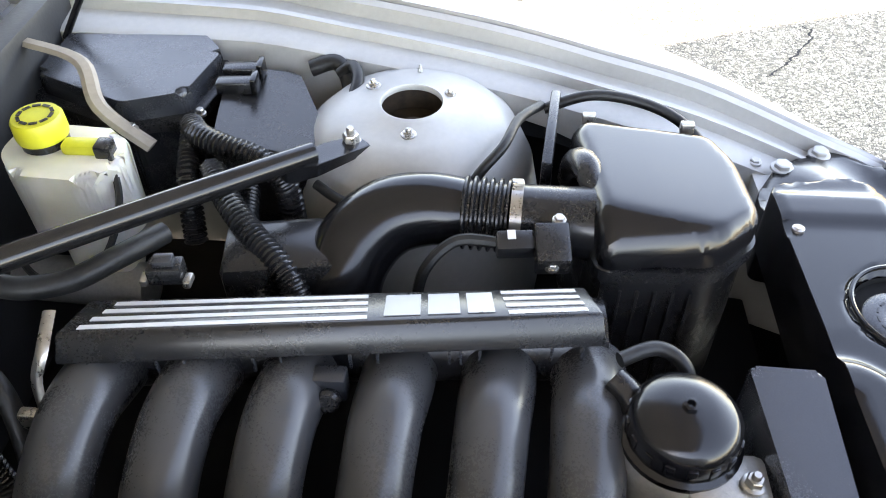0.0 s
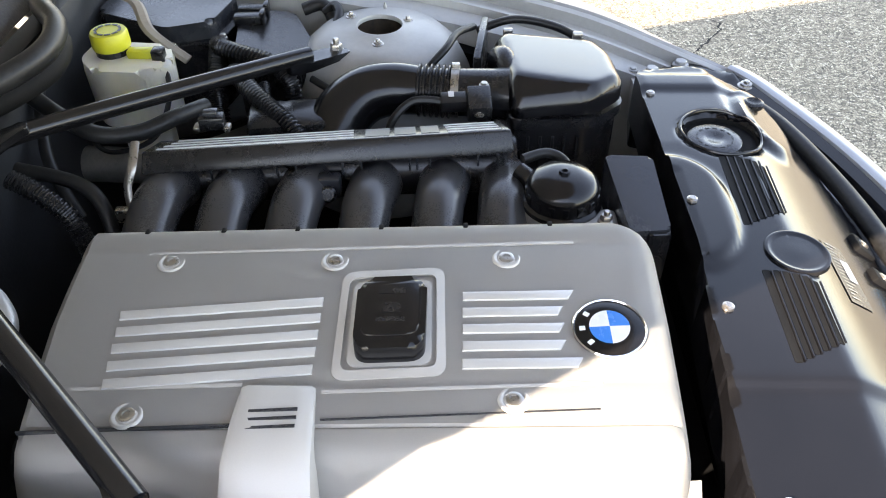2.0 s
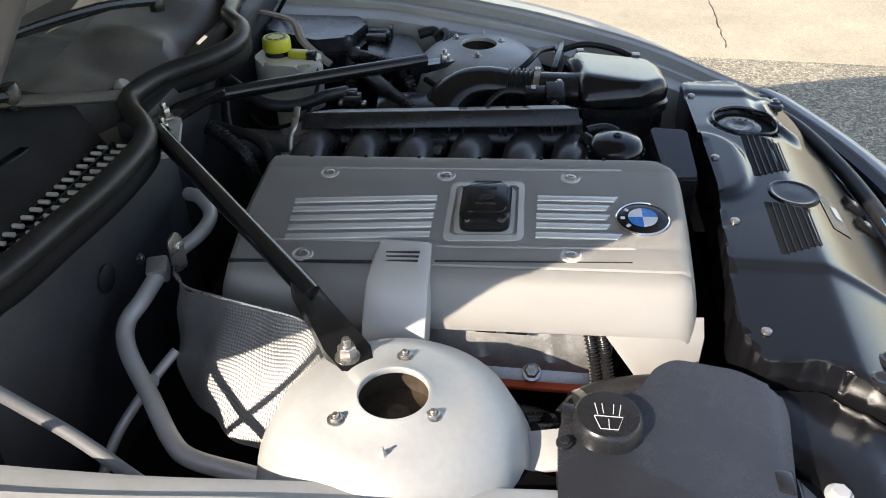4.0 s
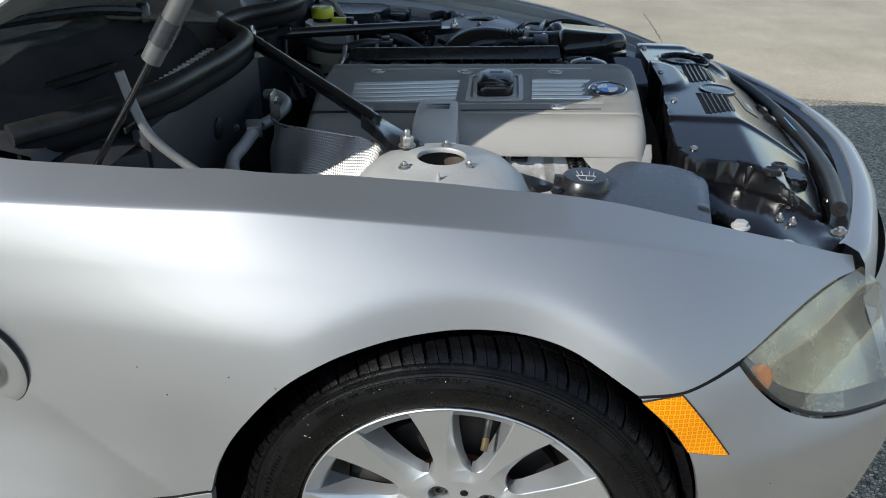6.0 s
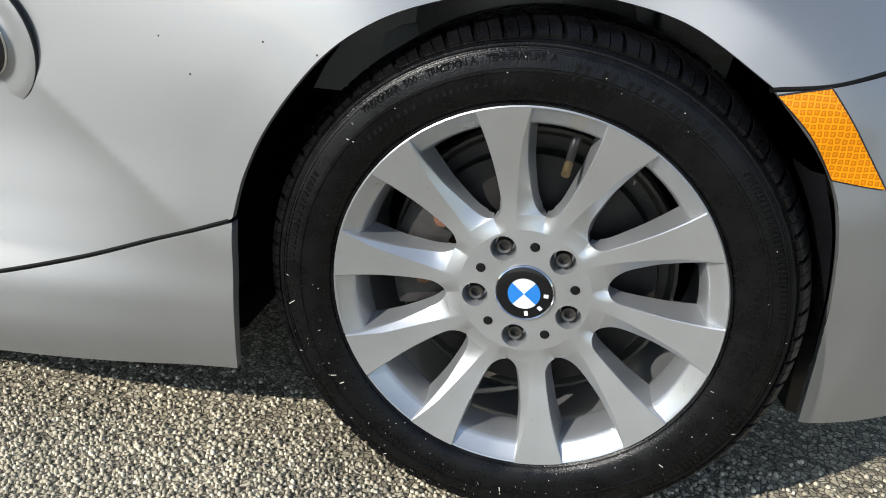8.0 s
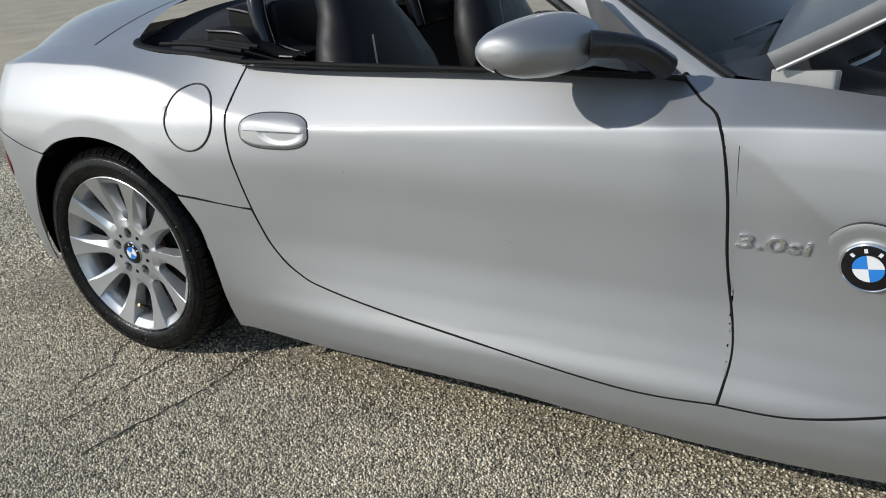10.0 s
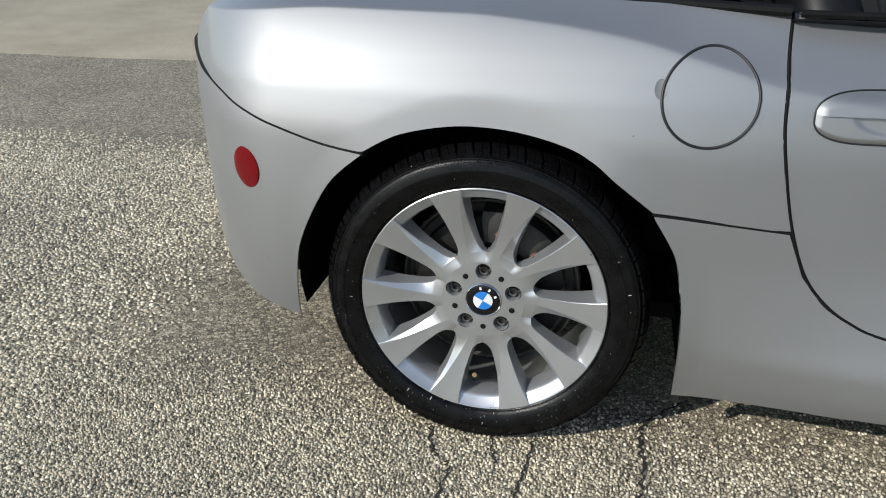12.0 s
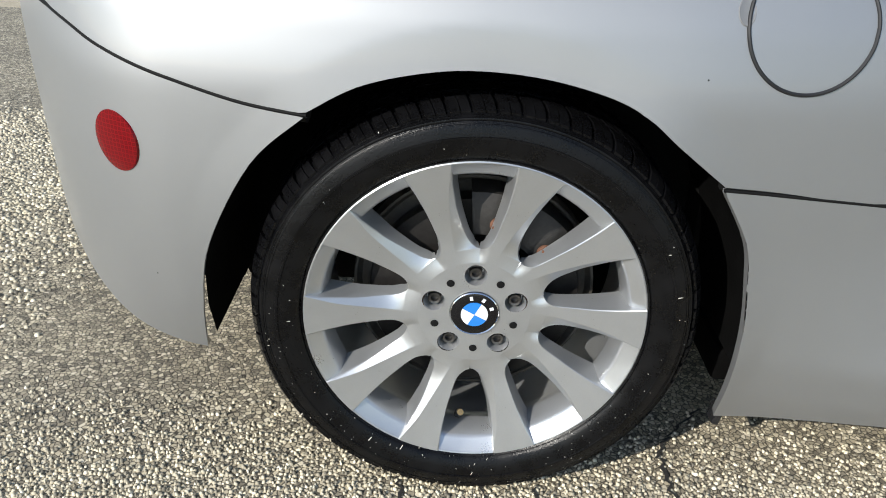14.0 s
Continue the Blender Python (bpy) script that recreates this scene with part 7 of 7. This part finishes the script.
for s in (-1, 1):
    f = lambda y: y if s < 0 else 2 * MID - y
    top = [(-1.035, f(-0.742), 0.834), (-1.3, f(-0.744), 0.839), (-1.6, f(-0.744), 0.842), (-2.01, f(-0.740), 0.845)]
    cap_rows = []
    for p in smooth_line(top, 8):
        z = float(np.interp(p.x, [-2.012, -1.5, -0.998], [0.841, 0.836, 0.828]))
        y = sided(float(skin(p.x, z)) - 0.0005, s)
        cap_rows.append([(p.x, y, z - 0.0005), (p.x, y * 0.75 + p.y * 0.25, z + 0.002), (p.x, y * 0.4 + p.y * 0.6, p.z - 0.001), (p.x, p.y, p.z - 0.001)])
    door_cap = part("door_shoulder", sheet(cap_rows), PAINT, car, "silver folded top edge of the door")
    seal_top = part("door_top_seal", tube(top, 0.006, 6, 8), MATTE, car, "black waist seal along the door top")
    card = part("door_card", sheet([[(x, f(-0.735), 0.836), (x, f(-0.715), 0.828), (x, f(-0.675), 0.795), (x, f(-0.65), 0.74), (x, f(-0.66), 0.42 + 0.24 * max(0.0, (-1.70 - x) / 0.32) ** 2)] for x in np.linspace(-2.02, -0.98, 16)]), LEATHER, car, "black padded door card")
    if s > 0:
        pull = part("door_pull", tube([(-1.70, f(-0.655), 0.66), (-1.60, f(-0.62), 0.70), (-1.42, f(-0.62), 0.72), (-1.30, f(-0.655), 0.70)], 0.014, 6, 8), REFLECTOR, car, "silver inner door pull")
        pocket = part("door_pocket", box((0.62, 0.04, 0.12), (-1.50, f(-0.635), 0.42), 0.015), LEATHER, car, "black door pocket")
        for ob in (seal_top, door_cap, card, pull, pocket):
            ob.matrix_basis = OPEN
    # mirror: shell, arm, sail
    rows = []
    c = Vector((-1.207, f(-0.856), 0.9045))
    for k in range(25):
        a = math.pi * k / 24
        u = -math.cos(a)
        r = math.sin(a) ** 0.62
        wide = 1.0 - 0.12 * u
        rows.append([tuple(c + Vector((-0.030 * u + 0.084 * r * math.cos(b) * wide, s * 0.104 * u, 0.053 * r * math.sin(b) * wide + 0.006 * u * u))) for b in (2 * math.pi * q / 24 for q in range(24))])
    mirror_m = Matrix() if s < 0 else OPEN
    pod = part("door_mirror", sheet(rows, closed=True), PAINT, car, "rounded silver door mirror housing")
    pod.matrix_basis = mirror_m
    part("mirror_seam", tube([tuple(Vector(q) + Vector((0, 0, -0.0005))) for q in [r[17] for r in rows][3:-3]], 0.0022, 1, 6), SEAL, pod, "dark seam under the housing")
    part("mirror_arm", tube([(-1.115, f(-0.845), 0.908), (-1.075, f(-0.822), 0.902), (-1.040, f(-0.785), 0.886), (-1.010, f(-0.740), 0.850)], [0.022, 0.020, 0.020, 0.022], 6, 14, flat=1.1), BLACK, pod, "black mirror foot")
    sail = [(-1.005, 0.832), (-1.090, 0.835), (-1.165, 0.930), (-1.185, 0.985), (-1.165, 0.978)]
    bm = bmesh.new()
    vs = [bm.verts.new((x, f(-0.700 + 0.05 * (z - 0.83)), z)) for x, z in sail]
    bm.faces.new(vs)
    bmesh.ops.solidify(bm, geom=list(bm.faces), thickness=0.012)
    part("mirror_sail", bm, surface("grey_trim", (0.20, 0.20, 0.20), 0.45, var=0.1), pod, "grey triangular mirror base")

# ---- rear deck ----
EDGE_Y = glide([-3.14, -3.06, -2.885, -2.639, -2.486, -2.30, -2.018], [0.60, 0.640, 0.668, 0.675, 0.672, 0.695, 0.735])
EDGE_Z = glide([-3.14, -3.06, -2.885, -2.639, -2.486, -2.30, -2.018], [0.80, 0.833, 0.856, 0.862, 0.864, 0.851, 0.842])
def deck_rows(x0, x1, n, inner=0.0, across=25):
    out = []
    for x in np.linspace(x0, x1, n):
        y0, z0 = float(skin(x, float(EDGE_Z(x)))) - 0.004, float(EDGE_Z(x)) - 0.001
        out.append([(x - 0.12 * (1 - u * u) * max(0.0, (-2.8 - x) / 0.3), MID + (y0 + MID) * u, z0 + 0.105 * (1 - abs(u) ** 2.4)) for u in np.linspace(-1, 1, across)])
    return out
part("trunk_lid", sheet(deck_rows(-3.06, -2.656, 16)), PAINT, car, "silver trunk lid")
deck = [list(row) for row in zip(*deck_rows(-2.648, -2.46, 9))]
front = [-2.47 - 0.165 * max(0.0, 1 - abs(u) ** 3) for u in np.linspace(-1, 1, 25)]
part("rear_deck", sheet([[(-2.648 + (f0 + 2.648) * k / 8, *col[min(8, round(k * (f0 + 2.648) / 0.188))][1:]) for k in range(9)] for col, f0 in zip(deck, front)]), PAINT, car, "silver deck behind the cabin")
gap = deck_rows(-2.652, -2.651, 2)[0]
part("trunk_gap", tube([tuple(Vector(p) - Vector((0, 0, 0.006))) for p in gap], 0.007, 1, 6), GASKET, car, "dark gap ahead of the trunk lid")
for u in (0, -1):
    part("deck_gap", tube([tuple(Vector(r[u]) - Vector((0, 0, 0.003))) for r in deck_rows(-3.06, -2.48, 14)], 0.0030, 1, 6), PAINT, car, "folded joint along the deck")
# folded soft top, roll hoops and trim in the opening
rows = []
for x in np.linspace(-2.640, -2.17, 14):
    y0 = float(skin(x, float(EDGE_Z(x)))) - 0.05
    drop = 0.20 * max(0.0, x + 2.36) ** 1.2
    rows.append([(x, MID + (y0 + MID) * u, float(EDGE_Z(x)) - 0.050 + 0.100 * (1 - abs(u) ** 2.4) - drop + 0.005 * math.sin((x + 2.5) * 40) * (1 - abs(u) ** 3)) for u in np.linspace(-1, 1, 23)])
part("folded_soft_top", sheet(rows), surface("soft_top_cloth", (0.012, 0.012, 0.013), 0.8, var=0.3, scale=40.0, fine=900.0, bump=0.5), car, "black folded soft top")
for s in (-1, 1):
    f = lambda y: y if s < 0 else 2 * MID - y
    part("opening_trim", tube([(-2.53, f(-0.50), 0.880), (-2.505, f(-0.60), 0.870), (-2.44, f(-0.652), 0.862), (-2.30, f(-0.672), 0.853), (-2.02, f(-0.715), 0.845)], 0.012, 8, 8, flat=0.7), MATTE, car, "black trim round the roof opening")
    for k in range(3):
        part("trim_slat", tube([(-2.40 + 0.02 * k, f(-0.62 + 0.03 * k), 0.864), (-2.25, f(-0.635 + 0.03 * k), 0.866), (-2.06, f(-0.675 + 0.03 * k), 0.858)], 0.006, 6, 6), MATTE, car, "black trim strip")
    hoop = tube([(-2.10, f(-0.52), 0.78), (-2.14, f(-0.51), 0.93), (-2.15, f(-0.47), 0.985), (-2.15, f(-0.33), 1.0), (-2.15, f(-0.19), 0.985), (-2.14, f(-0.15), 0.93), (-2.10, f(-0.14), 0.78)], 0.024, 8, 12)
    part("roll_hoop", hoop, GLOSS, car, "black roll hoop")
    part("hoop_panel", box((0.05, 0.30, 0.18), (-2.13, f(-0.33), 0.86), 0.02), LEATHER, car, "black padded hoop panel")
    # seat
    rows = []
    for z, dx, w, d in ((0.32, 0.06, 0.22, 0.10), (0.45, 0.04, 0.24, 0.11), (0.62, 0.0, 0.25, 0.10), (0.76, -0.04, 0.24, 0.085), (0.85, -0.065, 0.19, 0.070), (0.91, -0.085, 0.145, 0.060), (0.975, -0.10, 0.135, 0.055), (1.005, -0.105, 0.09, 0.03)):
        rows.append([(-1.86 + dx + d * math.sin(b) * (1 + 0.25 * abs(math.cos(b)) ** 3), f(-0.33) + w * math.copysign(abs(math.cos(b)) ** 0.6, math.cos(b)), z) for b in (2 * math.pi * q / 28 for q in range(28))])
    seat = part("seat_back", sheet(rows, closed=True), LEATHER, car, "black leather seat back with headrest")
    part("seat_cushion", prism(rounded([(-1.80, f(-0.33) - 0.25), (-1.30, f(-0.33) - 0.25), (-1.30, f(-0.33) + 0.25), (-1.80, f(-0.33) + 0.25)], 0.06), 0.25, 0.46, 0.04, segments=3), LEATHER, car, "black leather seat cushion")
    part("seat_seam", tube([(-1.76, f(-0.33) - 0.15, 0.60), (-1.80, f(-0.33) - 0.14, 0.76), (-1.83, f(-0.33) - 0.11, 0.86)], 0.005, 6, 6), BLACK, seat, "stitched seam")
for s in (-1, 1):
    f = lambda y: y if s < 0 else 2 * MID - y
    for line in ([(-2.264, -0.58, 0.892), (-2.152, -0.58, 0.886), (-2.114, -0.58, 0.86), (-2.057, -0.58, 0.832), (-1.984, -0.58, 0.827)],
                 [(-2.253, -0.5, 0.938), (-2.167, -0.5, 0.921), (-2.139, -0.5, 0.877), (-2.087, -0.5, 0.843), (-2.008, -0.5, 0.822)]):
        edge = smooth_line([(x, f(y), z) for x, y, z in line], 6)
        trim = part("side_trim", sheet([[(p.x, p.y, p.z - 0.10), (p.x, p.y, p.z - 0.02), (p.x, p.y - s * 0.003, p.z - 0.004), (p.x, p.y - s * 0.012, p.z), (p.x, p.y - s * 0.060, p.z + 0.004)] for p in edge]), MATTE, car, "stepped black side trim behind the seat")
        part("trim_edge", tube([(p.x, p.y, p.z) for p in edge], 0.0035, 1, 6), GLOSS, trim, "shiny rounded trim edge")
# dashboard and steering wheel
rows = []
for y in np.linspace(-0.66, 0.76, 25):
    q = abs(y - MID) / 0.7
    b = 0.02 * math.exp(-((y - 0.40) / 0.12) ** 2)
    rows.append([(-0.80 - 0.18 * q ** 2, y, 0.80), (-0.95 - 0.14 * q ** 2, y, 0.825), (-1.12 - 0.05 * q ** 2, y, 0.835 + b), (-1.24, y, 0.815 + b), (-1.28, y, 0.76), (-1.24, y, 0.60), (-1.22, y, 0.30)])
part("dashboard", sheet(rows), LEATHER, car, "black dashboard")
wheel_at = pose(-1.43, 0.39, 0.72, 0, -66, 0)
steer = part("steering_wheel", tube([wheel_at @ Vector((0.175 * math.cos(a), 0.175 * math.sin(a), 0)) for a in np.linspace(0, 2 * math.pi, 49)], 0.016, 1, 12), LEATHER, car, "black leather steering wheel")
part("wheel_boss", lathe([(0, 0.02), (0.055, 0.018), (0.07, 0.0), (0.07, -0.04)], 28, wheel_at), LEATHER, steer, "airbag boss")
for a in (0, 180, 270):
    part("wheel_spoke", tube([wheel_at @ Vector((0.05 * math.cos(radians(a)), 0.05 * math.sin(radians(a)), 0)), wheel_at @ Vector((0.17 * math.cos(radians(a)), 0.17 * math.sin(radians(a)), 0.0))], 0.014, 1, 8), REFLECTOR, steer, "silver wheel spoke")
part("cabin_floor", box((1.5, 1.3, 0.04), (-1.6, MID, 0.22), 0.01), MATTE, car, "dark cabin floor")
part("cabin_bulkhead", box((0.04, 1.25, 0.55), (-2.12, MID, 0.50), 0.02), MATTE, car, "black cabin rear wall")
for s in (-1, 1):
    part("boot_wall", box((0.45, 0.03, 0.5), (-2.3, MID + s * 0.55, 0.56), 0.01), MATTE, car, "dark inner side wall")

# plastic mudguard lips in the arches, seen behind the bumper's edge
for cx, pts in ((0.0, [(0.338, 0.165), (0.328, 0.30), (0.310, 0.41), (0.285, 0.485)]),):
    for side in (-1, 1):
        part("arch_lip", sheet([[(x, sided(float(skin(x, z)) - 0.004, side), z), (x - 0.012 if cx == 0 else x - 0.010, sided(float(skin(x, z)) - 0.014, side), z), (x - 0.020 if cx == 0 else x - 0.020, sided(float(skin(x, z)) - 0.06, side), z)] for x, z in [(p.x, p.y) for p in smooth_line([(a, b, 0) for a, b in pts], 6)]]), GLOSS, car, "black arch edge trim")
part("mud_flap_clip", box((0.012, 0.03, 0.03), (-2.118, -0.77, 0.135), 0.003, (0, 10, 0)), BLACK, car, "black clip below the side skirt")

# ---- lettering on the front tyre ----
TYRE_AT = Matrix.Translation((0, -0.820, AXLE_Z)) @ FACE
for words, r, a0, a1, h in (("TREADWEAR 500  TRACTION A  TEMPERATURE A", 0.2725, 132.0, 88.0, 0.0075), ("RADIAL TUBELESS", 0.2700, 212.0, 190.0, 0.0070)):
    for i, ch in enumerate(words):
        if ch != " ":
            a = a0 + (a1 - a0) * i / (len(words) - 1)
            lettering("tyre_letter", ch, h, TYRE_AT @ pose(r * math.cos(radians(a)), r * math.sin(radians(a)), 0.0088, 0, 0, a - 90), RUBBER, car, "raised tyre letter", 0.0014)
bars = bmesh.new()
for a0, a1, r, h, n in ((82, 46, 0.262, 0.017, 7), (262, 300, 0.262, 0.017, 7), (40, 4, 0.273, 0.006, 30), (-20, -58, 0.272, 0.006, 26), (176, 150, 0.270, 0.006, 16), (228, 256, 0.252, 0.005, 18), (140, 95, 0.248, 0.005, 22), (15, -12, 0.247, 0.006, 12)):
    for k in range(n):
        a = a0 + (a1 - a0) * (k + 0.2 * math.sin(k * 7)) / n
        w = abs(radians(a1 - a0)) * r / n * 0.55
        base = TYRE_AT @ pose(r * math.cos(radians(a)), r * math.sin(radians(a)), 0.0095 if r > 0.25 else 0.0085, 0, 0, a - 90)
        for dx in ((-0.35, 0.35) if h > 0.01 else (0.0,)):
            piece = box((w * (0.3 if h > 0.01 else 0.8), h, 0.0024), (0, 0, 0), 0)
            bmesh.ops.transform(piece, matrix=base @ Matrix(((1, 0.2, 0, w * dx), (0, 1, 0, 0), (0, 0, 1, 0), (0, 0, 0, 1))), verts=piece.verts)
            tmp = bpy.data.meshes.new("bar")
            piece.to_mesh(tmp)
            piece.free()
            bars.from_mesh(tmp)
            bpy.data.meshes.remove(tmp)
tagged(part("tyre_markings", bars, RUBBER, car), "raised tyre markings", kind="stuff")

# pale grit and lint stuck to the wet tyres
random.seed(21)
lint = bmesh.new()
profile = band([(0.226, 0.0), (0.2325, -0.0045), (0.245, -0.0092), (0.258, -0.0108), (0.274, -0.0088), (0.283, -0.0050), (0.293, 0.0055), (0.298, 0.0145), (0.302, 0.026)])
for cx, grow in ((0.0, 1.0), (REAR_X, 1.016)):
    for k in range(170):
        a = radians(random.choice((random.uniform(180, 345), random.uniform(180, 345), random.uniform(0, 360))))
        r = random.uniform(0.227, 0.299)
        y = -0.820 + profile(r) - 0.0006
        size = random.uniform(0.00025, 0.00065)
        long = size * (random.uniform(3, 9) if random.random() < 0.15 else 1.0)
        turn = a + random.uniform(-0.6, 0.6)
        ux, uz, wx, wz = math.cos(turn) * long, math.sin(turn) * long, -math.sin(turn) * size, math.cos(turn) * size
        px, pz = cx + r * grow * math.cos(a), AXLE_Z + r * grow * math.sin(a)
        ring = [lint.verts.new((px + p * ux + q * wx, y, pz + p * uz + q * wz)) for p, q in ((-1, -1), (1, -1), (1, 1), (-1, 1))]
        tip = lint.verts.new((px, y - 0.0007, pz))
        for i in range(4):
            lint.faces.new((ring[i - 1], ring[i], tip))
tagged(part("tyre_lint", lint, surface("pale_grit", (0.62, 0.60, 0.54), 0.7, var=0.2), car), "pale grit stuck to the tyres", kind="stuff")

# left hood hinge with its ragged plastic guard
part("hinge_arm", tube([(-0.80, 0.755, 0.80), (-0.785, 0.745, 0.835), (-0.79, 0.74, 0.875), (-0.77, 0.735, 0.91)], [0.010, 0.008, 0.008, 0.012], 6, 8, flat=0.6), PRIMER, car, "pale hood hinge arm")
part("hinge_plate", sheet([[(-0.85, 0.735, 0.875), (-0.80, 0.728, 0.872), (-0.755, 0.733, 0.895)], [(-0.835, 0.73, 0.92), (-0.78, 0.725, 0.915), (-0.715, 0.73, 0.93)], [(-0.80, 0.725, 0.965), (-0.74, 0.72, 0.965), (-0.67, 0.725, 0.97)]], thick=0.004), DARKGREY, car, "dark hinge plate under the hood")
film = box((0.050, 0.080, 0.001), (0.640, 0.045, 0.632), 0.0, (0, 38, 0))
part("blue_film", film, surface("blue_film", (0.10, 0.42, 0.78), 0.15, var=0.15, coat=0.6), car, "scrap of blue protective film")

# ---- cracks and loose aggregate in the asphalt ----
random.seed(11)
cracks = bmesh.new()
for pts, w in (([(-2.508, -1.094), (-2.538, -1.025), (-2.538, -0.918), (-2.573, -0.884), (-2.60, -0.80)], 0.005), ([(-2.42, -1.20), (-2.40, -1.02), (-2.393, -0.915), (-2.382, -0.81)], 0.004), ([(-2.25, -1.25), (-2.188, -0.988), (-2.166, -0.862), (-2.173, -0.731), (-2.141, -0.673), (-2.074, -0.601)], 0.006),
               ([(0.961, 4.562), (0.968, 3.842), (0.95, 3.321), (0.927, 2.646)], 0.006), ([(-1.43, 4.35), (-0.035, 4.47), (1.18, 4.53), (2.7, 4.9)], 0.007), ([(1.026, 2.178), (1.027, 2.096), (0.917, 1.944), (0.835, 1.856)], 0.008), ([(-2.448, -0.896), (-2.46, -0.773), (-2.342, -0.611)], 0.004),
               ([(-1.90, -1.02), (-1.78, -0.93), (-1.70, -0.80)], 0.003)):
    fine = smooth_line([(x, y, 0) for x, y in pts], 14)
    rows = []
    for p in fine:
        j, k = random.uniform(-1, 1) * w * 1.1, w * random.uniform(0.25, 0.75)
        rows.append([(p.x + j - k, p.y + 0.4 * j, 0.0045), (p.x + j + k, p.y + 0.4 * j + 0.3 * k, 0.0045)])
    sheet(rows, cracks)
part("crack", cracks, surface("crack_dark", (0.022, 0.020, 0.018), 0.95, var=0.4, scale=60.0), ground, "dark cracks in the asphalt")


def stone_material():
    m, nodes, links, b = tree("aggregate_stone")
    each = nodes.new("ShaderNodeNewGeometry").outputs["Random Per Island"]
    tone = ramp(nodes, links, each, [(0.0, (0.10, 0.092, 0.08)), (0.18, (0.27, 0.25, 0.212)), (0.55, (0.45, 0.412, 0.34)), (0.85, (0.60, 0.555, 0.465)), (1.0, (0.78, 0.74, 0.66))])
    where = nodes.new("ShaderNodeTexCoord").outputs["Object"]
    mix = nodes.new("ShaderNodeMix")
    mix.data_type, mix.blend_type = "RGBA", "MULTIPLY"
    mix.inputs["Factor"].default_value = 1.0
    links.new(tone, mix.inputs["A"])
    links.new(ramp(nodes, links, grain(nodes, links, 1.3, 5.0, 0.6, where), [(0.3, (0.90, 0.87, 0.78)), (0.62, (1.22, 1.18, 1.03))]), mix.inputs["B"])
    links.new(mix.outputs["Result"], b.inputs["Base Color"])
    b.inputs["Roughness"].default_value = 0.75
    return m


def aggregate(x0, x1, y0, y1, cell, seed):
    """Worn stones that stand proud of the binder, scattered over a stretch of ground and thinning out at its edge."""
    rng = np.random.default_rng(seed)
    gx, gy = np.meshgrid(np.arange(x0, x1, cell), np.arange(y0, y1, cell))
    cx = gx.ravel() + rng.uniform(-0.42, 0.42, gx.size) * cell
    cy = gy.ravel() + rng.uniform(-0.42, 0.42, gx.size) * cell
    inside = np.minimum(np.minimum(cx - x0, x1 - cx), np.minimum(cy - y0, y1 - cy))
    keep = rng.uniform(0, 1, cx.size) < np.clip(inside / 0.35, 0, 0.96)
    cx, cy = cx[keep], cy[keep]
    n = cx.size
    size = cell * rng.uniform(0.38, 0.70, n)
    long, turn, high = rng.uniform(1.0, 1.6, n), rng.uniform(0, math.pi, n), rng.uniform(0.0010, 0.0045, n)
    tx, ty = rng.normal(0, 0.17, n), rng.normal(0, 0.17, n)
    k = 5
    a = np.arange(k) * 2 * math.pi / k
    verts = []
    for scale, z in ((1.0, -0.001), (0.72, 1.0)):
        r = size[:, None] * scale * rng.uniform(0.75, 1.15, (n, k))
        px, py = r * np.cos(a) * long[:, None] ** 0.5, r * np.sin(a) / long[:, None] ** 0.5
        ux = px * np.cos(turn)[:, None] - py * np.sin(turn)[:, None]
        uy = px * np.sin(turn)[:, None] + py * np.cos(turn)[:, None]
        uz = np.full_like(ux, z) if z < 0 else high[:, None] + ux * tx[:, None] + uy * ty[:, None]
        verts.append(np.stack([cx[:, None] + ux, cy[:, None] + uy, uz], -1))
    co = np.concatenate(verts, 1).reshape(-1, 3)
    start = np.arange(n)[:, None] * 2 * k
    quads = np.concatenate([start + np.array([i, (i + 1) % k, k + (i + 1) % k, k + i]) for i in range(k)], 1).reshape(n, k * 4)
    loops = np.concatenate([quads, start + np.arange(k, 2 * k)], 1).ravel()
    totals = np.tile(np.array([4] * k + [k]), n)
    me = bpy.data.meshes.new("aggregate")
    me.vertices.add(len(co))
    me.vertices.foreach_set("co", co.ravel())
    me.loops.add(len(loops))
    me.loops.foreach_set("vertex_index", loops)
    me.polygons.add(len(totals))
    me.polygons.foreach_set("loop_start", np.r_[0, np.cumsum(totals)[:-1]])
    me.update(calc_edges=True)
    me.validate()
    me.materials.append(STONE)
    return me


STONE = stone_material()
for area in ((-3.75, 0.95, -1.70, -0.58, 0.0063, 3), (-5.3, -3.3, -1.6, 1.0, 0.0115, 4)):
    tagged(new("aggregate", aggregate(*area)), "coarse tan and grey stones worn proud of the asphalt", "gravel", kind="stuff")
